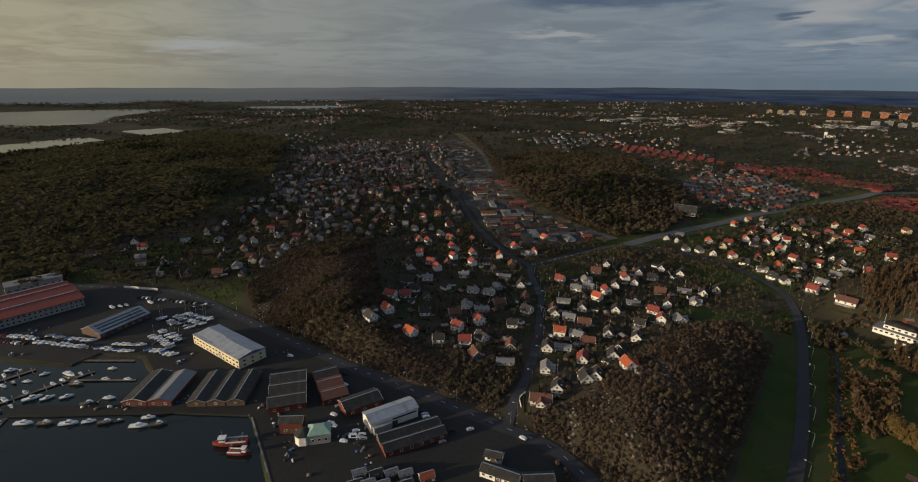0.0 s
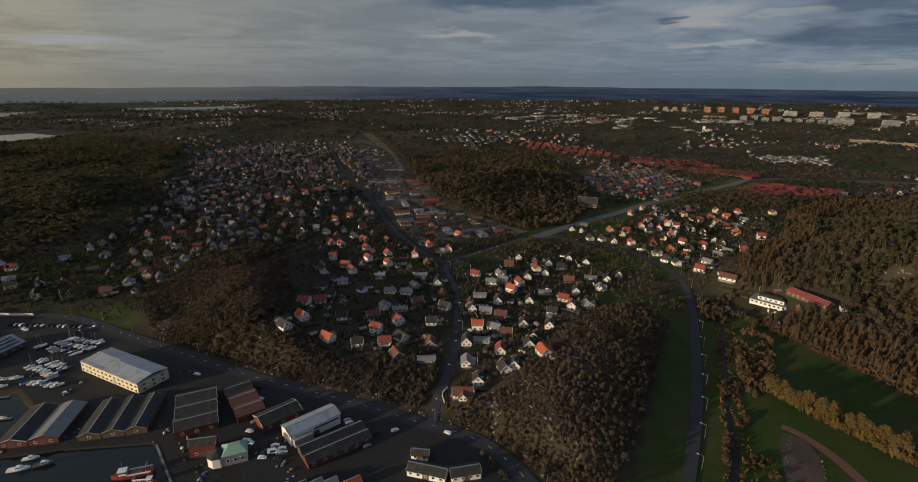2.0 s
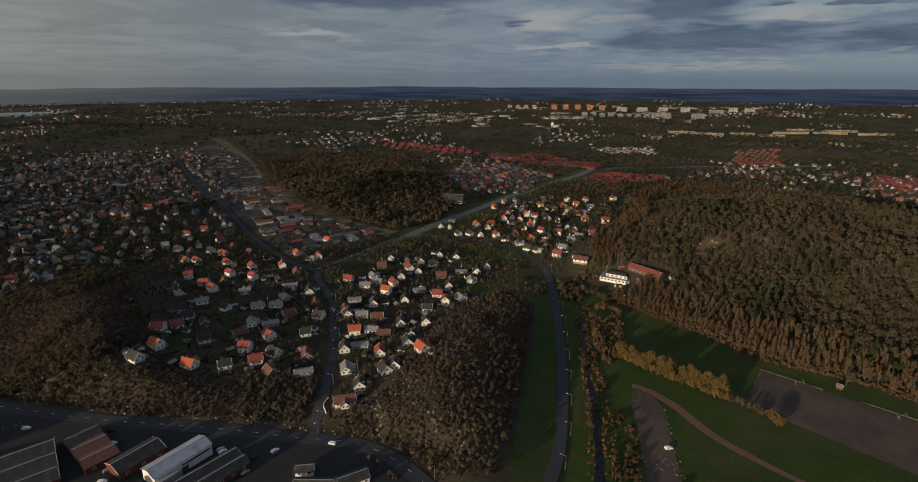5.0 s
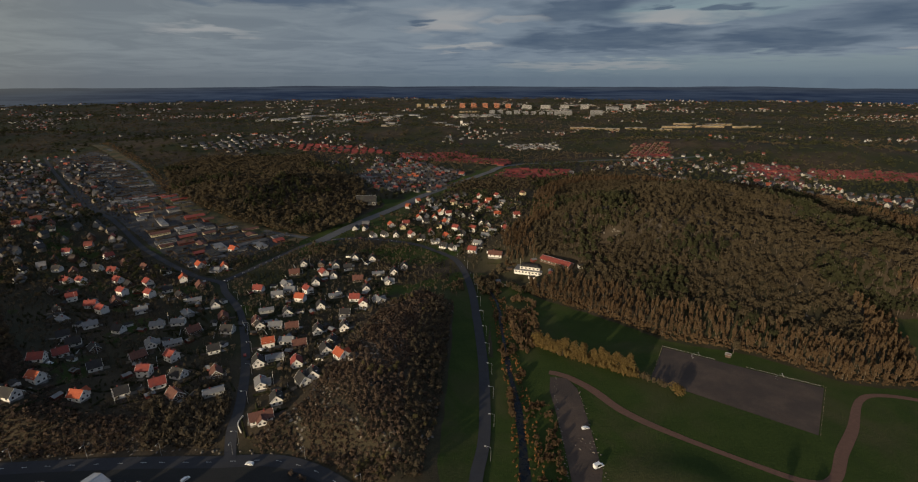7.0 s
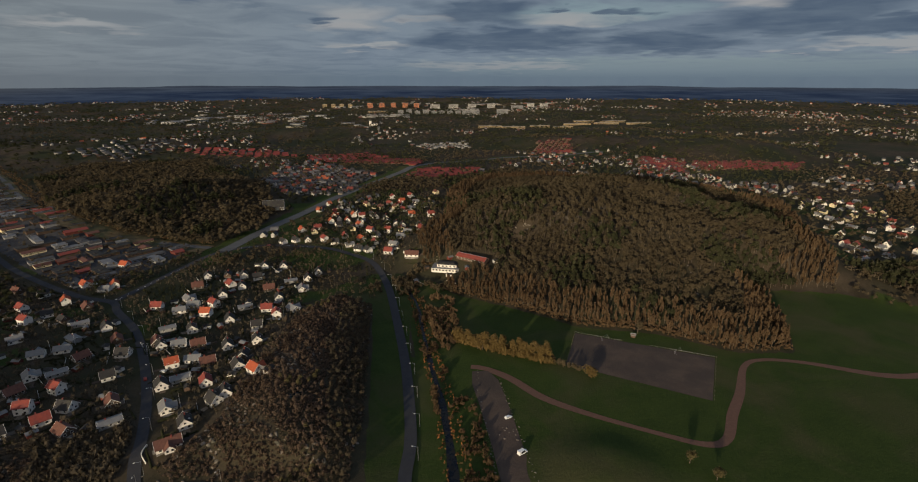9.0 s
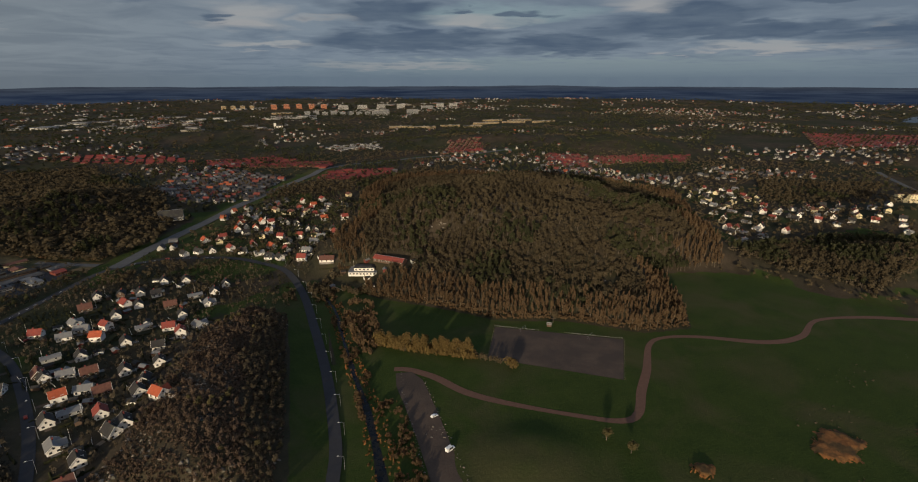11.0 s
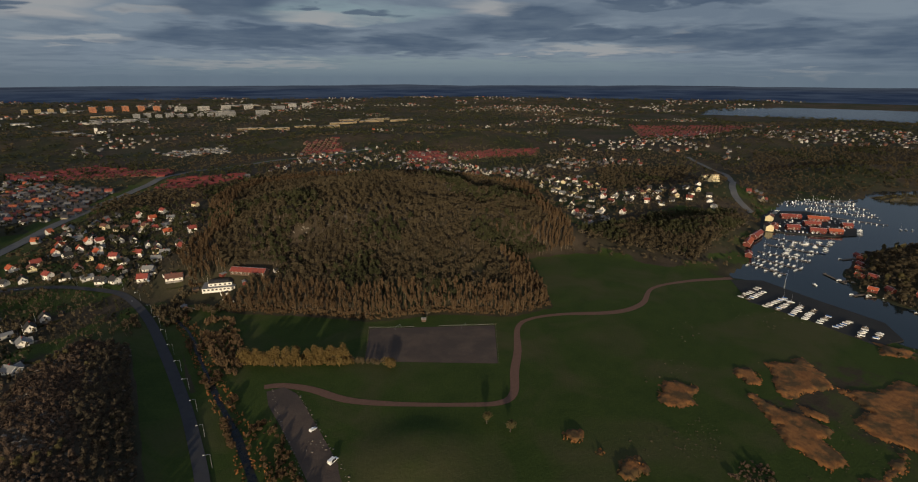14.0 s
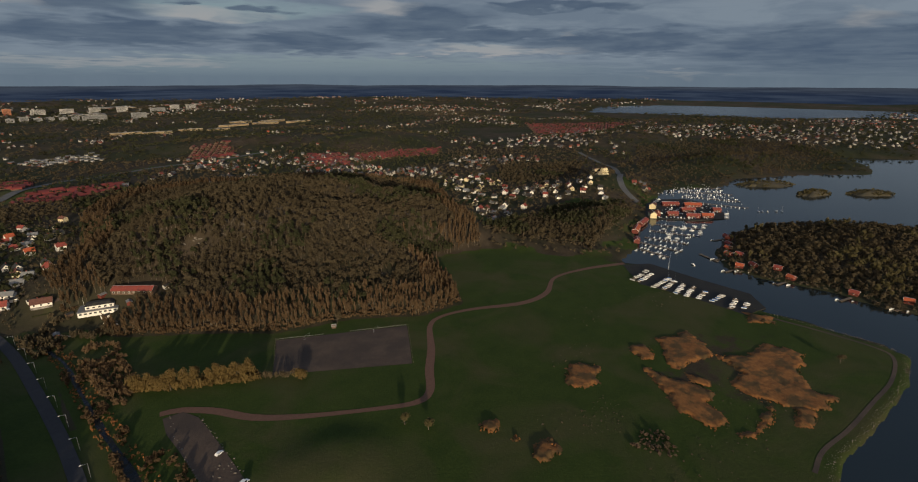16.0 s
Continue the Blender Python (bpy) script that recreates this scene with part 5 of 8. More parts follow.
plant("grove_trees", "brown leafless trees in the grove by the inlet", "bare wood", *bare, "oak", [BARK, TWIGS], (6, 11), 15, 26, 2, tint=(0, 0.7))
gx, gy = scatter([(-185, 226), (-146, 228), (-150, 262), (-172, 288), (-205, 264)], 2.6, rng, lambda x, y: clear_of(x, y, HOUSE_SPOTS, 8) & clear_of(x, y, ROAD_SPOTS, 6.5))
plant("roadside_scrub", "dense brown scrub between the village and the harbour road", "scrub", gx, gy, "shrub", [BARK, SCRUB], (1.5, 5), 19, 26, -1, 1.2)
for poly, gap, seed in ((BACKWOOD, 5.5, 401), (BROWNHILL, 6.5, 404), (FARSHORE, 9.5, 407)):
    gx, gy = scatter(poly, gap, rng, off_houses(11))
    pines, bare = split(gx, gy, 0.22, 60, seed)
    plant("forest_pines", "dark pines on a distant wooded rise", "pine forest", *pines, "pine", [BARK, NEEDLES], (7, 13), seed, 16, -1, 1.3)
    plant("forest_bare_trees", "brown leafless trees on a distant wooded rise", "bare wood", *bare, "oak", [BARK, TWIGS], (5, 11), seed + 1, 13, -1, 1.2, tint=(0.0, 0.5))
# gardens
GARDENS = [[(-120, 250), (-250, 255), (-470, 400), (-460, 500), (-300, 560), (-200, 600), (-80, 520), (-80, 300)],
           [(-640, 120), (-420, 215), (-420, 400), (-460, 520), (-700, 720), (-820, 560), (-660, 330)],
           [(-140, 600), (40, 520), (70, 640), (80, 850), (-60, 860)], [(-60, 430), (-20, 430), (10, 560), (-60, 590), (-200, 640), (-150, 560)]]
for n, poly in enumerate(GARDENS):
    gx, gy = scatter(poly, 5.0 if n in (0, 3) else 5.8, rng, off_houses(7.5))
    a, b = split(gx, gy, 0.66, 30, 40 + n)
    plant("garden_trees", "bare garden trees and hedges between the houses", "garden trees", *a, "oak", [BARK, TWIGS if n % 2 else SCRUB], (2.0, 6.5), 20 + n, 17, 0)
    plant("garden_shrubs", "dark evergreen shrubs between the houses", "shrubs", *b, "shrub", [BARK, NEEDLES], (1.0, 3.6), 30 + n, 16, -1)

gx, gy = [], []
for p, q in zip(spline(BYPASS, 3.0)[:-1], spline(BYPASS, 3.0)[1:]):
    d = (q - p).normalized()
    for _ in range(2):
        o = rng.uniform(9, 26)
        gx.append(p.x + d.y * -o + rng.normal(0, 2))
        gy.append(p.y + d.x * o + rng.normal(0, 2))
plant("verge_scrub", "tawny bare scrub along the bypass", "scrub", gx, gy, "oak", [BARK, RUST], (2.5, 6.5), 391, 20, -1, 1.2, tint=(0.3, 1.0))

# ---- the far town and woods ----
HOUSE_LAND = ([p[0] for p in HOUSE_SPOTS], [p[1] for p in HOUSE_SPOTS])
STRIP_PLOTS = []


def far_mask(gx, gy):
    """Built-up land against woodland, in broad patches."""
    return wave(gx, gy, 210, 61) + 0.5 * wave(gx, gy, 90, 62) + 0.25 * wave(gx, gy, 34, 63)


def block_houses(name, label, category, gx, gy, dims, seed, mats, turn=None, pitch=0.55):
    """Many simple gabled houses in one mesh: walls and overhanging roof with gable ends."""
    r = np.random.RandomState(seed)
    n = len(gx)
    HOUSE_LAND[0].extend(gx)
    HOUSE_LAND[1].extend(gy)
    z = relief(gx, gy)
    lx, ly, h = (r.uniform(a, b, n) / (2 if i < 2 else 1) for i, (a, b) in enumerate(dims))
    q = r.uniform(0, math.pi, n) if turn is None else np.radians(turn) + r.uniform(-0.06, 0.06, n) + r.choice([0, math.pi / 2], n, p=[0.85, 0.15])
    rise = ly * pitch * 2 * r.uniform(0.8, 1.1, n)
    o = 0.5
    one, zero = np.ones(n), np.zeros(n)
    pts = []
    for sx, sy, zz in ((-1, -1, -2 * one), (1, -1, -2 * one), (1, 1, -2 * one), (-1, 1, -2 * one), (-1, -1, h), (1, -1, h), (1, 1, h), (-1, 1, h)):
        pts.append((sx * lx, sy * ly, zz))
    pts += [(-lx, zero, h + rise * 0.98), (lx, zero, h + rise * 0.98)]
    for sx in (-1, 1):
        pts += [(sx * (lx + o), -(ly + o), h - rise * o / ly), (sx * (lx + o), zero, h + rise + 0.15), (sx * (lx + o), ly + o, h - rise * o / ly)]
    P = np.stack([np.stack(p, -1) for p in pts], 1)
    c, s_ = np.cos(q)[:, None], np.sin(q)[:, None]
    V = np.stack([P[..., 0] * c - P[..., 1] * s_ + gx[:, None], P[..., 0] * s_ + P[..., 1] * c + gy[:, None], P[..., 2] + z[:, None]], -1)
    F = np.array([(0, 1, 5), (0, 5, 4), (2, 3, 7), (2, 7, 6), (1, 2, 6), (1, 6, 5), (3, 0, 4), (3, 4, 7), (5, 6, 9), (7, 4, 8), (10, 13, 14), (10, 14, 11), (12, 11, 14), (12, 14, 15)])
    S = np.array([0] * 10 + [1] * 4)
    ob = raw(name, V.reshape(-1, 3), (F[None] + (np.arange(n) * 16)[:, None, None]).reshape(-1, 3), mats, np.tile(S, n), np.repeat(r.rand(n), 16))
    return tagged(ob, label, category, kind="stuff")


def sector(r0, r1, a0, a1, n, seed):
    r = np.random.RandomState(seed)
    rad, ang = np.sqrt(r.uniform(r0 * r0, r1 * r1, n)), np.radians(r.uniform(a0, a1, n))
    return rad * np.sin(ang), rad * np.cos(ang)


NO_TOWN = [FOREST, BACKWOOD, BROWNHILL, FARSHORE, WOOD2, LEFTWOOD, SMALLWOOD, PENINSULA, WATERS["east"], WATERS["west"],
           [far_place(*p) for p in FAR_WATERS[0]], FAR_WATERS[2], FAR_WATERS[3],
           [(2600, 1750), (2891, 1100), (3014, 600), (4700, 200), (4700, 1700)]]


def open_land(gx, gy, margin=15):
    ok = np.ones(gx.shape, bool)
    for poly in NO_TOWN:
        ok &= poly_sd(gx, gy, poly) > margin
    return ok & (relief(gx, gy) > 0.2)


gx, gy = sector(620, 1300, -78, 84, 3000, 71)
ok = open_land(gx, gy) & (far_mask(gx, gy) > 0.22) & clear_of(gx, gy, HOUSE_SPOTS, 22) & clear_of(gx, gy, ROAD_SPOTS, 14) & (poly_sd(gx, gy, [(-300, 520), (-250, 640), (-640, 1000), (-1060, 1230), (-1090, 1190), (-420, 560)]) > 0)
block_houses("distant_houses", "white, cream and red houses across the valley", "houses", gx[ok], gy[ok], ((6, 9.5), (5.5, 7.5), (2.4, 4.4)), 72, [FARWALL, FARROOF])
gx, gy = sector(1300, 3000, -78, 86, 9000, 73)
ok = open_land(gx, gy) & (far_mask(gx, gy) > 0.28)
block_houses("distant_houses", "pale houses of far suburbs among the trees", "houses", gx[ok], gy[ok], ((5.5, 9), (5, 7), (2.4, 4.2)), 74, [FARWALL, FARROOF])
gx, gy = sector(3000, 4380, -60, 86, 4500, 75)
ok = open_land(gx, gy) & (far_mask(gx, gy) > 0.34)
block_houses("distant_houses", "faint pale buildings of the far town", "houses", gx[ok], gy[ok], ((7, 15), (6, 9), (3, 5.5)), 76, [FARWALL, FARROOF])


def rows(poly, turn, gap, length, name, label, category, mats, seed, dims=((14, 22), (8, 10), (3, 4)), pitch=0.4):
    """Terraced houses in parallel rows inside a plot."""
    c, s_ = math.cos(math.radians(turn)), math.sin(math.radians(turn))
    ox, oy = np.mean([p[0] for p in poly]), np.mean([p[1] for p in poly])
    u, v = np.meshgrid(np.arange(-500, 500, length), np.arange(-500, 500, gap))
    u, v = u.ravel(), v.ravel()
    gx, gy = ox + u * c - v * s_, oy + u * s_ + v * c
    ok = (poly_sd(gx, gy, poly) < 0) & (np.random.RandomState(seed).rand(len(gx)) < 0.9)
    return block_houses(name, label, category, gx[ok], gy[ok], dims, seed, mats, turn, pitch)


RED = [BROWNWALL, ROWROOF]
for n, (poly, turn) in enumerate([
        ([(607, 1194), (691, 1127), (619, 988), (536, 1033)], 40), ([(703, 1119), (953, 1071), (870, 989), (663, 1032)], 20), ([(426, 1448), (521, 1460), (482, 1303), (362, 1314)], 60),
        ([(1739, 1399), (2076, 1074), (1589, 1015), (1440, 1105)], 30), ([(-581, 1442), (-521, 1475), (-334, 1471), (-216, 1341), (-300, 1330), (-560, 1400)], 10),
        ([(-216, 1341), (-68, 1378), (76, 1208), (55, 1064), (-59, 1183), (-190, 1261)], 160), ([(30, 985), (60, 1050), (190, 1055), (175, 1005), (70, 955)], 10)]):
    rows(poly, turn, 21.0 if n == 4 else 12.5, 22 if n == 4 else 17, "row_houses", "terraces with dark red tiled roofs", "row houses", RED, 80 + n, ((13, 18), (8, 10), (2.2, 3.0)), 0.3)
rows([(-250, 1000), (-235, 1190), (-150, 1180), (-30, 1010), (-84, 870), (-180, 852)], 150, 15, 17, "row_houses", "rows of small white and red roofed houses", "row houses", [FARWALL, FARROOF], 90, ((8, 13), (6, 8), (2.6, 4)), 0.5)
rows([(40, 1570), (230, 1600), (230, 1440), (100, 1420)], 20, 20, 22, "row_houses", "rows of white cabins", "row houses", [FARWALL, GREYROOF], 91, ((8, 12), (5, 7), (2.5, 3.5)), 0.3)
rows([(-705, 1438), (-600, 1540), (-620, 1310), (-800, 1330)], 40, 20, 22, "row_houses", "rows of low greenhouses with grey roofs", "row houses", [DIMWALL, STRIPROOF], 92, ((9, 16), (5, 7), (2, 3)), 0.3)


def tower(name, label, x, y, lx, ly, h, turn, tone, bands):
    """An apartment block: body, parapet roof, lift house, window bands."""
    x, y = far_place(x, y)
    h *= 0.74
    t = thing(name, label, "apartment block", "high-rise estate", at=pose(x, y, height_at(x, y) - 1, 0, 0, turn))
    ob = part("wall", Shape().box(-lx / 2, lx / 2, -ly / 2, ly / 2, -3, h), TOWERWALL, t)
    ob.data.attributes.new("tone", "FLOAT", "POINT").data.foreach_set("value", [tone] * len(ob.data.vertices))
    part("roof", Shape().box(-lx / 2 - 0.3, lx / 2 + 0.3, -ly / 2 - 0.3, ly / 2 + 0.3, h, h + 0.7).box(-3, 3, -2.5, 2.5, h + 0.7, h + 3.4), GREYROOF, t)
    for i in range(bands):
        z = 1.2 + i * (h - 1) / bands
        part("window_band", Shape().box(-lx / 2 + 1, lx / 2 - 1, -ly / 2 - 0.12, ly / 2 + 0.12, z, z + (h - 1) / bands * 0.42), GLASS, t)


r = np.random.RandomState(7)
for i in range(5):
    tower("apartment_tower", "tall orange-brown apartment tower on the horizon", -120 + i * 75, 3440, 32, 16, 42, 0, 0.45, 7)
for i in range(4):
    tower("apartment_tower", "grey apartment tower on the horizon", -420 + i * 55, 3560, 26, 15, 30, 0, 0.9, 5)
for i in range(9):
    tower("apartment_block", "grey concrete apartment block", 60 + i * 44, 2760 + r.uniform(-30, 30), 28, 14, 26 + r.uniform(-4, 4), r.uniform(-12, 12), 0.1, 5)
for x, y, lx, h in ((430, 2740, 90, 30), (600, 2740, 60, 34), (770, 3100, 70, 32), (880, 3200, 44, 40), (300, 3420, 60, 36), (420, 3420, 60, 36), (540, 3400, 50, 40), (660, 3360, 50, 36), (980, 3250, 50, 36)):
    tower("apartment_block", "pale grey slab apartment block", x, y, lx, 14, h, r.uniform(-8, 8), 0.1 if h < 35 else 0.6, 6)
for x, y, lx in ((800, 2150, 120), (940, 2170, 110), (1080, 2150, 110), (390, 2000, 90), (480, 1985, 90), (600, 2030, 80), (690, 2010, 80), (-60, 2900, 110), (860, 2230, 90), (1000, 2240, 120)):
    tower("apartment_block", "long yellow brick apartment block", x, y, lx, 12, 11, r.uniform(-6, 6), 0.9, 3)

# long pale warehouses between the estates
r = np.random.RandomState(29)
gx, gy = [], []
for x, y in [(-1000, 2429), (-916, 2681), (-670, 2402), (-614, 2777), (-445, 2451), (-321, 2175), (-237, 3502), (28, 2549), (432, 3313), (746, 3822), (1150, 4022)]:
    for _ in range(9):
        px_, py_ = far_place(x + r.normal(0, 110), y + r.normal(0, 90))
        gx.append(px_)
        gy.append(py_)
gx, gy = np.array(gx), np.array(gy)
ok = open_land(gx, gy)
block_houses("warehouses", "long pale warehouses of the far industrial district", "warehouses", gx[ok], gy[ok], ((28, 85), (14, 26), (4, 7)), 30, [FARWALL, GREYROOF], 8, 0.06)

# low industrial sheds along the village road
r = np.random.RandomState(17)
ux, uy = -0.70, 0.71
STRIP_PLOTS.append(STRIP)
for i in range(62):
    along = 6 + i * 15.5
    cross = -4.0 + r.uniform(0, 6)
    while cross < 190:
        lx, ly, h = r.choice([r.uniform(9, 15), r.uniform(16, 24), r.uniform(24, 40)], p=[0.4, 0.38, 0.22]), r.uniform(7.5, 12.0), r.uniform(1.9, 3.2)
        mid = cross + lx / 2
        run = along + r.uniform(-3.5, 3.5)
        x, y = -318 + ux * run + uy * mid, 500 + uy * run - ux * mid
        cross += lx + r.uniform(2, 9)
        if poly_sd(np.array([x]), np.array([y]), STRIP)[0] > -6 or r.rand() < 0.14:
            continue
        pick = r.rand()
        if i < 26 and pick < 0.34:
            w, f, lab = (REDWALL, BROWNWALL, REDWALL)[int(pick * 100) % 3], (BROWNROOF if pick < 0.16 else REDROOF), "low workshop with a reddish roof"
        elif i < 26 and pick < 0.45:
            w, f, lab = CREAM, BROWNROOF, "cream workshop with a brown roof"
        elif pick < 0.72:
            w, f, lab = BROWNWALL, DARKROOF, "dark-walled shed with a dark flat roof"
        else:
            w, f, lab = GREYWALL, STRIPROOF if r.rand() < 0.6 else GREYROOF, "pale shed with a grey flat roof"
        t = thing("industrial_shed", lab, "shed", "industrial strip", at=pose(x, y, height_at(x, y) - 0.3, 0, 0, 45 + r.uniform(-2, 2) + r.choice([0, 90], p=[0.8, 0.2])))
        part("wall", Shape().box(-lx / 2, lx / 2, -ly / 2, ly / 2, -2, h), w, t)
        if f in (REDROOF, BROWNROOF):
            part("roof", Shape().roof(lx, ly, h, h + ly * 0.14, 0.5, 0.25), f, t)
        else:
            part("roof", Shape().box(-lx / 2 - 0.4, lx / 2 + 0.4, -ly / 2 - 0.4, ly / 2 + 0.4, h, h + 0.4).box(-lx * 0.2, -lx * 0.05, -1.5, 1.5, h + 0.4, h + 1.3), f, t)
        if i < 9:
            part("window_band", Shape().box(-lx / 2 + 1, lx / 2 - 1, -ly / 2 - 0.08, ly / 2 + 0.08, h * 0.5, h * 0.72), GLASS, t)
gx, gy = scatter(STRIP, 11.0, r)
plant("yard_trees", "small bare trees and hedges between the workshops", "trees", gx, gy, "oak", [BARK, TWIGS], (2.5, 6.5), 141, 18, -1, 1.1)

# dense suburbs on the slopes
NO_TOWN.append([tuple(far_place(px_, py_)[:2]) for px_, py_ in FAR_WATERS[1]])
gx, gy = scatter([(-560, 240), (-430, 250), (-400, 320), (-470, 440), (-500, 560), (-640, 640), (-780, 580), (-690, 430), (-640, 330)], 18, r,
                 lambda x, y: clear_of(x, y, HOUSE_SPOTS, 15) & clear_of(x, y, ROAD_SPOTS, 12) & (poly_sd(x, y, KNOLL) > 4) & (poly_sd(x, y, LEFTWOOD) > 4))
ok = r.rand(len(gx)) < 0.8
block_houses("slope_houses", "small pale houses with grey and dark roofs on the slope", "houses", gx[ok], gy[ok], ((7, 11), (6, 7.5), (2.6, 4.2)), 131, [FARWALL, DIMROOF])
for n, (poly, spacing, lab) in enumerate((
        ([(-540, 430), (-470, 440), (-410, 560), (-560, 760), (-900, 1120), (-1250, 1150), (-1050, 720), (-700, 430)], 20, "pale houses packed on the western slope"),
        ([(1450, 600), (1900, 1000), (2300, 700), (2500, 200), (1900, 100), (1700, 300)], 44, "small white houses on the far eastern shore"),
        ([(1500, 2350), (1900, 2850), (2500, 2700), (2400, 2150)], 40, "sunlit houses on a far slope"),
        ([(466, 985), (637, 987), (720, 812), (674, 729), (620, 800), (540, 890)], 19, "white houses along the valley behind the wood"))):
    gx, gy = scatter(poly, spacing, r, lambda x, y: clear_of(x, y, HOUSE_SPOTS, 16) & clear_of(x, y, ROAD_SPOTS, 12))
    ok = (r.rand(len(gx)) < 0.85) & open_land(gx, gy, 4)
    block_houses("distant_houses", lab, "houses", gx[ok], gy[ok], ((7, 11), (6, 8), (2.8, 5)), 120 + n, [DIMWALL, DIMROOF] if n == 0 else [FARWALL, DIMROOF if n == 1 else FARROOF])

gx, gy = scatter([(-540, 430), (-470, 440), (-410, 560), (-560, 760), (-900, 1120), (-1250, 1150), (-1050, 720), (-700, 430), (-640, 330), (-560, 240), (-440, 250)], 8.5, r)
ok = open_land(gx, gy, 2) & clear_of(gx, gy, ROAD_SPOTS, 8) & (wave(gx, gy, 45, 132) > -0.55)
a, b = split(gx[ok], gy[ok], 0.7, 40, 133)
plant("slope_trees", "bare trees between the houses on the slope", "trees", *a, "oak", [BARK, SCRUB], (3, 8), 134, 16, -1, 1.1)
plant("slope_evergreens", "dark evergreens between the houses on the slope", "trees", *b, "pine", [BARK, NEEDLES], (4, 9), 135, 14, -1, 1.3)

# distant woods
def far_clear(gx, gy):
    """Keep the trees off the houses: a coarse grid of taken cells."""
    taken = set()
    for hx, hy in zip(*HOUSE_LAND):
        taken.add((int(hx // 9), int(hy // 9)))
    for poly in STRIP_PLOTS:
        ok = poly_sd(gx, gy, poly) > 2
        gx, gy = gx[ok], gy[ok]
    ok = np.array([(int(x // 9), int(y // 9)) not in taken for x, y in zip(gx, gy)], bool)
    return gx[ok], gy[ok]


def far_wood(r0, r1, n, seed, low, tall, twigs, wide):
    gx, gy = sector(r0, r1, -82, 88, n, seed)
    ok = open_land(gx, gy, 4) & (far_mask(gx, gy) < low) & clear_of(gx, gy, ROAD_SPOTS, 10) & clear_of(gx, gy, VERGE_SPOTS, 22)
    gx, gy = gx[ok], gy[ok]
    gx, gy = far_clear(gx, gy)
    # pine share grows with distance; the dark green also stands in for haze
    a, b = split(gx, gy, 0.35 if r0 < 1000 else 0.62, 160, seed)
    plant("distant_pines", "dark distant pine woods", "woods", *a, "pine", [BARK, NEEDLES], tall, seed + 1, twigs, -1, wide)
    plant("distant_trees", "brown distant leafless woods", "woods", *b, "oak", [BARK, TWIGS], tall, seed + 2, twigs, -1, wide * 0.8, tint=(0, 0.6))


far_wood(560, 1400, 24000, 101, 0.9, (5, 11), 9, 1.3)
far_wood(1400, 3000, 26000, 105, 0.9, (6, 11), 7, 2.4)
far_wood(3000, 4400, 12000, 109, 0.7, (8, 13), 7, 4.0)

# ---- harbour buildings ----
def placed(a, b, c, z=0.25):
    """A frame on the corner a with x towards b; the depth side is that of c. Returns pose, length, depth, side."""
    a, b, c = Vector(a), Vector(b), Vector(c)
    u = (b - a).normalized()
    w = Vector((-u.y, u.x))
    depth = (c - a).dot(w)
    mid = a + u * (b - a).length / 2 + w * depth / 2
    return pose(mid.x, mid.y, z, 0, 0, math.degrees(math.atan2(u.y, u.x))), (b - a).length, abs(depth)


def turned(shape):
    """The same shape turned a quarter about z."""
    shape.v = [(-y, x, z) for x, y, z in shape.v]
    return shape


def shed(name, label, m, lx, ly, eave, rise, wall, roofing, along=True, windows=0, door=True, trim=None, group="harbour sheds", at=(0, 0)):
    """A gabled shed. along: ridge along x, else across."""
    t = thing(name, label, "shed", group, at=m @ pose(at[0], at[1], 0))
    L, W = (lx, ly) if along else (ly, lx)
    fix = (lambda s: s) if along else turned
    part("wall", fix(Shape().gable(L, W, -0.3, eave, eave + rise)), wall, t)
    roof = part("roof", fix(Shape().roof(L, W, eave, eave + rise, 0.45, 0.25)), roofing, t)
    slope, e, hi = rise / (W / 2), W / 2 + 0.47, eave + rise
    lo = eave - slope * 0.47
    for sx in (-1, 1):
        x0, x1 = sorted((sx * (L / 2 + 0.4), sx * (L / 2 + 0.52)))
        rim = [(-e, lo + 0.05), (0, hi + 0.05), (e, lo + 0.05), (e, lo + 0.32), (0, hi + 0.32), (-e, lo + 0.32)]
        part("barge_board", fix(Shape().add([(x, y, z) for x in (x0, x1) for y, z in rim],
             [(k, (k + 1) % 6, 6 + (k + 1) % 6, 6 + k) for k in range(6)] + [(0, 1, 4, 5), (1, 2, 3, 4), (6, 7, 10, 11), (7, 8, 9, 10)])), trim or GREYWALL, t)
    part("ridge_cap", fix(Shape().box(-L / 2, L / 2, -0.25, 0.25, hi + 0.2, hi + 0.34)), METAL, roof)
    for i in range(windows):
        x = -lx / 2 + (i + 0.5) * lx / windows
        for side, turn in ((-1, 0), (1, 180)):
            add_window(t, x, side * ly / 2, 1.4, turn, 1.4, 1.2)
    if door:
        part("door", Shape().box(-1.7, 1.7, -ly / 2 - 0.08, -ly / 2 + 0.1, -0.2, 3.0), BROWNWALL, t)
    return t


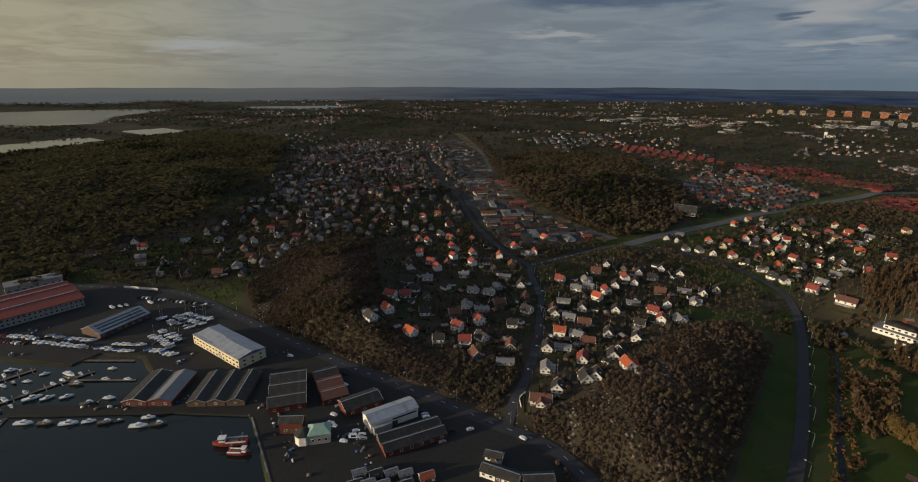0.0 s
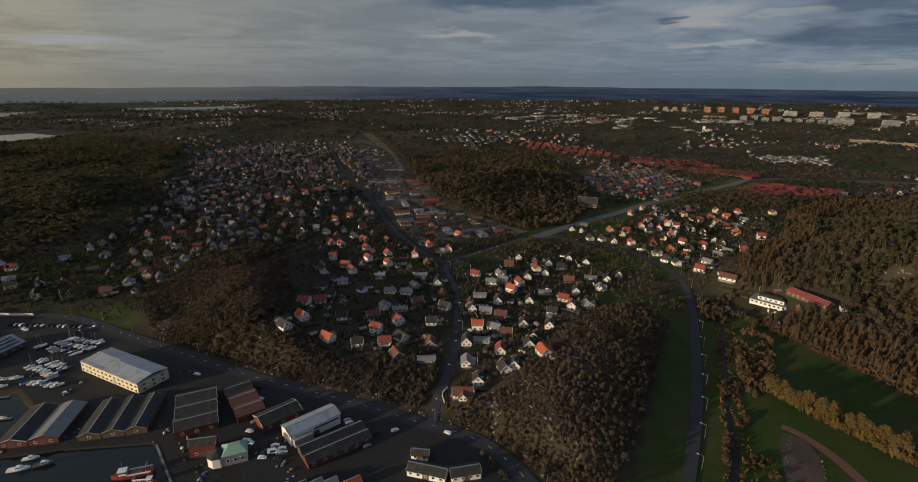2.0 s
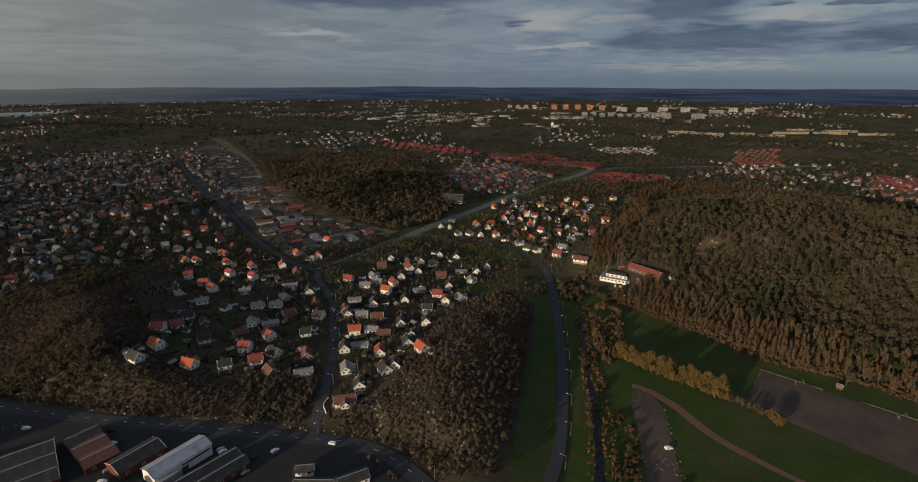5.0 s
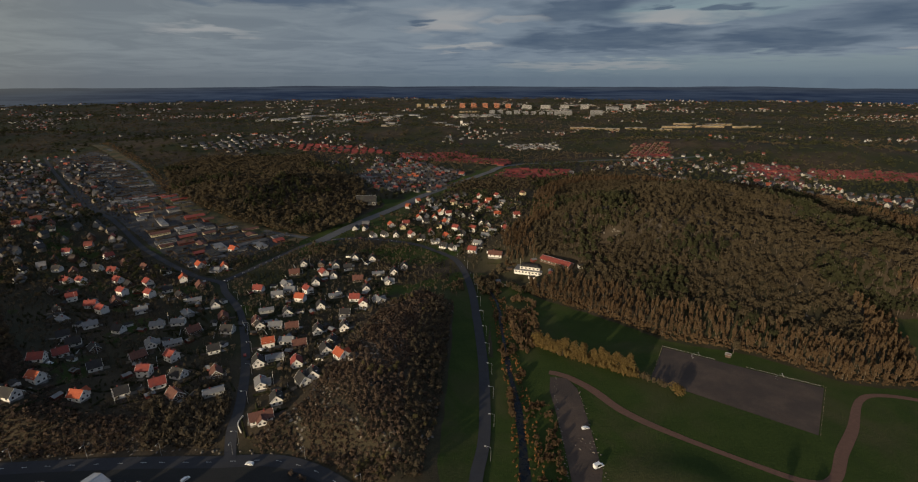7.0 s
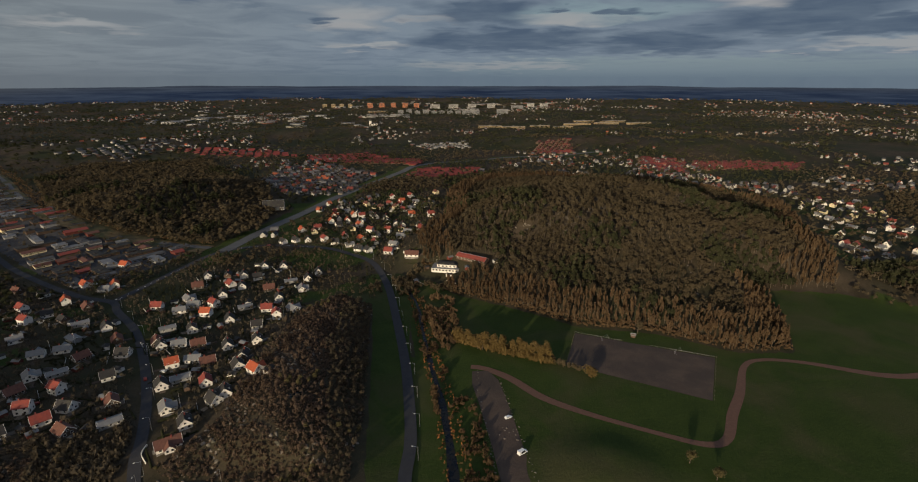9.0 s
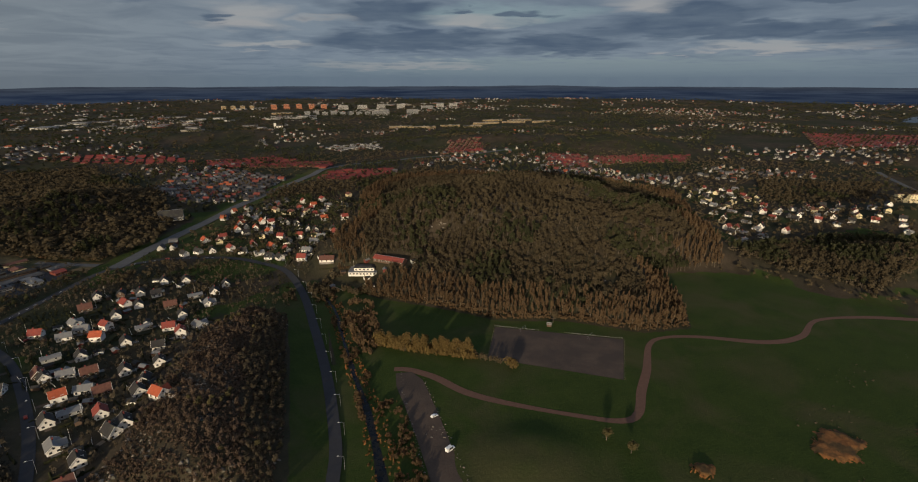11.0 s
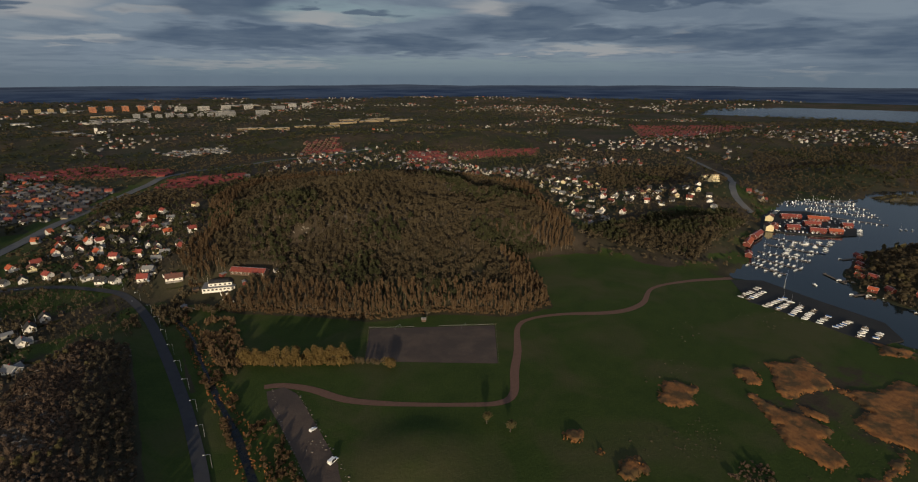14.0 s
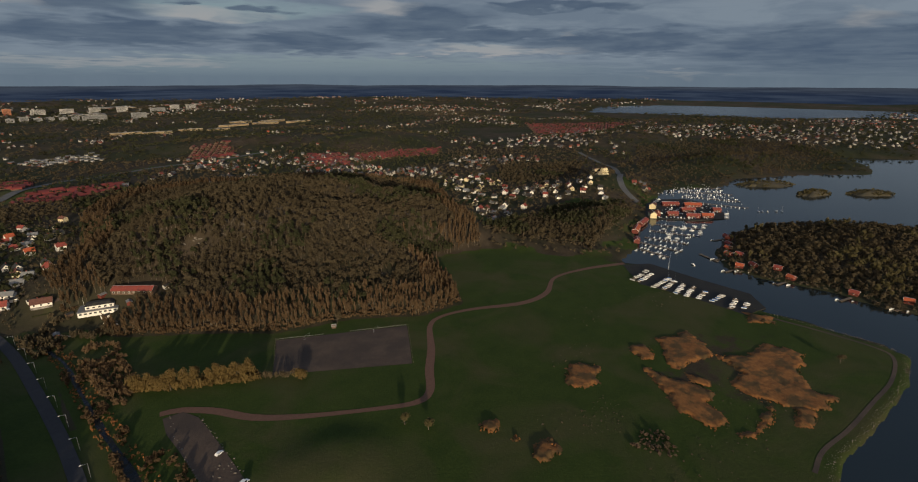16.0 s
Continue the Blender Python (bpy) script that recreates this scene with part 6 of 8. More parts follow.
def flat_hall(name, label, m, lx, ly, h, wall, roofing, floors=2, bays=14, group="harbour sheds"):
    """A flat-roofed hall with parapet, roof boxes and rows of windows."""
    t = thing(name, label, "hall", group, at=m)
    part("wall", Shape().box(-lx / 2, lx / 2, -ly / 2, ly / 2, -0.3, h), wall, t)
    roof = part("roof", Shape().box(-lx / 2 - 0.25, lx / 2 + 0.25, -ly / 2 - 0.25, ly / 2 + 0.25, h, h + 0.45), roofing, t)
    for x, y, a in ((-lx * 0.3, 1, 1.6), (lx * 0.02, -ly * 0.2, 2.0), (lx * 0.3, ly * 0.15, 2.6)):
        part("roof_vent", Shape().box(x - a, x + a, y - 1, y + 1, h + 0.45, h + 1.5).box(x - a * 0.6, x + a * 0.6, y - 0.6, y + 0.6, h + 1.5, h + 1.8), METAL, roof)
    for f in range(floors):
        z = 1.1 + f * (h - 0.6) / floors
        for i in range(bays):
            for side, turn in ((-1, 0), (1, 180)):
                add_window(t, -lx / 2 + (i + 0.5) * lx / bays, side * ly / 2, z, turn, lx / bays * 0.5, 1.3)
        for y in (-ly * 0.3, 0.0, ly * 0.3):
            add_window(t, lx / 2, y, z, 90, 2.0, 1.3)
    part("door", Shape().box(lx * 0.1 - 2, lx * 0.1 + 2, -ly / 2 - 0.1, -ly / 2 + 0.1, -0.2, 3.6), GREYWALL, t)
    return t


m, lx, ly = placed((-191, 167), (-180, 195), (-203, 170))
t = shed("warehouse", "white warehouse with a pale sheet roof and a strip of windows", m, lx, ly, 6.5, 2.0, WHITE, SLATEROOF, True, 0, group="harbour sheds")
part("window_band", Shape().box(-lx * 0.05, lx / 2 - 1, -ly / 2 - 0.07, -ly / 2 + 0.05, 3.9, 4.9), GLASS, t)
part("annex", Shape().box(-lx / 2 + 1, -lx * 0.1, -ly / 2 - 3.0, -ly / 2, -0.2, 4.6), GREYWALL, t)
m, lx, ly = placed((-170, 158), (-154, 190), (-186, 164))
shed("boat_shed", "long dark-roofed red shed on the harbour yard", m, lx, ly / 2 - 0.2, 3.6, 2.4, REDWALL, DARKROOF, True, 6, at=(0, -ly / 4), trim=REDWALL)
shed("boat_shed", "long dark-roofed shed beside the white warehouse", m, lx, ly / 2 - 0.2, 3.6, 2.4, BROWNWALL, DARKROOF, True, 0, at=(0, ly / 4))
# green-roofed house, octagonal tank house, red tall store
t = thing("green_roofed_house", "grey building with a hipped verdigris green roof", "building", at=pose(-211, 147, 0.25, 0, 0, 50))
part("wall", Shape().box(-6, 6, -5, 5, -0.3, 6), GREYWALL, t)
part("roof", Shape().ring([[(-6.4, -5.4, 6), (6.4, -5.4, 6), (6.4, 5.4, 6), (-6.4, 5.4, 6)], [(-3.0, -1.2, 9.0), (3.0, -1.2, 9.0), (3.0, 1.2, 9.0), (-3.0, 1.2, 9.0)]]), GREENROOF, t)
for x in (-3.5, 0, 3.5):
    add_window(t, x, -5, 2.0, 0, 1.4, 1.5)
    add_window(t, 6, x * 0.8, 2.0, 90, 1.4, 1.5)
t = thing("octagonal_house", "white octagonal building with a dark tent roof", "building", at=pose(-216, 140, 0.25))
oct8 = lambda r, z: [(r * math.cos(k * math.pi / 4 + 0.39), r * math.sin(k * math.pi / 4 + 0.39), z) for k in range(8)]
part("wall", Shape().ring([oct8(4.8, -0.3), oct8(4.8, 5.6)]), WHITE, t)
part("roof", Shape().ring([oct8(5.3, 5.6), oct8(5.3, 5.8), oct8(0.4, 8.2)]), DARKROOF, t)
shed("red_store", "tall narrow red timber store", pose(-229, 142, 0.25, 0, 0, 40), 13, 6.5, 7.0, 2.2, REDWALL, DARKROOF, True, 2)
# long flat hall
m, lx, ly = placed((-375, 157), (-313, 158), (-372, 178))
hall = flat_hall("harbour_hall", "long cream harbour hall with a low blue-grey sheet roof", m, lx, ly, 7.0, CREAM, SLATEROOF, 2, 14)
part("ridge_roof", Shape().roof(lx * 0.56, ly, 7.5, 9.1, 0.3, 0.2), SLATEROOF, hall).matrix_basis = pose(lx * 0.21, 0, 0)
part("ridge_roof", Shape().roof(lx * 0.40, ly * 0.8, 7.5, 8.7, 0.3, 0.2), SLATEROOF, hall).matrix_basis = pose(-lx * 0.28, ly * 0.08, 0)
# blue-grey boat hall with clerestory strips
m, lx, ly = placed((-438, 116), (-448, 156), (-460, 110))
t = shed("boat_hall", "large boat hall with a blue-grey roof and red gable", m, lx, ly, 4.2, 4.4, BROWNWALL, SLATEROOF, True, 7)
for side in (-1, 1):
    for k in (0.22, 0.52, 0.8):
        y, z = side * ly / 2 * (1 - k), 4.2 + 4.4 * k + 0.32
        part("roof_light", Shape().box(-lx / 2 + 2, lx / 2 - 2, y - 0.8, y + 0.8, z - 0.4, z + 0.25), GLASS, t)
# long orange-roofed block
t = thing("harbour_block", "long building with a stepped red tiled roof", "building", at=pose(-545, 92, 0.25, 0, 0, 88))
part("wall", Shape().box(-40, 40, -25, 24, -0.3, 8), GREYWALL, t)
for i, (y0, y1, z0, z1) in enumerate(((-26, -9, 8.0, 10.6), (-9, 8, 10.0, 12.4), (8, 25, 8.6, 11.0))):
    part("roof", Shape().add([(-41, y0, z0), (41, y0, z0), (41, y1, z1), (-41, y1, z1), (-41, y0, z0 - 0.6), (41, y0, z0 - 0.6), (41, y1, 7.8), (-41, y1, 7.8)],
         [(0, 1, 2, 3), (4, 5, 1, 0), (5, 6, 2, 1), (6, 7, 3, 2), (7, 4, 0, 3), (7, 6, 5, 4)]), REDROOF, t)
    part("roof_light", Shape().box(-38, 38, y1 - 1.2, y1 - 0.2, z1 - 0.1, z1 + 0.5), METAL, t)
for f in (1.4, 4.8):
    for i in range(22):
        add_window(t, -38 + i * 3.6, -25, f, 0, 1.8, 1.6)
flat_hall("harbour_hall", "low grey hall behind the orange-roofed block", pose(-612, 118, 0.25, 0, 0, 82), 44, 18, 6, GREYWALL, GREYROOF, 1, 8)
# rows of dark sheds on the quay
m, lx, ly = placed((-331, 91), (-307, 110), (-350, 118))
for k, (roofing, wall, lab) in enumerate(((DARKROOF, REDWALL, "black-roofed red boathouse with white barge boards"), (GREYROOF, REDWALL, "grey-roofed red boathouse on the quay"))):
    shed("boathouse", lab, m, lx / 2 - 0.6, ly, 3.4, 2.2, wall, roofing, False, 2, at=(-lx / 4 + k * lx / 2, 0), trim=WHITE if k == 0 else REDWALL)
m, lx, ly = placed((-299, 115), (-272, 138), (-323, 138))
for k in range(3):
    shed("boathouse", "dark weathered boathouse with a black felt roof", m, lx / 3 - 0.6, ly, 3.2, 2.0, BROWNWALL, DARKROOF, False, 1, at=(-lx / 3 + k * lx / 3, 0), trim=GREYWALL)
m, lx, ly = placed((-252, 142), (-240, 158), (-286, 163))
for k in range(3):
    shed("boathouse", "red boathouse with a dark roof and white barge boards" if k == 0 else "dark boathouse in the row", m, lx + 2, ly / 3 - 0.5, 4.4, 2.8, REDWALL if k == 0 else BROWNWALL, DARKROOF, True, 3, at=(0, -ly / 3 + k * ly / 3), trim=WHITE)
m, lx, ly = placed((-233, 167), (-226, 181), (-267, 183))
for k in range(3):
    shed("boathouse", "red boathouse with a grey-brown roof", m, lx, ly / 3 - 0.5, 3.8, 2.2, REDWALL, DARKROOF if k == 2 else BROWNROOF, True, 2, at=(0, -ly / 3 + k * ly / 3), trim=REDWALL)
m, lx, ly = placed((-213, 168), (-205, 190), (-226, 174))
shed("boathouse", "red shed with a dark roof and pale gable", m, lx, ly, 4.0, 2.8, REDWALL, DARKROOF, True, 3, trim=WHITE)
for i, (x, y, q) in enumerate(((-168, 135, 60), (-163, 139, 60), (-157, 143, 60), (-165, 146, 62), (-159, 151, 64), (-153, 155, 60), (-148, 150, 60), (-172, 141, 60))):
    shed("cabin", "small grey-roofed cabin near the quay", pose(x, y, 0.25, 0, 0, q), 6.4, 4.2, 2.4, 1.6, GREYWALL if i % 2 else BROWNWALL, GREYROOF if i % 3 else DARKROOF, True, 1, group="cabins by the quay")
shed("cabin", "small cabin with an orange tiled roof", pose(-143, 160, 0.25, 0, 0, 60), 7, 5, 2.6, 2.0, WHITE, ORANGE, True, 1, group="cabins by the quay")
shed("angled_house", "white building with a black roof beside the road", pose(-114, 184, 0.3, 0, 0, 12), 20, 8, 3.4, 2.0, WHITE, DARKROOF, True, 5, group="")
shed("angled_house", "white wing with a black roof beside the road", pose(-97, 192, 0.3, 0, 0, 40), 15, 8, 3.4, 2.0, WHITE, DARKROOF, True, 4, group="")
shed("angled_house", "small white house with a black roof", pose(-124, 193, 0.3, 0, 0, 20), 9, 6, 3.0, 1.8, WHITE, DARKROOF, True, 2, group="")

# ---- boats, jetties ----
def hull_shape(L, B, H):
    """A pointed hull with flared sides, stern at -x."""
    rings = []
    for k in range(9):
        u = k / 8
        w = B / 2 * (0.84 + 0.16 * math.sin(u * 2.2)) * (1 - max(0, (u - 0.45) / 0.55) ** 2.1 * 0.97)
        sheer = H * (1 + 0.22 * u * u)
        x = -L / 2 + u * L
        keel = -0.15 * H + 0.5 * H * max(0, (u - 0.6) / 0.4) ** 2
        rings.append([(x, -w, sheer), (x, -w * 0.86, H * 0.35), (x, -w * 0.35, keel), (x, w * 0.35, keel), (x, w * 0.86, H * 0.35), (x, w, sheer)])
    return Shape().ring(rings)


def motorboat(label, L, B, hull, top, deep=True):
    b = thing("motorboat", label, "boat", "moored and laid-up boats")
    part("hull", hull_shape(L, B, B * 0.42), hull, b)
    h = B * 0.44
    s = Shape().ring([[(-L * 0.12, -B * 0.36, h), (L * 0.25, -B * 0.28, h), (L * 0.25, B * 0.28, h), (-L * 0.12, B * 0.36, h)],
                      [(-L * 0.10, -B * 0.31, h + B * 0.36), (L * 0.10, -B * 0.24, h + B * 0.36), (L * 0.10, B * 0.24, h + B * 0.36), (-L * 0.10, B * 0.31, h + B * 0.36)]])
    cabin = part("cabin", s, top, b)
    part("windscreen", Shape().box(-L * 0.09, L * 0.16, -B * 0.335, B * 0.335, h + B * 0.10, h + B * 0.24), GLASS, cabin)
    return b


def sailboat(label, L, B, hull):
    b = thing("sailboat", label, "boat", "moored and laid-up boats")
    part("hull", hull_shape(L, B, B * 0.36), hull, b)
    h = B * 0.38
    part("cabin", Shape().ring([[(-L * 0.12, -B * 0.28, h), (L * 0.22, -B * 0.18, h), (L * 0.22, B * 0.18, h), (-L * 0.12, B * 0.28, h)],
                                [(-L * 0.10, -B * 0.22, h + 0.5), (L * 0.16, -B * 0.13, h + 0.5), (L * 0.16, B * 0.13, h + 0.5), (-L * 0.10, B * 0.22, h + 0.5)]]), GELCOAT, b)
    mast = part("mast", Shape().bar((L * 0.06, 0, h), (L * 0.06, 0, h + L * 1.25), 0.11, 0.07), METAL, b)
    part("boom", Shape().bar((L * 0.06, 0, h + 1.4), (-L * 0.36, 0, h + 1.3), 0.12, 0.09), NAVY, mast)
    return b


def covered_boat(label, L, B, cover):
    b = thing("covered_boat", label, "boat", "moored and laid-up boats")
    part("hull", hull_shape(L, B, B * 0.4), GELCOAT, b)
    h = B * 0.42
    part("cover", Shape().add([(-L * 0.47, -B * 0.46, h), (L * 0.3, -B * 0.44, h), (L * 0.46, 0, h + 0.3), (L * 0.3, B * 0.44, h), (-L * 0.47, B * 0.46, h), (-L * 0.44, 0, h + B * 0.36), (L * 0.28, 0, h + B * 0.40)],
                             [(0, 1, 6, 5), (1, 2, 6), (2, 3, 6), (3, 4, 5, 6), (4, 0, 5), (4, 3, 2, 1, 0)]), cover, b)
    return b


FLEET = [motorboat("white motorboat with a small cabin", 6.2, 2.2, GELCOAT, GELCOAT), motorboat("white cabin cruiser with dark windows", 7.8, 2.7, GELCOAT, GELCOAT),
         sailboat("white sailing boat with a bare mast", 8.6, 2.6, GELCOAT), sailboat("dark blue sailing boat with a bare mast", 8.0, 2.5, NAVY),
         covered_boat("white boat under a blue tarpaulin", 6.0, 2.2, TARP), covered_boat("boat under a grey winter cover", 6.6, 2.3, GREYWALL),
         motorboat("small wooden motorboat with a white cabin", 5.6, 2.1, TIMBER, GELCOAT), motorboat("broad white fishing cruiser moored at the quay", 10.5, 3.4, GELCOAT, GELCOAT), motorboat("wooden working boat with a pale wheelhouse", 9.5, 3.2, TIMBER, GELCOAT)]
fleet_used = set()


def moor(kind, x, y, turn, z):
    """Set a boat of the fleet down; the first use of a kind moves the original."""
    tilt = ((x * 7.3 + y * 3.1) % 2.0) - 1.0
    m = pose(x, y, z - (0.12 if x > 0 and z > 0 else 0.0), tilt * 1.2, 0, turn)
    if x > 0:      # smaller craft in the eastern inlet
        m = m @ Matrix.Diagonal((0.78, 0.78, 0.78, 1.0))
    b = FLEET[kind]
    if kind in fleet_used:
        copy_thing(b, m)
    else:
        fleet_used.add(kind)
        b.matrix_basis = m


SEA = -0.75
LAID = 0.72


def line_up(a, b, n, kinds, turn, z, seed, skip=0.1, jitter=0.8):
    """Boats side by side from a to b, pointing along turn."""
    r = np.random.RandomState(seed)
    for i in range(n):
        if r.rand() < skip:
            continue
        k = (i + 0.5) / n
        moor(int(kinds[r.randint(len(kinds))]), a[0] + (b[0] - a[0]) * k + r.uniform(-jitter, jitter), a[1] + (b[1] - a[1]) * k + r.uniform(-jitter, jitter), turn + r.choice([0, 180]) + r.uniform(-7, 7), z)


def jetty(a, b, width, label, piles=True, fingers=0, side=0):
    """A floating or piled jetty with planks, and finger booms."""
    ax, ay, bx, by = *a, *b
    L, q = math.hypot(bx - ax, by - ay), math.degrees(math.atan2(by - ay, bx - ax))
    t = thing("jetty", label, "jetty", "jetties", at=pose((ax + bx) / 2, (ay + by) / 2, -0.35, 0, 0, q))
    part("deck", Shape().box(-L / 2, L / 2, -width / 2, width / 2, 0, 0.25), TIMBER, t)
    s = Shape()
    for i in range(int(L / 16) + 1):
        x = -L / 2 + 0.5 + i * (L - 1) / max(1, int(L / 16))
        part("pile", Shape().bar((x, width / 2 + 0.15, -2.5), (x, width / 2 + 0.15, 1.0), 0.16), TIMBER, t)
    for i in range(fingers):
        x = -L / 2 + (i + 0.7) * L / fingers
        part("finger_boom", Shape().box(x - 0.15, x + 0.15, -5.5, -width / 2, 0.02, 0.16).box(x - 0.15, x + 0.15, width / 2, 5.5, 0.02, 0.16), METAL, t)
    return t


# west harbour: quay boats, jetties and laid-up rows
for i, (x, y) in enumerate(((-361, 51), (-351, 59), (-340, 67), (-333, 75), (-324, 81), (-320, 86), (-305, 91), (-309, 98), (-298, 99))):
    moor((7, 8, 7, 1, 8, 6, 7, 1, 8)[i], x + 1.5, y - 1.5, 42 + (i * 37) % 17, SEA)
for i, (x, y, q) in enumerate(((-438, 61, 60), (-412, 64, 40), (-414, 74, 70), (-400, 84, 15), (-383, 83, 35), (-386, 60, 75), (-379, 66, 80), (-371, 74, 70), (-352, 80, 60), (-385, 105, 40), (-374, 97, 30), (-362, 106, 30), (-348, 90, 40))):
    moor((1, 0, 0, 7, 8, 7, 1, 1, 8, 0, 0, 0, 1)[i], x, y, q, SEA)
moor(7, -375, 38, 50, SEA)
moor(1, -345, 29, 50, SEA)
jetty((-374, 44), (-338, 14), 2.4, "narrow grey jetty closing the basin")
jetty((-398, 22), (-391, 96), 2.6, "long timber jetty in the west marina", fingers=9)
jetty((-430, 28), (-426, 72), 2.4, "timber jetty in the west marina", fingers=6)
jetty((-392, 81), (-357, 109), 2.0, "short timber jetty behind the quay")
jetty((-430, 84), (-384, 119), 2.0, "timber jetty along the inner basin")
line_up((-401, 30), (-394, 92), 12, "0016", 5, SEA, 1, 0.25)
line_up((-388, 30), (-384, 70), 7, "016", 5, SEA, 2, 0.3)
line_up((-436, 34), (-431, 68), 7, "016", 5, SEA, 5, 0.2)
line_up((-420, 34), (-418, 60), 5, "016", 5, SEA, 6, 0.2)
for n, (a, b, c, turn) in enumerate((((-432, 176), (-396, 186), 9, 80), ((-436, 168), (-398, 176), 10, 80), ((-440, 160), (-400, 166), 10, 80), ((-415, 150), (-384, 152), 8, 70), ((-412, 142), (-380, 143), 8, 70),
                                     ((-470, 84), (-430, 104), 9, 60), ((-476, 92), (-436, 112), 8, 60), ((-500, 74), (-478, 84), 5, 60), ((-424, 108), (-396, 122), 6, 50), ((-496, 140), (-478, 172), 6, 10), ((-392, 130), (-366, 140), 6, 70), ((-420, 118), (-400, 132), 5, 50))):
    line_up(a, b, c, "0012235" if n < 5 else "0011145", turn, LAID, 20 + n, 0.08)


def fishing_boat(label, x, y, turn, L, B):
    b = thing("fishing_boat", label, "fishing boat", at=pose(x, y, SEA - 0.3, 0, 0, turn))
    part("hull", hull_shape(L, B, B * 0.5), REDHULL, b)
    h = B * 0.5
    part("bulwark", Shape().box(-L * 0.46, L * 0.1, -B * 0.43, -B * 0.39, h, h + 0.8).box(-L * 0.46, L * 0.1, B * 0.39, B * 0.43, h, h + 0.8), GELCOAT, b)
    house = part("wheelhouse", Shape().box(L * 0.12, L * 0.30, -B * 0.3, B * 0.3, h, h + 2.6).box(L * 0.10, L * 0.32, -B * 0.33, B * 0.33, h + 2.6, h + 2.8), GELCOAT, b)
    part("wheelhouse_window", Shape().box(L * 0.115, L * 0.305, -B * 0.305, B * 0.305, h + 1.5, h + 2.2), GLASS, house)
    part("mast", Shape().bar((L * 0.2, 0, h + 2.6), (L * 0.2, 0, h + 7.5), 0.14, 0.07), METAL, b)
    part("gantry", Shape().bar((-L * 0.35, -B * 0.35, h), (-L * 0.35, -B * 0.35, h + 3.5), 0.12).bar((-L * 0.35, B * 0.35, h), (-L * 0.35, B * 0.35, h + 3.5), 0.12).bar((-L * 0.35, -B * 0.35, h + 3.5), (-L * 0.35, B * 0.35, h + 3.5), 0.12), METAL, b)
    part("hatch", Shape().box(-L * 0.25, L * 0.02, -B * 0.22, B * 0.22, h, h + 0.6), TIMBER, b)


fishing_boat("red-hulled fishing boat with a white wheelhouse at the quay", -247, 114, 225, 19, 5.6)
fishing_boat("smaller red fishing boat at the quay", -236, 113, 35, 13, 4.2)
strip("kerb", [(-376, 45.3), (-357, 60.3), (-329, 84.3), (-301, 107.3), (-261.5, 134.3)], 1.0, CONCRETE, "pale concrete quay edge", "kerb", 0.5, 9)
strip("kerb", [(-258, 133.6), (-241, 126.4), (-201, 109.4), (-150, 86.4)], 1.0, CONCRETE, "pale concrete quay edge", "kerb", 0.5, 9)

# east inlet: laid-up rows, crane, marina and red sheds
for n, (a, b, c, turn) in enumerate((((451, 221), (490, 223), 8, 100), ((451, 214), (489, 216), 8, 100), ((449, 198), (486, 197), 8, 105), ((450, 189), (482, 190), 7, 105), ((450, 176), (481, 181), 7, 105), ((451, 167), (481, 171), 7, 105),
                                     ((453, 157), (478, 159), 5, 110), ((456, 146), (481, 144), 5, 110), ((452, 128), (480, 133), 6, 115), ((462, 120), (478, 122), 4, 115))):
    line_up(a, b, c, "004526" if n < 7 else "0456", turn, LAID - 0.1, 50 + n, 0.06, 0.5)
t = thing("mast_crane", "slender steel mast crane on the boat yard", "crane", at=pose(509, 210, 0.1, 0, 0, 20))
part("post", Shape().bar((0, 0, 0), (0, 0, 9), 0.3, 0.2), METAL, t)
part("jib", Shape().bar((0, 0, 8.5), (13, 0, 15), 0.22, 0.12), METAL, t)
for n, (a, b) in enumerate((((552, 268), (549, 228)), ((576, 276), (578, 226)), ((600, 283), (612, 232)), ((634, 294), (650, 240)), ((668, 302), (690, 246)))):
    jetty(a, b, 2.2, "floating jetty with finger booms in the marina", fingers=9)
    line_up((a[0] - 6, a[1]), (b[0] - 6, b[1]), 8, "0001122", math.degrees(math.atan2(b[1] - a[1], b[0] - a[0])) + 90, SEA, 70 + n, 0.3)
    line_up((a[0] + 6, a[1]), (b[0] + 6, b[1]), 8, "0001122", math.degrees(math.atan2(b[1] - a[1], b[0] - a[0])) + 90, SEA, 80 + n, 0.3)
sheet("marina_quay", [(688, 330), (712, 292), (738, 262), (768, 246), (800, 258), (842, 300), (850, 340), (800, 378), (740, 358)], 0.2, YARD, "asphalt marina quay with red sheds", "quay", 3.0)
for n, (a, b) in enumerate((((836, 330), (862, 244)), ((872, 352), (900, 268)), ((905, 372), (945, 296)), ((930, 392), (985, 330)))):
    jetty(a, b, 2.2, "floating jetty in the outer marina", fingers=0)
    line_up((a[0] - 7, a[1]), (b[0] - 7, b[1]), 14, "00112", math.degrees(math.atan2(b[1] - a[1], b[0] - a[0])) + 90, SEA, 90 + n, 0.2)
line_up((772, 244), (806, 256), 6, "112", 120, SEA, 95, 0.0)
line_up((848, 230), (880, 200), 6, "112", 40, SEA, 96, 0.1)
line_up((716, 300), (740, 268), 8, "0114", 30, LAID, 97, 0.1)
line_up((700, 318), (735, 330), 8, "0114", 100, LAID, 98, 0.1)
line_up((760, 355), (815, 366), 9, "0112", 100, LAID, 99, 0.1)
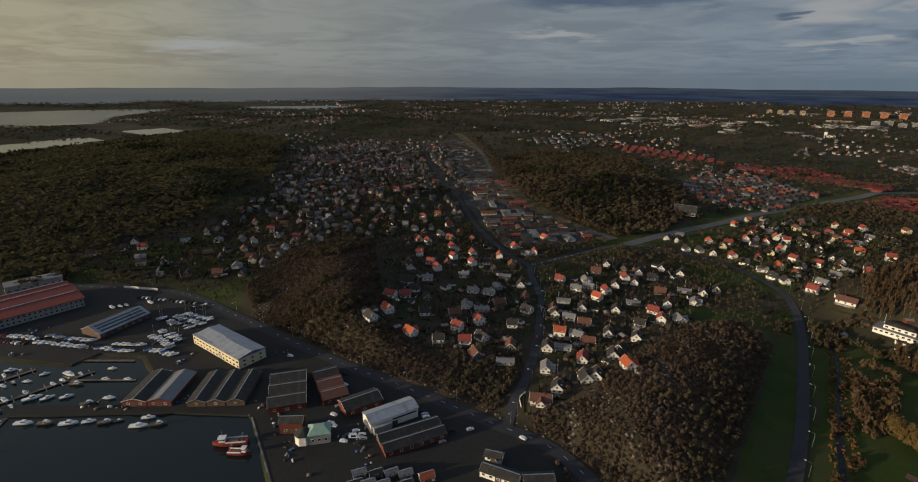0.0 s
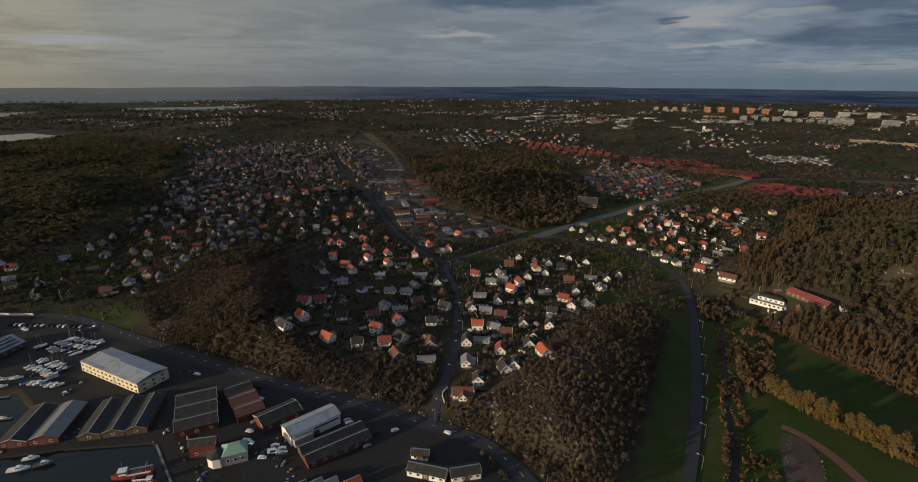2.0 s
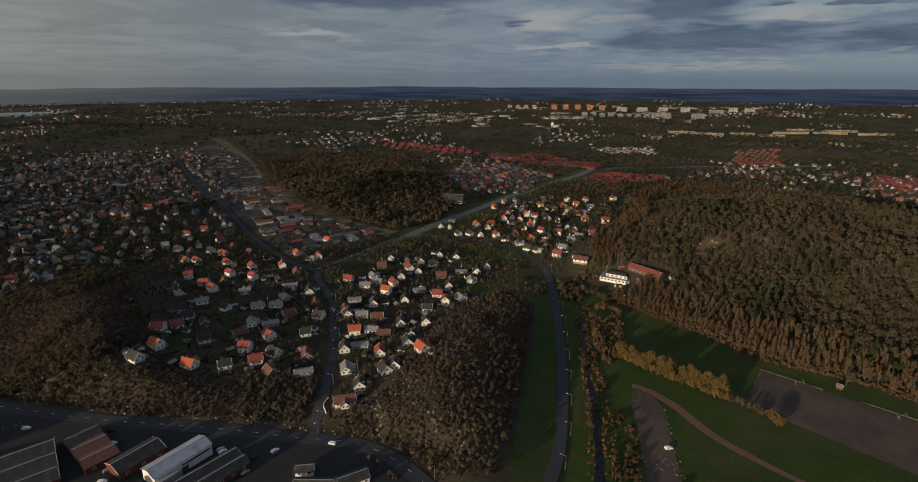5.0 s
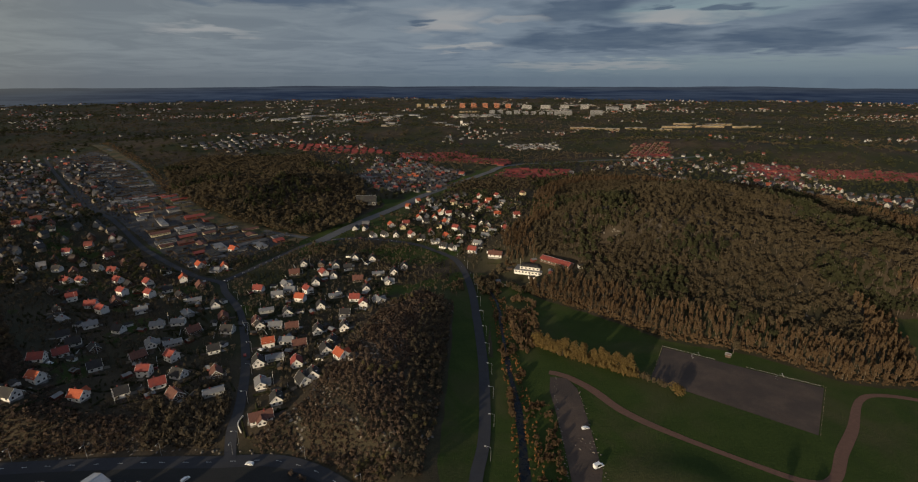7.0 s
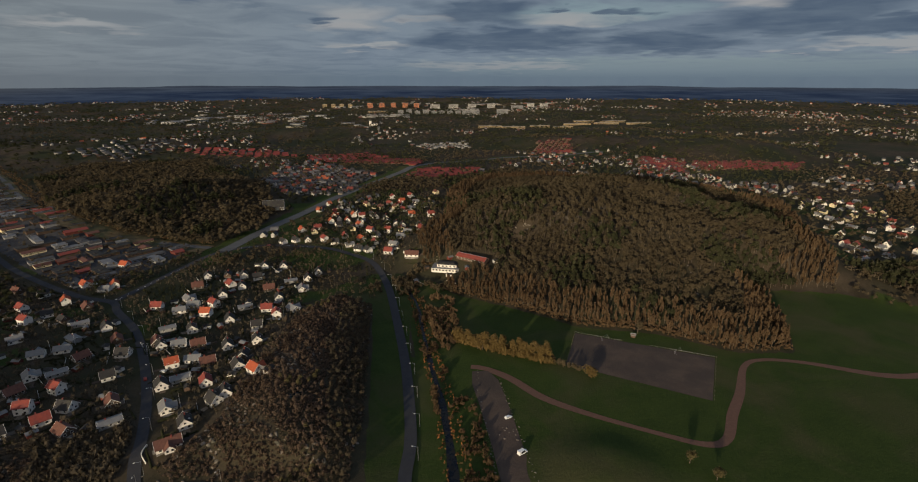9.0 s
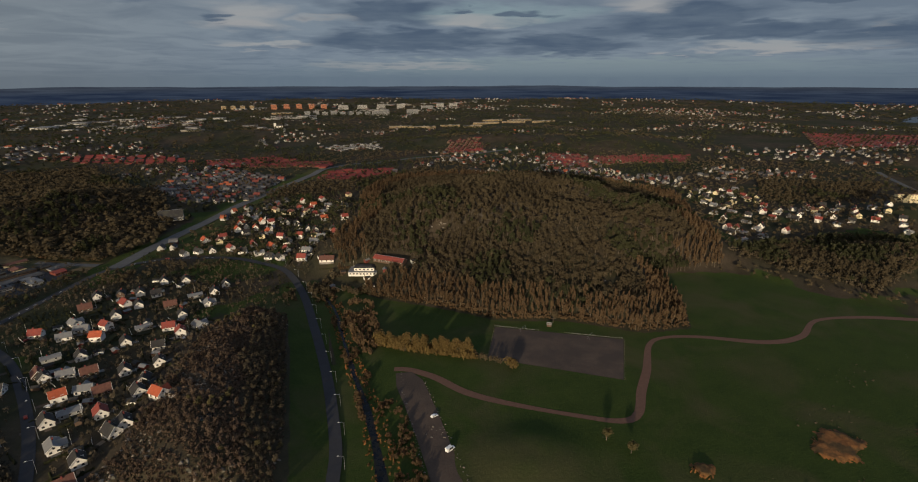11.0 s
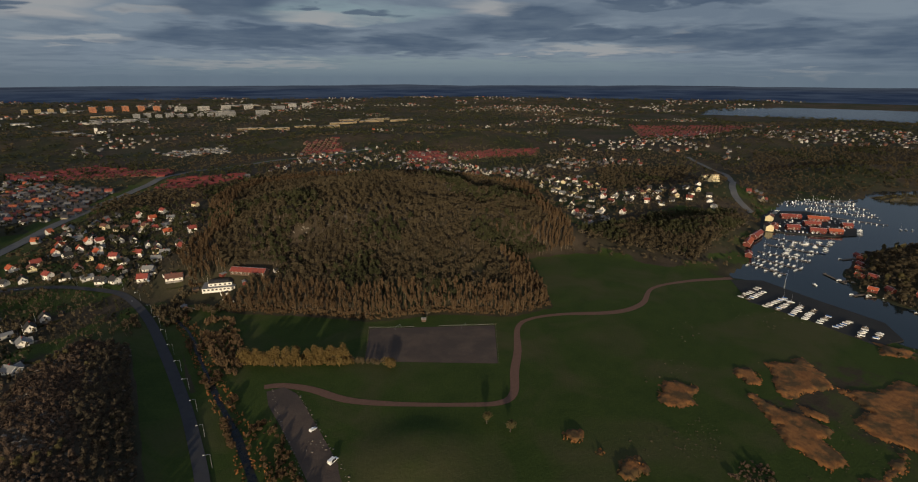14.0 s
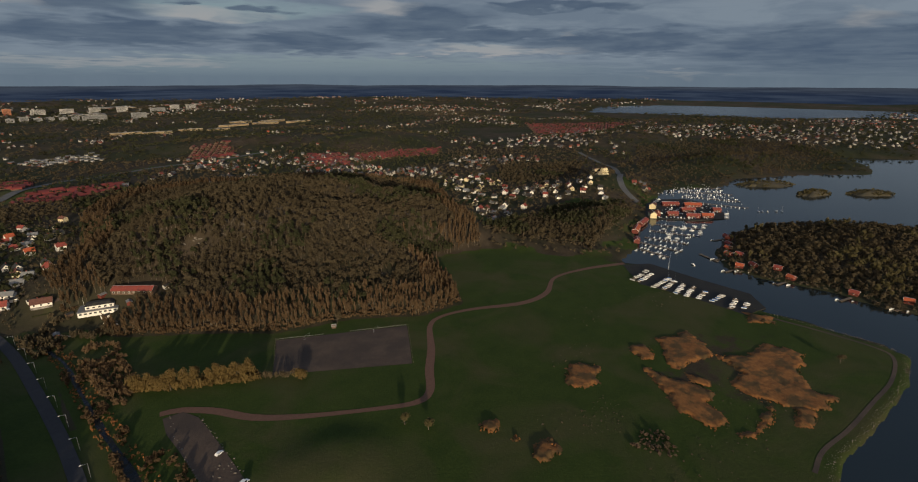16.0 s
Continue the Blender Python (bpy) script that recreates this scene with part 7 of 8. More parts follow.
for n, (x, y, q, lx, ly) in enumerate(((616, 303, 20, 26, 8), (655, 314, 12, 30, 8), (572, 279, 30, 10, 7), (806, 308, -50, 26, 9), (786, 335, -45, 26, 9), (740, 280, -55, 18, 8), (756, 266, -50, 16, 8), (730, 306, -40, 16, 8), (800, 270, -45, 12, 9), (716, 322, 30, 14, 8), (770, 300, -45, 20, 8))):
    shed("marina_shed", "red timber shed with a red roof by the marina", pose(x, y, max(0.2, height_at(x, y)), 0, 0, q), lx, ly, 4.0, 2.4, REDWALL, REDROOF if n % 3 else ORANGE, True, max(2, int(lx / 5)), group="marina sheds", trim=WHITE)
for x, y, q in ((750, 346, 20), (700, 322, 40)):
    shed("marina_house", "cream clubhouse at the marina", pose(x, y, 0.2, 0, 0, q), 14, 9, 6, 3, CREAM, BROWNROOF, True, 3, group="marina sheds")
# huts along the peninsula
for n, (x, y) in enumerate(SHORE_HUTS):
    q = 60 + 13 * (n % 4)
    s = shed("boat_hut", "small red boat hut with an orange roof on the shore", pose(x, y, max(0.15, height_at(x, y)), 0, 0, q), 7.5, 5.2, 2.8, 2.0, REDWALL, ORANGE if n % 2 else REDROOF, True, 1, group="shore huts", trim=WHITE)
    if n < 8:
        jetty((x - 2, y - 1), (x - 24, y + 6), 2.6, "timber landing stage below the hut")
    if n < 8:
        moor((0, 1, 6)[n % 3], x - 22, y + 9, 160, SEA)
        moor((6, 0, 1)[n % 3], x - 17, y - 2, 165, SEA)
jetty((586, 208), (574, 184), 3, "timber landing stage on the peninsula")
moor(1, 545, 199, 60, SEA)


def boat_pack(name, label, poly, turn, gap, seed, z, mast=0.4, share=0.8):
    """Rows of small craft lying side by side, too many to tell apart."""
    g2 = np.random.RandomState(seed)
    c, s_ = math.cos(math.radians(turn)), math.sin(math.radians(turn))
    ox, oy = np.mean([p[0] for p in poly]), np.mean([p[1] for p in poly])
    u, w = np.meshgrid(np.arange(-160, 160, 3.3), np.arange(-160, 160, gap))
    u, w = u.ravel() + g2.uniform(-0.5, 0.5, u.size), w.ravel() + g2.uniform(-1, 1, u.size)
    x, y = ox + u * c - w * s_, oy + u * s_ + w * c
    ok = (poly_sd(x, y, poly) < 0) & (g2.rand(len(x)) < share)
    pack = Shape()
    for px_, py_ in zip(x[ok], y[ok]):
        L = g2.uniform(4.0, 6.8)
        B = L * 0.33
        q = math.radians(turn + 90 + g2.choice([0, 180])) + g2.normal(0, 0.06)
        one = hull_shape(L, B, B * 0.42)
        slot = g2.choice([0, 0, 0, 1, 2])
        one.m = [slot] * len(one.f)
        one.ring([[(-L * 0.12, -B * 0.34, B * 0.4), (L * 0.22, -B * 0.24, B * 0.4), (L * 0.22, B * 0.24, B * 0.4), (-L * 0.12, B * 0.34, B * 0.4)],
                  [(-L * 0.1, -B * 0.28, B * 0.75), (L * 0.1, -B * 0.2, B * 0.75), (L * 0.1, B * 0.2, B * 0.75), (-L * 0.1, B * 0.28, B * 0.75)]], 0)
        if g2.rand() < mast:
            one.bar((0, 0, B * 0.5), (0, 0, L * 1.2), 0.10, 0.06, 4, 3)
        base = len(pack.v)
        pack.v += [(px_ + a * math.cos(q) - b * math.sin(q), py_ + a * math.sin(q) + b * math.cos(q), zz + z) for a, b, zz in one.v]
        pack.f += [tuple(base + i for i in f) for f in one.f]
        pack.m += one.m
    tagged(new(name, pack.mesh(name, GELCOAT, NAVY, GREYWALL, METAL)), label, "boats", kind="stuff")


boat_pack("moored_boats", "rows of small white boats moored in the outer marina", [(846, 405), (1000, 368), (955, 300), (880, 258), (885, 300), (866, 345)], -60, 15.0, 151, SEA, 0.10, 0.42)
boat_pack("moored_boats", "rows of white boats moored below the red sheds", [(600, 262), (655, 284), (725, 252), (677, 240), (610, 234)], 15, 11.0, 152, SEA, 0.15, 0.45)
boat_pack("laid_up_boats", "white boats laid up between the marina sheds", [(700, 315), (780, 340), (835, 300), (800, 265), (740, 262)], -48, 12.0, 153, LAID, 0.2, 0.35)


def yard_gear(name, label, spots, seed, size=(0.5, 2.2)):
    """Crates, pallets, tubs and trestles standing about on the asphalt."""
    g = np.random.RandomState(seed)
    box = np.array([(a, b, c) for c in (0, 1) for a, b in ((-1, -1), (1, -1), (1, 1), (-1, 1))], float)
    quad = np.array([(0, 3, 2, 1), (4, 5, 6, 7), (0, 1, 5, 4), (1, 2, 6, 5), (2, 3, 7, 6), (3, 0, 4, 7)])
    V, F, S, T = [], [], [], []
    for n, (x, y) in enumerate(spots):
        for k in range(g.randint(1, 4)):
            w, l, h = g.uniform(*size) / 2, g.uniform(*size) / 2, g.uniform(0.25, 1.0)
            q = g.uniform(0, 3.14)
            P = box * (w, l, h)
            ox, oy = x + g.normal(0, 1.6), y + g.normal(0, 1.6)
            F.append(quad + 8 * len(V))
            V.append(np.stack([P[:, 0] * math.cos(q) - P[:, 1] * math.sin(q) + ox, P[:, 0] * math.sin(q) + P[:, 1] * math.cos(q) + oy, P[:, 2] + 0.24], 1))
            S += [g.choice([0, 0, 1, 2, 3, 4])] * 6
    ob = raw(name, np.concatenate(V), np.concatenate(F), [TIMBER, GREYWALL, TARP, DARKROOF, WHITE], np.array(S))
    return tagged(ob, label, "harbour gear", kind="stuff")


g = np.random.RandomState(77)
gear = [(p.x + g.normal(0, 3), p.y + 5 + g.normal(0, 2)) for p in spline([(-350, 72), (-320, 98), (-290, 122), (-262, 140), (-225, 128), (-190, 112)], 5)]
gear += [(x + g.normal(0, 4), y + g.normal(0, 4)) for x, y in ((-262, 170), (-201, 171), (-198, 159), (-184, 152), (-158, 181), (-227, 180), (-309, 191), (-361, 144), (-400, 130), (-435, 104), (-462, 66), (-496, 86), (-440, 190), (-300, 160)) for _ in range(4)]
yard_gear("harbour_gear", "crates, pallets and fishing gear on the quay", gear, 78)
t = thing("yard_wall", "long white wall at the yard's edge", "wall", at=pose(-520.5, 177.5, height_at(-520, 177), 0, 0, 27))
part("wall", Shape().box(-18.5, 18.5, -0.2, 0.2, -1.5, 2.4), WHITE, t)
part("coping", Shape().box(-18.7, 18.7, -0.3, 0.3, 2.4, 2.55), CONCRETE, t)

# ---- meadow, stream banks, pitch, road furniture ----
def reed_bed(poly, seed, tall):
    """A dense reed stand: a rough raised mat of stems with loose tufts on it."""
    g = np.random.RandomState(seed)
    c = np.array(poly, float)
    step = 1.1
    xs, ys = np.arange(c[:, 0].min() - 3, c[:, 0].max() + 3, step), np.arange(c[:, 1].min() - 3, c[:, 1].max() + 3, step)
    X, Y = np.meshgrid(xs, ys)
    d = poly_sd(X, Y, poly) + 3.0 * wave(X, Y, 6, seed) + 1.4 * wave(X, Y, 2.3, seed + 1)
    Z = 0.05 + tall * (1 - smooth(-2.6, 0.2, d)) * (0.8 + 0.28 * g.rand(*X.shape) + 0.2 * wave(X, Y, 9, seed + 2))
    X, Y = X + g.uniform(-0.35, 0.35, X.shape), Y + g.uniform(-0.35, 0.35, X.shape)
    n = len(xs)
    quads = np.array([(a * n + b, a * n + b + 1, (a + 1) * n + b + 1, (a + 1) * n + b) for a in range(len(ys) - 1) for b in range(n - 1) if d[a, b] < 0.4])
    ob = raw("reed_bed", np.stack([X.ravel(), Y.ravel(), Z.ravel()], 1), quads, [REED], tone=np.clip(0.5 + 0.3 * wave(X, Y, 7, seed + 3).ravel() + g.uniform(-0.3, 0.3, X.size), 0, 1))
    tagged(ob, "patch of dry orange-brown reed in the meadow", "reeds", kind="stuff")
    gx, gy = scatter(poly, 2.4, g)
    plant("reed_tufts", "loose tufts on the dry reed", "reeds", gx, gy, "shrub", [REED, REED], (tall * 0.9, tall * 1.2), seed, 10, -1, 0.8, 0.2, 4)


for n, poly in enumerate([
        [(324, 155), (340, 152), (337, 142), (330, 136), (317, 141)], [(356, 150), (386, 135), (374, 122), (362, 108), (325, 118), (329, 128), (343, 136)],
        [(364, 109), (376, 91), (408, 88), (414, 62), (385, 59), (363, 48), (364, 33), (345, 34), (333, 50), (327, 68), (330, 86), (352, 86)],
        [(309, 134), (312, 114), (314, 90), (301, 87), (290, 72), (276, 75), (279, 95), (291, 110)], [(324, 113), (327, 97), (319, 95), (317, 107)],
        [(309, 61), (324, 59), (321, 56), (308, 53), (293, 57), (300, 60)], [(283, 65), (293, 57), (286, 56), (279, 63)], [(333, 50), (340, 43), (335, 35), (318, 37), (315, 44)],
        [(261, 169), (278, 172), (290, 160), (272, 148), (258, 150), (254, 159)], [(183, 135), (191, 139), (201, 136), (201, 129), (194, 125), (184, 128)],
        [(178, 169), (185, 172), (191, 167), (187, 160), (180, 162)], [(184, 151), (190, 152), (190, 147), (185, 146)], [(440, 108), (458, 118), (462, 100), (450, 92)]]):
    reed_bed(poly, 200 + n, 1.9 if n in (9, 10, 11) else 1.2)
r = np.random.RandomState(8)


def tree(name, label, category, x, y, kind, mats, tall, seed, twigs=60, limbs=7, wide=1.0, group=""):
    """A single tree: trunk with limbs, and a crown of twig clumps."""
    g = np.random.RandomState(seed)
    v, f, s = tree_template(g, kind, twigs, limbs)
    v = v * np.array([tall * wide, tall * wide, tall])
    t = thing(name, label, category, group, at=pose(x, y, height_at(x, y), 0, 0, seed * 57 % 360))
    for slot, pname in ((0, "trunk"), (1, "crown")):
        tris = f[s == slot]
        ids = np.unique(tris)
        new_id = np.zeros(len(v), int)
        new_id[ids] = np.arange(len(ids))
        ob = raw(pname, v[ids], new_id[tris], [mats[slot]], tone=np.clip(0.5 + g.uniform(-0.4, 0.5, len(ids)), 0, 1))
        ob.parent = t
    return t


hedge = spline([(44, 350), (66, 334), (85, 326), (107, 311)], 2.2)
for i, p in enumerate(hedge):
    if i % 7 == 5:
        continue
    tree("hedge_tree", "yellow-brown budding tree in the hedgerow", "tree", p.x + r.uniform(-2, 2), p.y + r.uniform(-2, 2), "birch" if i % 3 else "oak", [BARK, BUDS], r.uniform(12, 17) if i % 3 else r.uniform(9, 12), 300 + i, 460, 6, 1.6 if i % 3 else 1.25, "hedgerow")
for i, p in enumerate(spline([(110, 309), (124, 296)], 3.2)):
    tree("hedge_bush", "low brown bush at the pitch", "bush", p.x, p.y, "shrub", [BARK, TWIGS], r.uniform(5, 7), 340 + i, 150, 4, 0.9, "hedgerow")
gx, gy = scatter([(40, 350), (66, 331), (108, 306), (112, 311), (68, 338), (46, 356)], 2.0, r)
plant("hedge_undergrowth", "yellow-brown undergrowth of the hedgerow", "scrub", gx, gy, "shrub", [BARK, BUDS], (5, 9), 345, 44, -1, 0.7)
tree("golden_bush", "round golden-yellow flowering bush at the pitch corner", "bush", 129, 289, "shrub", [BARK, BUDS], 9.0, 351, 900, 6, 1.45)
tree("pitch_tree", "round bare tree beside the pitch", "tree", 190, 343, "oak", [BARK, TWIGS], 13, 352, 520, 9, 1.1)
for i, (x, y, h) in enumerate(((151, 203, 9.5), (158, 190, 10), (242, 88, 5.5), (417, 42, 8), (444, 100, 7))):
    tree("meadow_tree", "small bare tree standing in the meadow", "tree", x, y, "oak", [BARK, OLIVE if i < 2 else TWIGS], h, 360 + i, 420, 8, 1.35)
gx, gy = scatter([(228, 102), (240, 78), (256, 96), (246, 106)], 2.6, r)
plant("meadow_scrub", "bare grey scrub patch in the meadow", "scrub", gx, gy, "shrub", [BARK, HEATHER], (1.0, 2.2), 371, 26, -1, 1.6, tint=(0.3, 1.0))
gx, gy = scatter([(222, 125), (240, 140), (262, 138), (262, 122), (236, 112)], 3.4, r)
plant("meadow_tussocks", "yellow grass tussocks in the meadow", "tussocks", gx, gy, "shrub", [SCRUB, SCRUB], (0.4, 0.9), 372, 10, 0, 1.8, 0.15)
gx, gy = scatter([(200, 60), (460, 20), (480, 180), (420, 230), (300, 220), (210, 160)], 8.0, r, lambda x, y: wave(x, y, 35, 77) > 0.15)
plant("meadow_tussocks", "dull grass tussocks scattered over the meadow", "tussocks", gx, gy, "shrub", [REED, SCRUB], (0.4, 1.0), 373, 10, 0, 2.0, 0.15)
# stream banks
gx, gy = [], []
for p in spline(STREAM, 2.6):
    for side, n in ((-1, 2), (1, 3)):
        for _ in range(n):
            if r.rand() < 0.78:
                gx.append(p.x + side * (r.uniform(1.2, 9.0 if side > 0 else 5.0) + max(0.0, 330 - p.y) * 0.012))
                gy.append(p.y + r.uniform(-1.5, 1.5))
gx, gy = np.array(gx), np.array(gy)
a, b = split(gx, gy, 0.5, 18, 380)
plant("stream_scrub", "orange-brown scrub along the stream", "scrub", *a, "shrub", [BARK, RUST], (1.2, 4.2), 381, 46, 2, 1.4, tint=(0.0, 0.55))
plant("stream_reeds", "dry reeds and grass along the stream", "reeds", *b, "shrub", [REED, REED], (1.0, 2.2), 382, 18, 0, 1.1, 0.1)
gx, gy = scatter([(32, 180), (46, 180), (47, 300), (34, 315)], 3.4, r, lambda x, y: wave(x, y, 18, 84) > -0.25)
plant("stream_scrub", "brown thicket between stream and car park", "scrub", gx, gy, "shrub", [BARK, RUST], (1.5, 4.5), 383, 46, 2, 1.2, tint=(0.0, 0.5))
gx, gy = scatter([(20, 440), (52, 430), (48, 350), (30, 330), (26, 400)], 3.6, r, lambda x, y: wave(x, y, 20, 85) > -0.3)
plant("stream_scrub", "rusty brown scrub beside the stream", "scrub", gx, gy, "shrub", [BARK, RUST], (2.5, 7.0), 384, 48, 2, tint=(0.3, 1))
gx, gy = scatter([(-30, 450), (-14, 470), (20, 500), (60, 470), (50, 440), (20, 462), (6, 440)], 4.2, r, lambda x, y: clear_of(x, y, ROAD_SPOTS, 8) & clear_of(x, y, HOUSE_SPOTS, 10))
plant("roadside_trees", "rusty bare bushes at the road bend", "bushes", gx, gy, "shrub", [BARK, TWIGS], (3, 8), 385, 48, 3, tint=(0.2, 1))
gx, gy = scatter([(-60, 600), (-200, 640), (-240, 560), (-215, 530), (-130, 560), (-60, 540)], 6.5, r, lambda x, y: clear_of(x, y, ROAD_SPOTS, 17) & clear_of(x, y, HOUSE_SPOTS, 12) & (wave(x, y, 26, 86) > 0.1))
plant("roadside_trees", "brown bare trees by the road junction", "trees", gx, gy, "oak", [BARK, TWIGS], (5, 11), 386, 28, 3)

# grass bank round the pitch, boards, goals
PITCH = [(141, 350), (229, 300), (196, 252), (118, 306)]


def board_fence(a, b, h, mat, label):
    ax, ay, bx, by = *a, *b
    L = math.hypot(bx - ax, by - ay)
    t = thing("fence", label, "fence", at=pose(ax, ay, 0.1, 0, 0, math.degrees(math.atan2(by - ay, bx - ax))))
    n = max(2, int(L / 5))
    for i in range(n + 1):
        part("post", Shape().box(i * L / n - 0.07, i * L / n + 0.07, -0.07, 0.07, 0, h + 0.15), TIMBER, t)
    for z in (h - 0.25,):
        part("rail", Shape().box(0, L, -0.14, -0.07, z, z + 0.11), mat, t)


board_fence((141, 351), (172, 333), 0.9, GREYWALL, "pale board fence along the pitch")
board_fence((190, 323), (229, 301), 0.9, GREYWALL, "pale board fence along the pitch")
board_fence((141, 351), (118, 306), 1.2, TIMBER, "grey rail fence at the end of the pitch")
board_fence((230, 300), (197, 252), 1.2, TIMBER, "pale rail fence at the end of the pitch")
for x, y, q in ((160, 338, -150), (206, 311.5, -150)):
    t = thing("goal", "white steel football goal frame", "goal", at=pose(x, y, 0.14, 0, 0, q))
    for sx in (-3.6, 3.6):
        part("post", Shape().bar((sx, 0, 0), (sx, 0, 2.4), 0.05), METAL, t)
        part("stay", Shape().bar((sx, 0, 2.4), (sx, 1.6, 0), 0.03), METAL, t)
    part("crossbar", Shape().bar((-3.68, 0, 2.4), (3.68, 0, 2.4), 0.05), METAL, t)
shed("kit_hut", "small white kit hut beside the pitch", pose(184, 338, 0.0, 0, 0, -30), 3.2, 2.4, 2.2, 0.8, WHITE, GREYROOF, True, 0, group="")


def street_lamp():
    t = thing("street_lamp", "grey steel street lamp with a curved arm", "street lamp", "road lamps")
    part("pole", Shape().bar((0, 0, -0.3), (0, 0, 8.6), 0.11, 0.07), METAL, t)
    arm = part("arm", Shape().bar((0, 0, 8.6), (-2.6, 0, 9.1), 0.06, 0.05), METAL, t)
    part("lamp_head", Shape().box(-3.4, -2.5, -0.18, 0.18, 9.0, 9.2), PAINT, arm)
    return t


lamp = street_lamp()
line = spline(MAIN_ROAD[1:11], 1.0)
dist, first = 0.0, True
for i in range(1, len(line)):
    dist += (line[i] - line[i - 1]).length
    if dist > 27:
        dist = 0.0
        d = (line[i] - line[i - 1]).normalized()
        p = line[i] + Vector((d.y, -d.x, 0)) * 5.4
        m = pose(p.x, p.y, height_at(p.x, p.y), 0, 0, math.degrees(math.atan2(d.y, d.x)) - 90)
        if first:
            lamp.matrix_basis, first = m, False
        else:
            copy_thing(lamp, m)
for line, gap, off in ((spline(QUAY_ROAD[1:], 1.0), 38, -5.4), (spline(VILLAGE_ROAD[:9], 1.0), 34, 4.4)):
    dist = 20.0
    for i in range(1, len(line)):
        dist += (line[i] - line[i - 1]).length
        if dist > gap:
            dist = 0.0
            d = (line[i] - line[i - 1]).normalized()
            p = line[i] + Vector((d.y, -d.x, 0)) * off
            copy_thing(lamp, pose(p.x, p.y, height_at(p.x, p.y), 0, 0, math.degrees(math.atan2(d.y, d.x)) - 90 + (180 if off < 0 else 0)))


def car(label, paint, van=False):
    L, W, H = (6.0, 2.1, 2.5) if van else (4.4, 1.8, 1.45)
    t = thing("van" if van else "car", label, "van" if van else "car", "parked cars")
    side = [(-L / 2, 0.3), (L / 2, 0.3), (L / 2, 0.75), (L * 0.3, 0.95), (L * 0.14, H), (-L * 0.34 if not van else -L / 2, H), (-L / 2, 1.0 if not van else H)]
    n = len(side)
    part("body", Shape().add([(x, y, z) for y in (-W / 2, W / 2) for x, z in side], [tuple(range(n)), tuple(range(2 * n - 1, n - 1, -1))] + [(k, n + k, n + (k + 1) % n, (k + 1) % n) for k in range(n)]), paint, t)
    part("windows", Shape().add([(x, y, z) for y in (-W / 2 - 0.02, W / 2 + 0.02) for x, z in ((-L * 0.3, 0.98), (L * 0.24, 0.98), (L * 0.13, H - 0.12), (-L * 0.27, H - 0.12))], [(0, 1, 2, 3), (7, 6, 5, 4), (0, 4, 5, 1), (1, 5, 6, 2), (2, 6, 7, 3), (3, 7, 4, 0)]), GLASS, t)
    for x in (-L * 0.32, L * 0.32):
        for y in (-W / 2, W / 2):
            part("wheel", Shape().bar((x, y - 0.11, 0.32), (x, y + 0.11, 0.32), 0.32, n=10), DARKROOF, t)
    return t


CARS = [car("white car parked on asphalt", GELCOAT), car("dark grey car parked outside", DARKROOF), car("red car parked outside", REDHULL), car("silver car parked outside", METAL), car("white van parked outside", GELCOAT, True)]
cars_used = set()


def park(k, x, y, turn, z=None):
    m = pose(x, y, (max(height_at(x, y), 0) + 0.2) if z is None else z, 0, 0, turn)
    if k in cars_used:
        copy_thing(CARS[k], m)
    else:
        cars_used.add(k)
        CARS[k].matrix_basis = m


park(0, 63.5, 252.5, 20, 0.12)
park(4, 64.5, 222, 28, 0.12)
for i in range(11):
    park((1, 3, 0, 1, 3, 2)[i % 6], -181 + i * 2.7 + (0.4 if i % 2 else 0), 200 - i * 1.4, 62, 0.26)
for i, (x, y, q) in enumerate(((-196, 159, 40), (-199, 163, 50), (-194, 163, 50), (-191, 161, 45), (-198, 153, 30), (-190, 156, 40), (-160, 186, 60), (-156, 197, 60), (-148, 204, 60), (-214, 158, 20), (-221, 165, 20), (-240, 190, 20), (-262, 192, 80), (-250, 199, 10), (-300, 190, 20), (-225, 172, 60))):
    park((4, 0, 0, 3, 0, 1, 2, 1, 0, 4, 0, 3, 0, 1, 0, 3)[i], x, y, q, 0.26)
for i in range(22):
    park((1, 3, 0, 1, 1, 2)[i % 6], -505 + (i % 11) * 3.0 + r.uniform(-0.4, 0.4), 62 + (i % 11) * 1.6 + (i // 11) * 9, 118, 0.26)
for i in range(14):
    park((1, 3, 0, 1)[i % 4], -500 + i * 4.2, 168 + i * 1.9 + r.uniform(-0.4, 0.4), 115, 0.26)
for x, y, q in ((-150, 605, 170), (-170, 322, 115), (-120, 216, 175)):
    park(int(abs(x)) % 4, x, y, q, height_at(x, y) + 0.36)
for i, (x, y) in enumerate(HOUSE_SPOTS[:44]):
    if i % 2 == 0:
        cx, cy = x + 7.5 * math.cos(i * 1.9), y + 7.5 * math.sin(i * 1.9)
        if clear_of(np.array([cx]), np.array([cy]), HOUSE_SPOTS, 7.0)[0]:
            park(i // 2 % 4, cx, cy, i * 50, height_at(cx, cy) + 0.05)

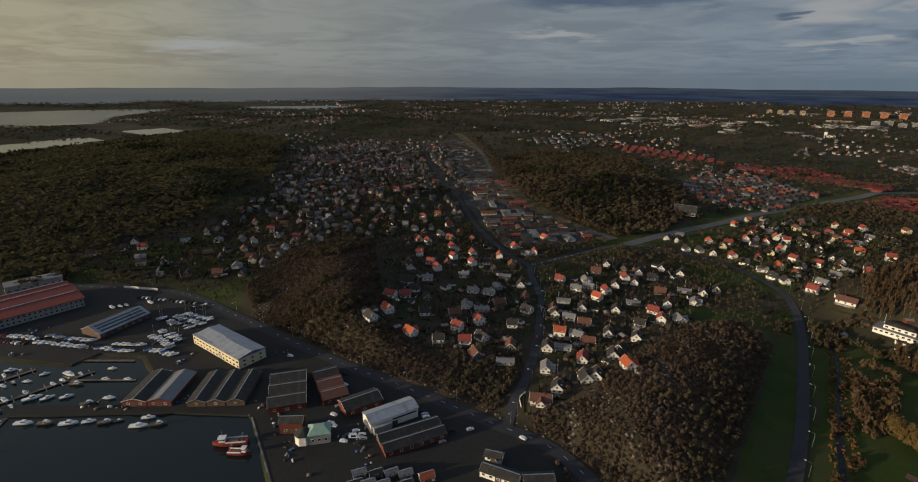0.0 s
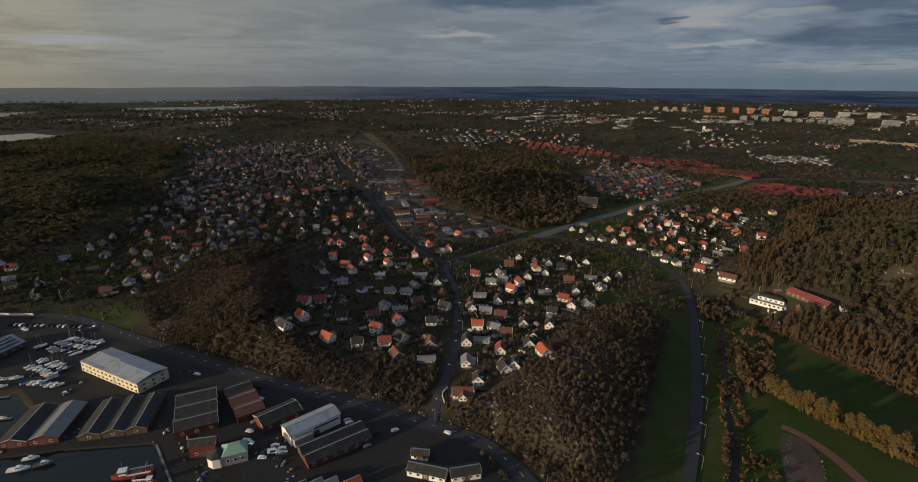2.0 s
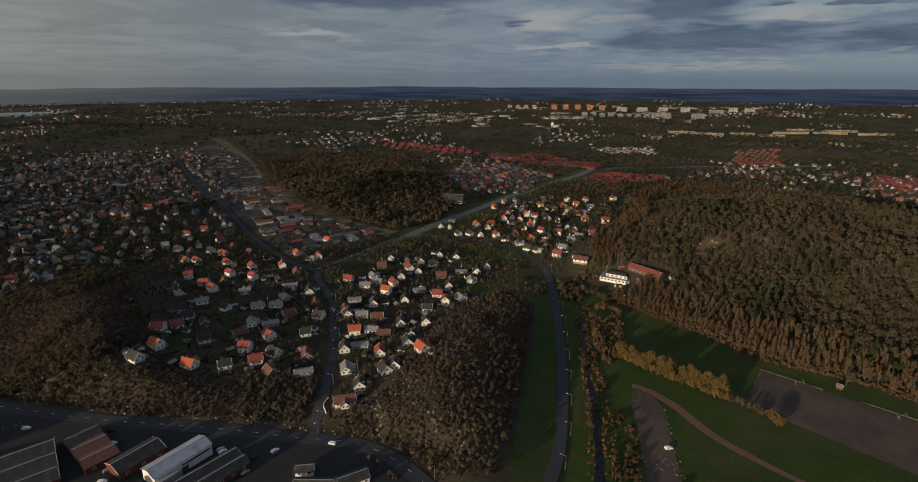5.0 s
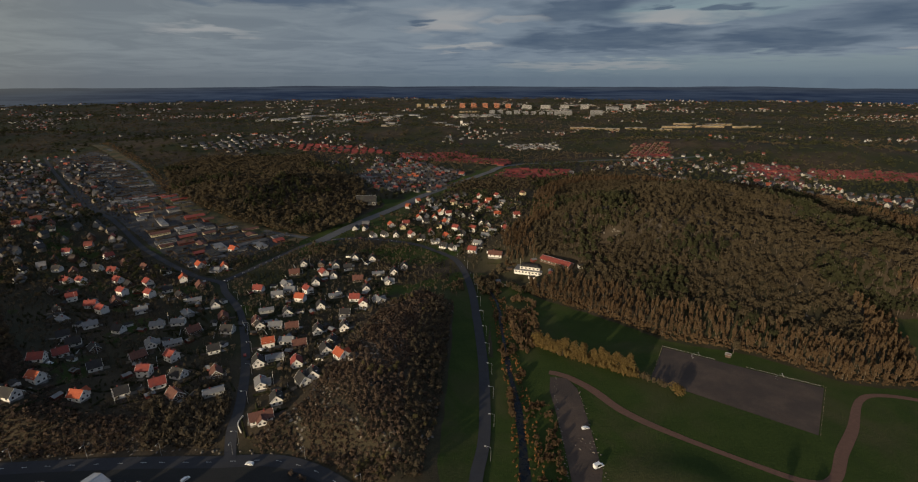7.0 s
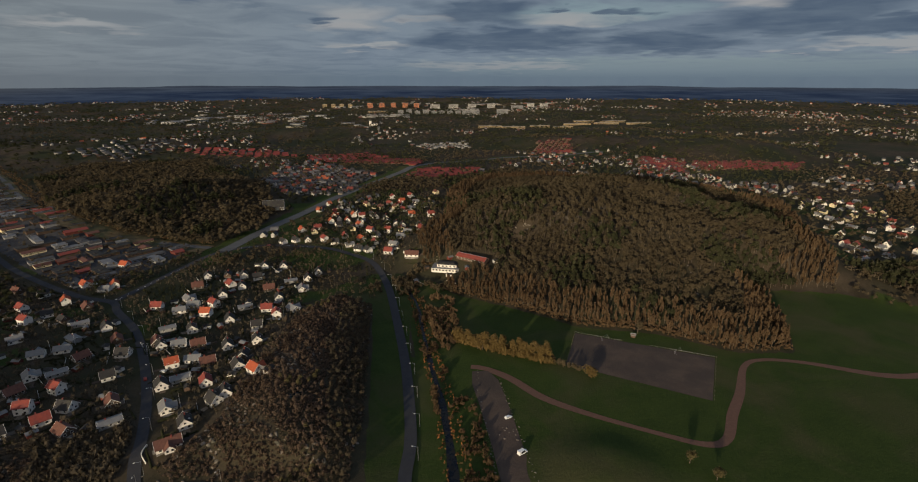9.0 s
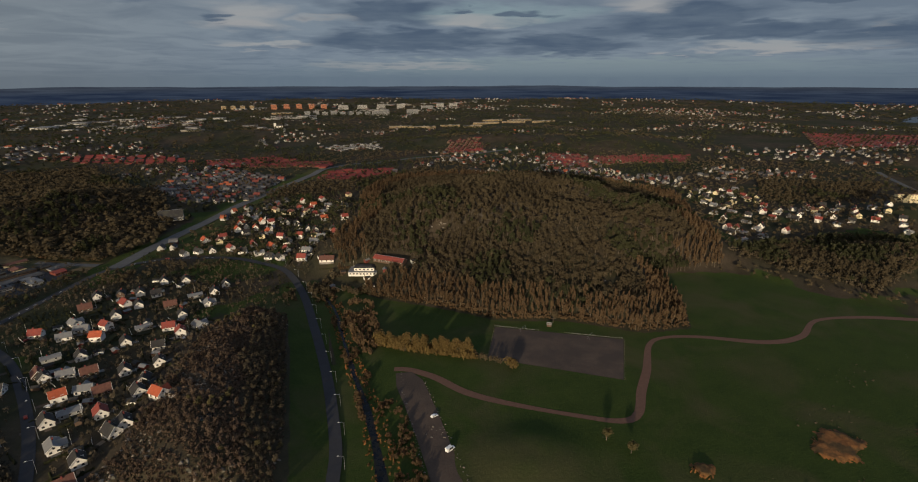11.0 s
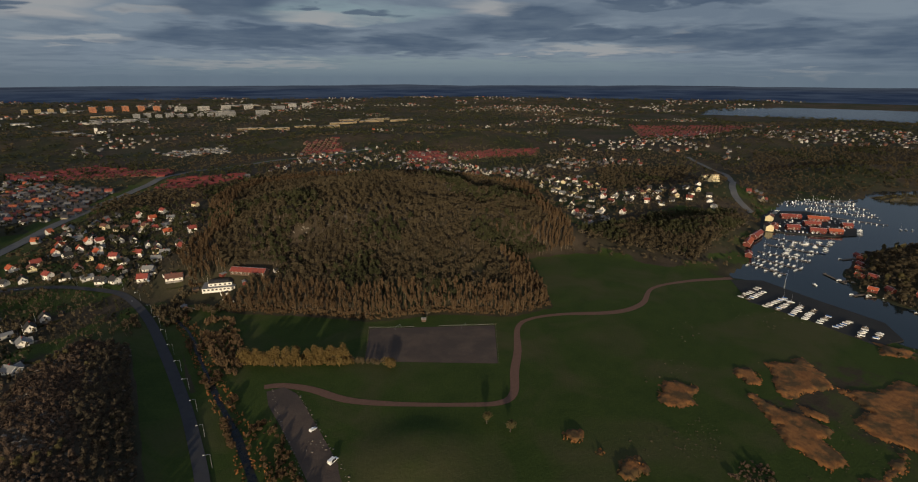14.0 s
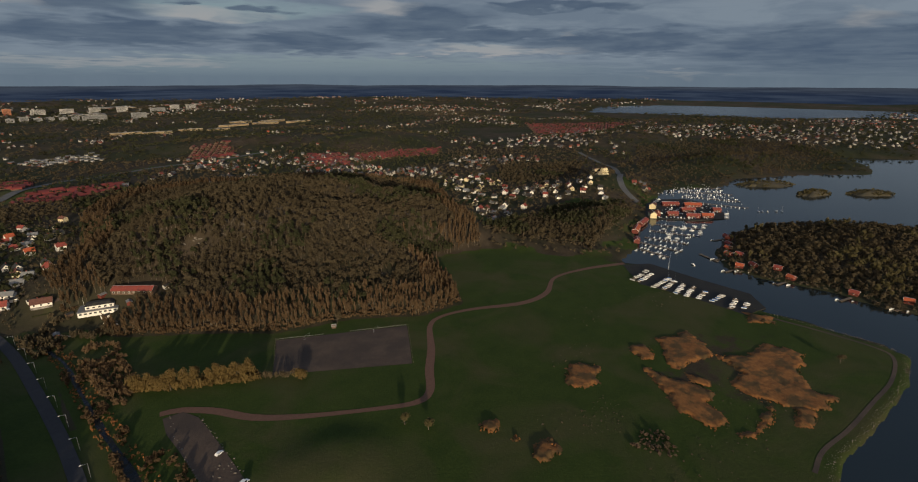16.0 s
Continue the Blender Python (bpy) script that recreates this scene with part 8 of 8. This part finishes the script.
# boulders edging the car park, rocks on the shore and knolls
def boulders(name, label, spots, size, seed):
    """Rough stones in one mesh."""
    g = np.random.RandomState(seed)
    base = np.array([(0, 0, 1), (0.9, 0, 0.35), (0.3, 0.85, 0.4), (-0.7, 0.55, 0.3), (-0.75, -0.5, 0.35), (0.28, -0.88, 0.3), (0.6, 0.3, -0.5), (-0.4, 0.5, -0.5), (-0.2, -0.6, -0.5)])
    tri = np.array([(0, 1, 2), (0, 2, 3), (0, 3, 4), (0, 4, 5), (0, 5, 1), (1, 6, 2), (2, 7, 3), (2, 6, 7), (3, 7, 4), (4, 7, 8), (4, 8, 5), (5, 8, 6), (5, 6, 1)])
    n = len(spots)
    S = np.array(spots, float)
    z = relief(S[:, 0], S[:, 1])
    k = g.uniform(size[0], size[1], (n, 1, 1)) * g.uniform(0.6, 1.4, (n, 1, 3))
    V = base[None] * k * g.uniform(0.75, 1.25, (n, 9, 3))
    q = g.uniform(0, 6.28, n)
    c, s_ = np.cos(q)[:, None], np.sin(q)[:, None]
    V = np.stack([V[..., 0] * c - V[..., 1] * s_ + S[:, :1], V[..., 0] * s_ + V[..., 1] * c + S[:, 1:2], V[..., 2] * 0.7 + z[:, None]], -1)
    ob = raw(name, V.reshape(-1, 3), (tri[None] + (np.arange(n) * 9)[:, None, None]).reshape(-1, 3), [ROCK])
    return tagged(ob, label, "rocks", kind="stuff")


g = np.random.RandomState(4)
rim = [p for p in spline([(53, 306), (50, 271), (48, 234), (46, 190)], 2.6)] + [p for p in spline([(67, 293), (67, 253), (67, 215), (67, 185)], 2.6)]
boulders("boulders", "pale boulders edging the gravel car park", [(p.x + g.uniform(-1, 1), p.y + g.uniform(-1, 1)) for p in rim] + [(60 + g.uniform(-5, 5), 238 + g.uniform(-8, 8)) for _ in range(14)], (0.35, 0.7), 1)
shore = spline([(276, 19), (300, 22), (333, 16), (377, 11), (418, 7), (462, 11), (471, 24), (472, 64), (470, 105)], 0.9)
boulders("shore_stones", "grey stones along the meadow shore", [(p.x + g.normal(0, 1.5), p.y + g.normal(0, 1.5)) for p in shore for _ in range(2)], (0.15, 0.4), 2)
strip("shore_path", [(280, 27), (302, 28), (335, 22), (378, 17), (415, 13), (452, 16), (463, 28), (464, 64), (461, 104)], 2.4, PITCHGRAVEL, "brown gravel track behind the shore stones", "path", 0.12, 4)
def slabs(name, label, spots, seed):
    """Long bare rock backs lying along the grain of the hill."""
    g2 = np.random.RandomState(seed)
    V, F = [], []
    for x, y in spots:
        L, W, H = g2.uniform(0.7, 2.4), g2.uniform(0.5, 1.3), g2.uniform(0.3, 0.9)
        q = math.radians(-52) + g2.normal(0, 0.6)
        o = len(V)
        for a in np.linspace(-1, 1, 5):
            for k in range(5):
                b = -1 + k * 0.5
                u, w = a * L, b * W * math.sqrt(max(0.05, 1 - a * a)) + g2.uniform(-0.2, 0.2)
                V.append((x + u * math.cos(q) - w * math.sin(q), y + u * math.sin(q) + w * math.cos(q), H * (1 - b * b) * (1 - a * a) * g2.uniform(0.5, 1.5) - 0.15))
        F += [(o + r_ * 5 + c, o + (r_ + 1) * 5 + c, o + (r_ + 1) * 5 + c + 1, o + r_ * 5 + c + 1) for r_ in range(4) for c in range(4)]
    V = np.array(V)
    V[:, 2] += relief(V[:, 0], V[:, 1])
    ob = raw(name, V, np.array(F), [ROCK])
    return tagged(ob, label, "rocks", kind="stuff")


knobs = []
for poly, n, seed in ((ROCKY, 200, 39), (KNOLL, 300, 41), (FOREST, 110, 66)):
    gx, gy = scatter(poly, 4.0, g, off_houses(8))
    w = wave(gx * 0.8 + gy * 0.6, (gy * 0.8 - gx * 0.6) * 0.35, 9, seed) if poly is not FOREST else wave(gx, gy, 34, 66) + 0.4 * wave(gx, gy, 13, 67)
    order = np.argsort(-(w + g.uniform(-0.45, 0.45, len(w))))[:n]
    knobs += list(zip(gx[order], gy[order]))
slabs("rock_outcrops", "bare grey granite backs among the scrub", knobs, 3)
boulders("cutting_rocks", "broken rock along the harbour road", [(p.x + g.normal(0, 1.6), p.y + 9 + g.normal(0, 1.6)) for p in spline(QUAY_ROAD[4:10], 3.0)], (0.4, 1.1), 6)

# the white two-storey school, its red-roofed wing, the brown barn, the white church
t = thing("school", "white stepped two-storey building with dark roof terraces", "building", at=pose(52, 488, height_at(52, 488), 0, 0, -18))
part("ground_floor", Shape().box(-14, 14, -8, 8, -1, 3.2), WHITE, t)
part("upper_floor", Shape().box(-9, 11, -4, 7, 3.2, 6.4), WHITE, t)
part("roof", Shape().box(-14.4, 14.4, -8.4, 8.4, 3.2, 3.5), GREYROOF, t)
part("upper_roof", Shape().ring([[(-9.5, -4.5, 6.4), (11.5, -4.5, 6.4), (11.5, 7.5, 6.4), (-9.5, 7.5, 6.4)], [(-6, -1, 7.8), (8, -1, 7.8), (8, 4, 7.8), (-6, 4, 7.8)]]), DARKROOF, t)
for i in range(8):
    add_window(t, -12 + i * 3.4, -8, 1.0, 0, 1.9, 1.4)
for i in range(5):
    add_window(t, -7 + i * 4, -4, 4.1, 0, 1.9, 1.4)
shed("school_wing", "long brown building with a red tiled roof", pose(78, 482, height_at(78, 482), 0, 0, -42), 34, 9, 3.6, 2.6, BROWNWALL, REDROOF, True, 8, group="")
shed("barn", "large barn with a steep dark roof and pale gable", pose(-178, 776, height_at(-178, 776), 0, 0, 8), 30, 18, 5, 8.5, GREYWALL, DARKROOF, True, 4, group="")
x, y = -65, 2221
t = thing("church", "white church with a dark spire far off", "church", at=pose(x, y, height_at(x, y), 0, 0, 15))
part("nave", Shape().gable(26, 13, -2, 9, 15), WHITE, t)
part("roof", Shape().roof(26, 13, 9, 15), DARKROOF, t)
tw = part("tower", Shape().box(-20, -12, -4, 4, -2, 20), WHITE, t)
part("spire", Shape().ring([[(-20.3, -4.3, 20), (-11.7, -4.3, 20), (-11.7, 4.3, 20), (-20.3, 4.3, 20)], [(-16.2, -0.2, 32), (-15.8, -0.2, 32), (-15.8, 0.2, 32), (-16.2, 0.2, 32)]]), DARKROOF, tw)
for x, y, q in ((862, 520, 40), (822, 478, 40)):
    t = thing("terraced_flats", "stepped yellow apartment building lit by the sun", "apartment block", at=pose(x, y, height_at(x, y), 0, 0, q - 60))
    for k in range(4):
        storey = part("storey", Shape().box(-8 + k * 1.8, 8, -4.5 + k * 1.2, 4.5, k * 2.9 - (2 if k == 0 else 0), k * 2.9 + 2.9), CREAM, t)
        for i in range(3):
            add_window(storey, -4.5 + k * 1.2 + i * 4.2, -4.5 + k * 1.2, k * 2.9 + 0.9, 0, 1.8, 1.3)
    part("roof", Shape().box(-3, 8.4, -1.3, 4.9, 11.6, 12.0), BROWNROOF, t)

# outbuildings in the gardens
def outbuilding(label, wall, roofing, lx, ly):
    t = thing("garden_shed", label, "shed", "garden sheds")
    part("wall", Shape().gable(lx, ly, -0.6, 2.2, 3.1), wall, t)
    part("roof", Shape().roof(lx, ly, 2.2, 3.1, 0.3, 0.15), roofing, t)
    return t


SHEDS = [outbuilding("small brown garden shed with dark roof", BROWNWALL, DARKROOF, 5, 3.6), outbuilding("small red garden shed with grey roof", REDWALL, GREYROOF, 5.5, 4), outbuilding("white garage with a dark roof", WHITE, DARKROOF, 6, 4.5)]
taken, near = list(HOUSE_SPOTS), [p for p in HOUSE_SPOTS if math.hypot(*p) < 560]
used = set()
for i, (x, y) in enumerate(near):
    q = r.uniform(0, 6.28)
    cx, cy = x + 11 * math.cos(q), y + 11 * math.sin(q)
    if not clear_of(np.array([cx]), np.array([cy]), taken, 8.5)[0] or not clear_of(np.array([cx]), np.array([cy]), ROAD_SPOTS, 7)[0]:
        continue
    taken.append((cx, cy))
    m = pose(cx, cy, height_at(cx, cy), 0, 0, r.uniform(0, 180))
    k = i % 3
    if k in used:
        copy_thing(SHEDS[k], m)
    else:
        used.add(k)
        SHEDS[k].matrix_basis = m

# clipped hedges, drives and terraces on the plots
def plot_hedges(seed):
    """Rough clipped hedges along the borders of the near plots."""
    g2 = np.random.RandomState(seed)
    V, F, T = [], [], []
    for x, y, turn in PLOTS:
        if math.hypot(x, y) > 620:
            continue
        for side in g2.permutation(4)[:g2.randint(2, 4)]:
            q = math.radians(turn + 90 * side + g2.uniform(-6, 6))
            reach, half, h = g2.uniform(9.5, 12.5), g2.uniform(4, 9), g2.uniform(0.7, 1.7)
            mx, my = x + reach * math.cos(q), y + reach * math.sin(q)
            n = int(half * 2 / 0.9)
            ring = [(-0.55, 0.0), (-0.5, 0.75), (-0.2, 1.0), (0.25, 1.0), (0.5, 0.7), (0.55, 0.0)]
            o = len(V)
            for i in range(n + 1):
                u = -half + i * 2 * half / n
                for w, k in ring:
                    w2, k2 = w * g2.uniform(0.7, 1.3), k * h * g2.uniform(0.8, 1.2)
                    V.append((mx - math.sin(q) * u + math.cos(q) * w2, my + math.cos(q) * u + math.sin(q) * w2, k2))
                    T.append(g2.rand())
            F += [(o + i * 6 + j, o + i * 6 + j + 1, o + i * 6 + j + 7, o + i * 6 + j + 6) for i in range(n) for j in range(5)]
    V = np.array(V)
    V[:, 2] += relief(V[:, 0], V[:, 1]) - 0.05
    ob = raw("garden_hedges", V, np.array(F), [NEEDLES], tone=np.array(T))
    tagged(ob, "clipped dark green hedges round the gardens", "hedges", kind="stuff")


def plot_paving(seed):
    """Gravel drives and timber terraces beside the houses."""
    g2 = np.random.RandomState(seed)
    V, F, S = [], [], []
    for x, y, turn in PLOTS:
        if math.hypot(x, y) > 620:
            continue
        for slot, long, wide, out in ((0, g2.uniform(3, 6), 1.5, 8.5), (int(g2.randint(1, 3)), g2.uniform(1.5, 2.6), g2.uniform(1.4, 2.2), 6.2)):
            q = math.radians(turn + 90 * g2.randint(4))
            mx, my, o = x + out * math.cos(q), y + out * math.sin(q), len(V)
            for i in range(5):
                for j in (-1, 0, 1):
                    u, w = -long + i * long / 2, j * wide
                    V.append((mx + math.cos(q) * u - math.sin(q) * w, my + math.sin(q) * u + math.cos(q) * w, 0.12 + 0.06 * slot))
            F += [(o + i * 3 + j, o + i * 3 + j + 3, o + i * 3 + j + 4, o + i * 3 + j + 1) for i in range(4) for j in (0, 1)]
            S += [slot] * 8
    V = np.array(V)
    V[:, 2] += relief(V[:, 0], V[:, 1])
    ob = raw("garden_paving", V, np.array(F), [PITCHGRAVEL, TIMBER, CONCRETE], np.array(S))
    tagged(ob, "gravel drives and grey timber terraces beside the houses", "paving", kind="stuff")


plot_hedges(501)
plot_paving(502)

# flagpoles and poles in the gardens
def flagpole():
    t = thing("flagpole", "tall white flagpole in a garden", "flagpole", "garden flagpoles")
    part("pole", Shape().bar((0, 0, -0.2), (0, 0, 10), 0.10, 0.05), PAINT, t)
    part("knob", Shape().bar((0, 0, 10), (0, 0, 10.3), 0.14, 0.06), CREAM, t)
    return t


mast, first = flagpole(), True
for i, (x, y) in enumerate(near):
    if i % 3:
        continue
    px_, py_ = x + 8.0 * math.cos(i), y + 8.0 * math.sin(i)
    if not clear_of(np.array([px_]), np.array([py_]), taken, 6.5)[0]:
        continue
    m = pose(px_, py_, height_at(px_, py_))
    if first:
        mast.matrix_basis, first = m, False
    else:
        copy_thing(mast, m)
# white garden fences
for i, (x, y) in enumerate(near):
    if i % 4 != 1:
        continue
    q = math.radians(20 + 90 * (i % 2) + (i * 13) % 25)
    L = 14 + i % 7
    cx, cy = x + 9.5 * math.cos(q + 1.57), y + 9.5 * math.sin(q + 1.57)
    t = thing("garden_fence", "low white painted garden fence", "fence", "garden fences", at=pose(cx, cy, height_at(cx, cy) + 0.05, 0, 0, math.degrees(q)))
    tilt = (height_at(cx + math.cos(q) * L / 2, cy + math.sin(q) * L / 2) - height_at(cx - math.cos(q) * L / 2, cy - math.sin(q) * L / 2)) / L
    part("rail", Shape().add([(a * L / 2, b * 0.05, a * tilt * L / 2 + z) for z in (0.1, 1.0) for a, b in ((-1, -1), (1, -1), (1, 1), (-1, 1))],
                             [(3, 2, 1, 0), (4, 5, 6, 7), (0, 1, 5, 4), (1, 2, 6, 5), (2, 3, 7, 6), (3, 0, 4, 7)]), WHITE, t)

# curved white garden wall at the corner house
w = spline([(-134, 237), (-138.5, 243), (-138.5, 250)], 1.5)
t = thing("garden_wall", "low curved white garden wall by the road", "wall")
v = []
for p in w:
    zz = height_at(p.x, p.y)
    v += [(p.x, p.y, zz - 0.4), (p.x, p.y, zz + 1.2), (p.x + 0.3, p.y + 0.1, zz + 1.2), (p.x + 0.3, p.y + 0.1, zz - 0.4)]
part("wall", Shape().add(v, [(4 * i + k, 4 * i + (k + 1) % 4, 4 * i + 4 + (k + 1) % 4, 4 * i + 4 + k) for i in range(len(w) - 1) for k in range(4)] + [(0, 1, 2, 3)]), WHITE, t)
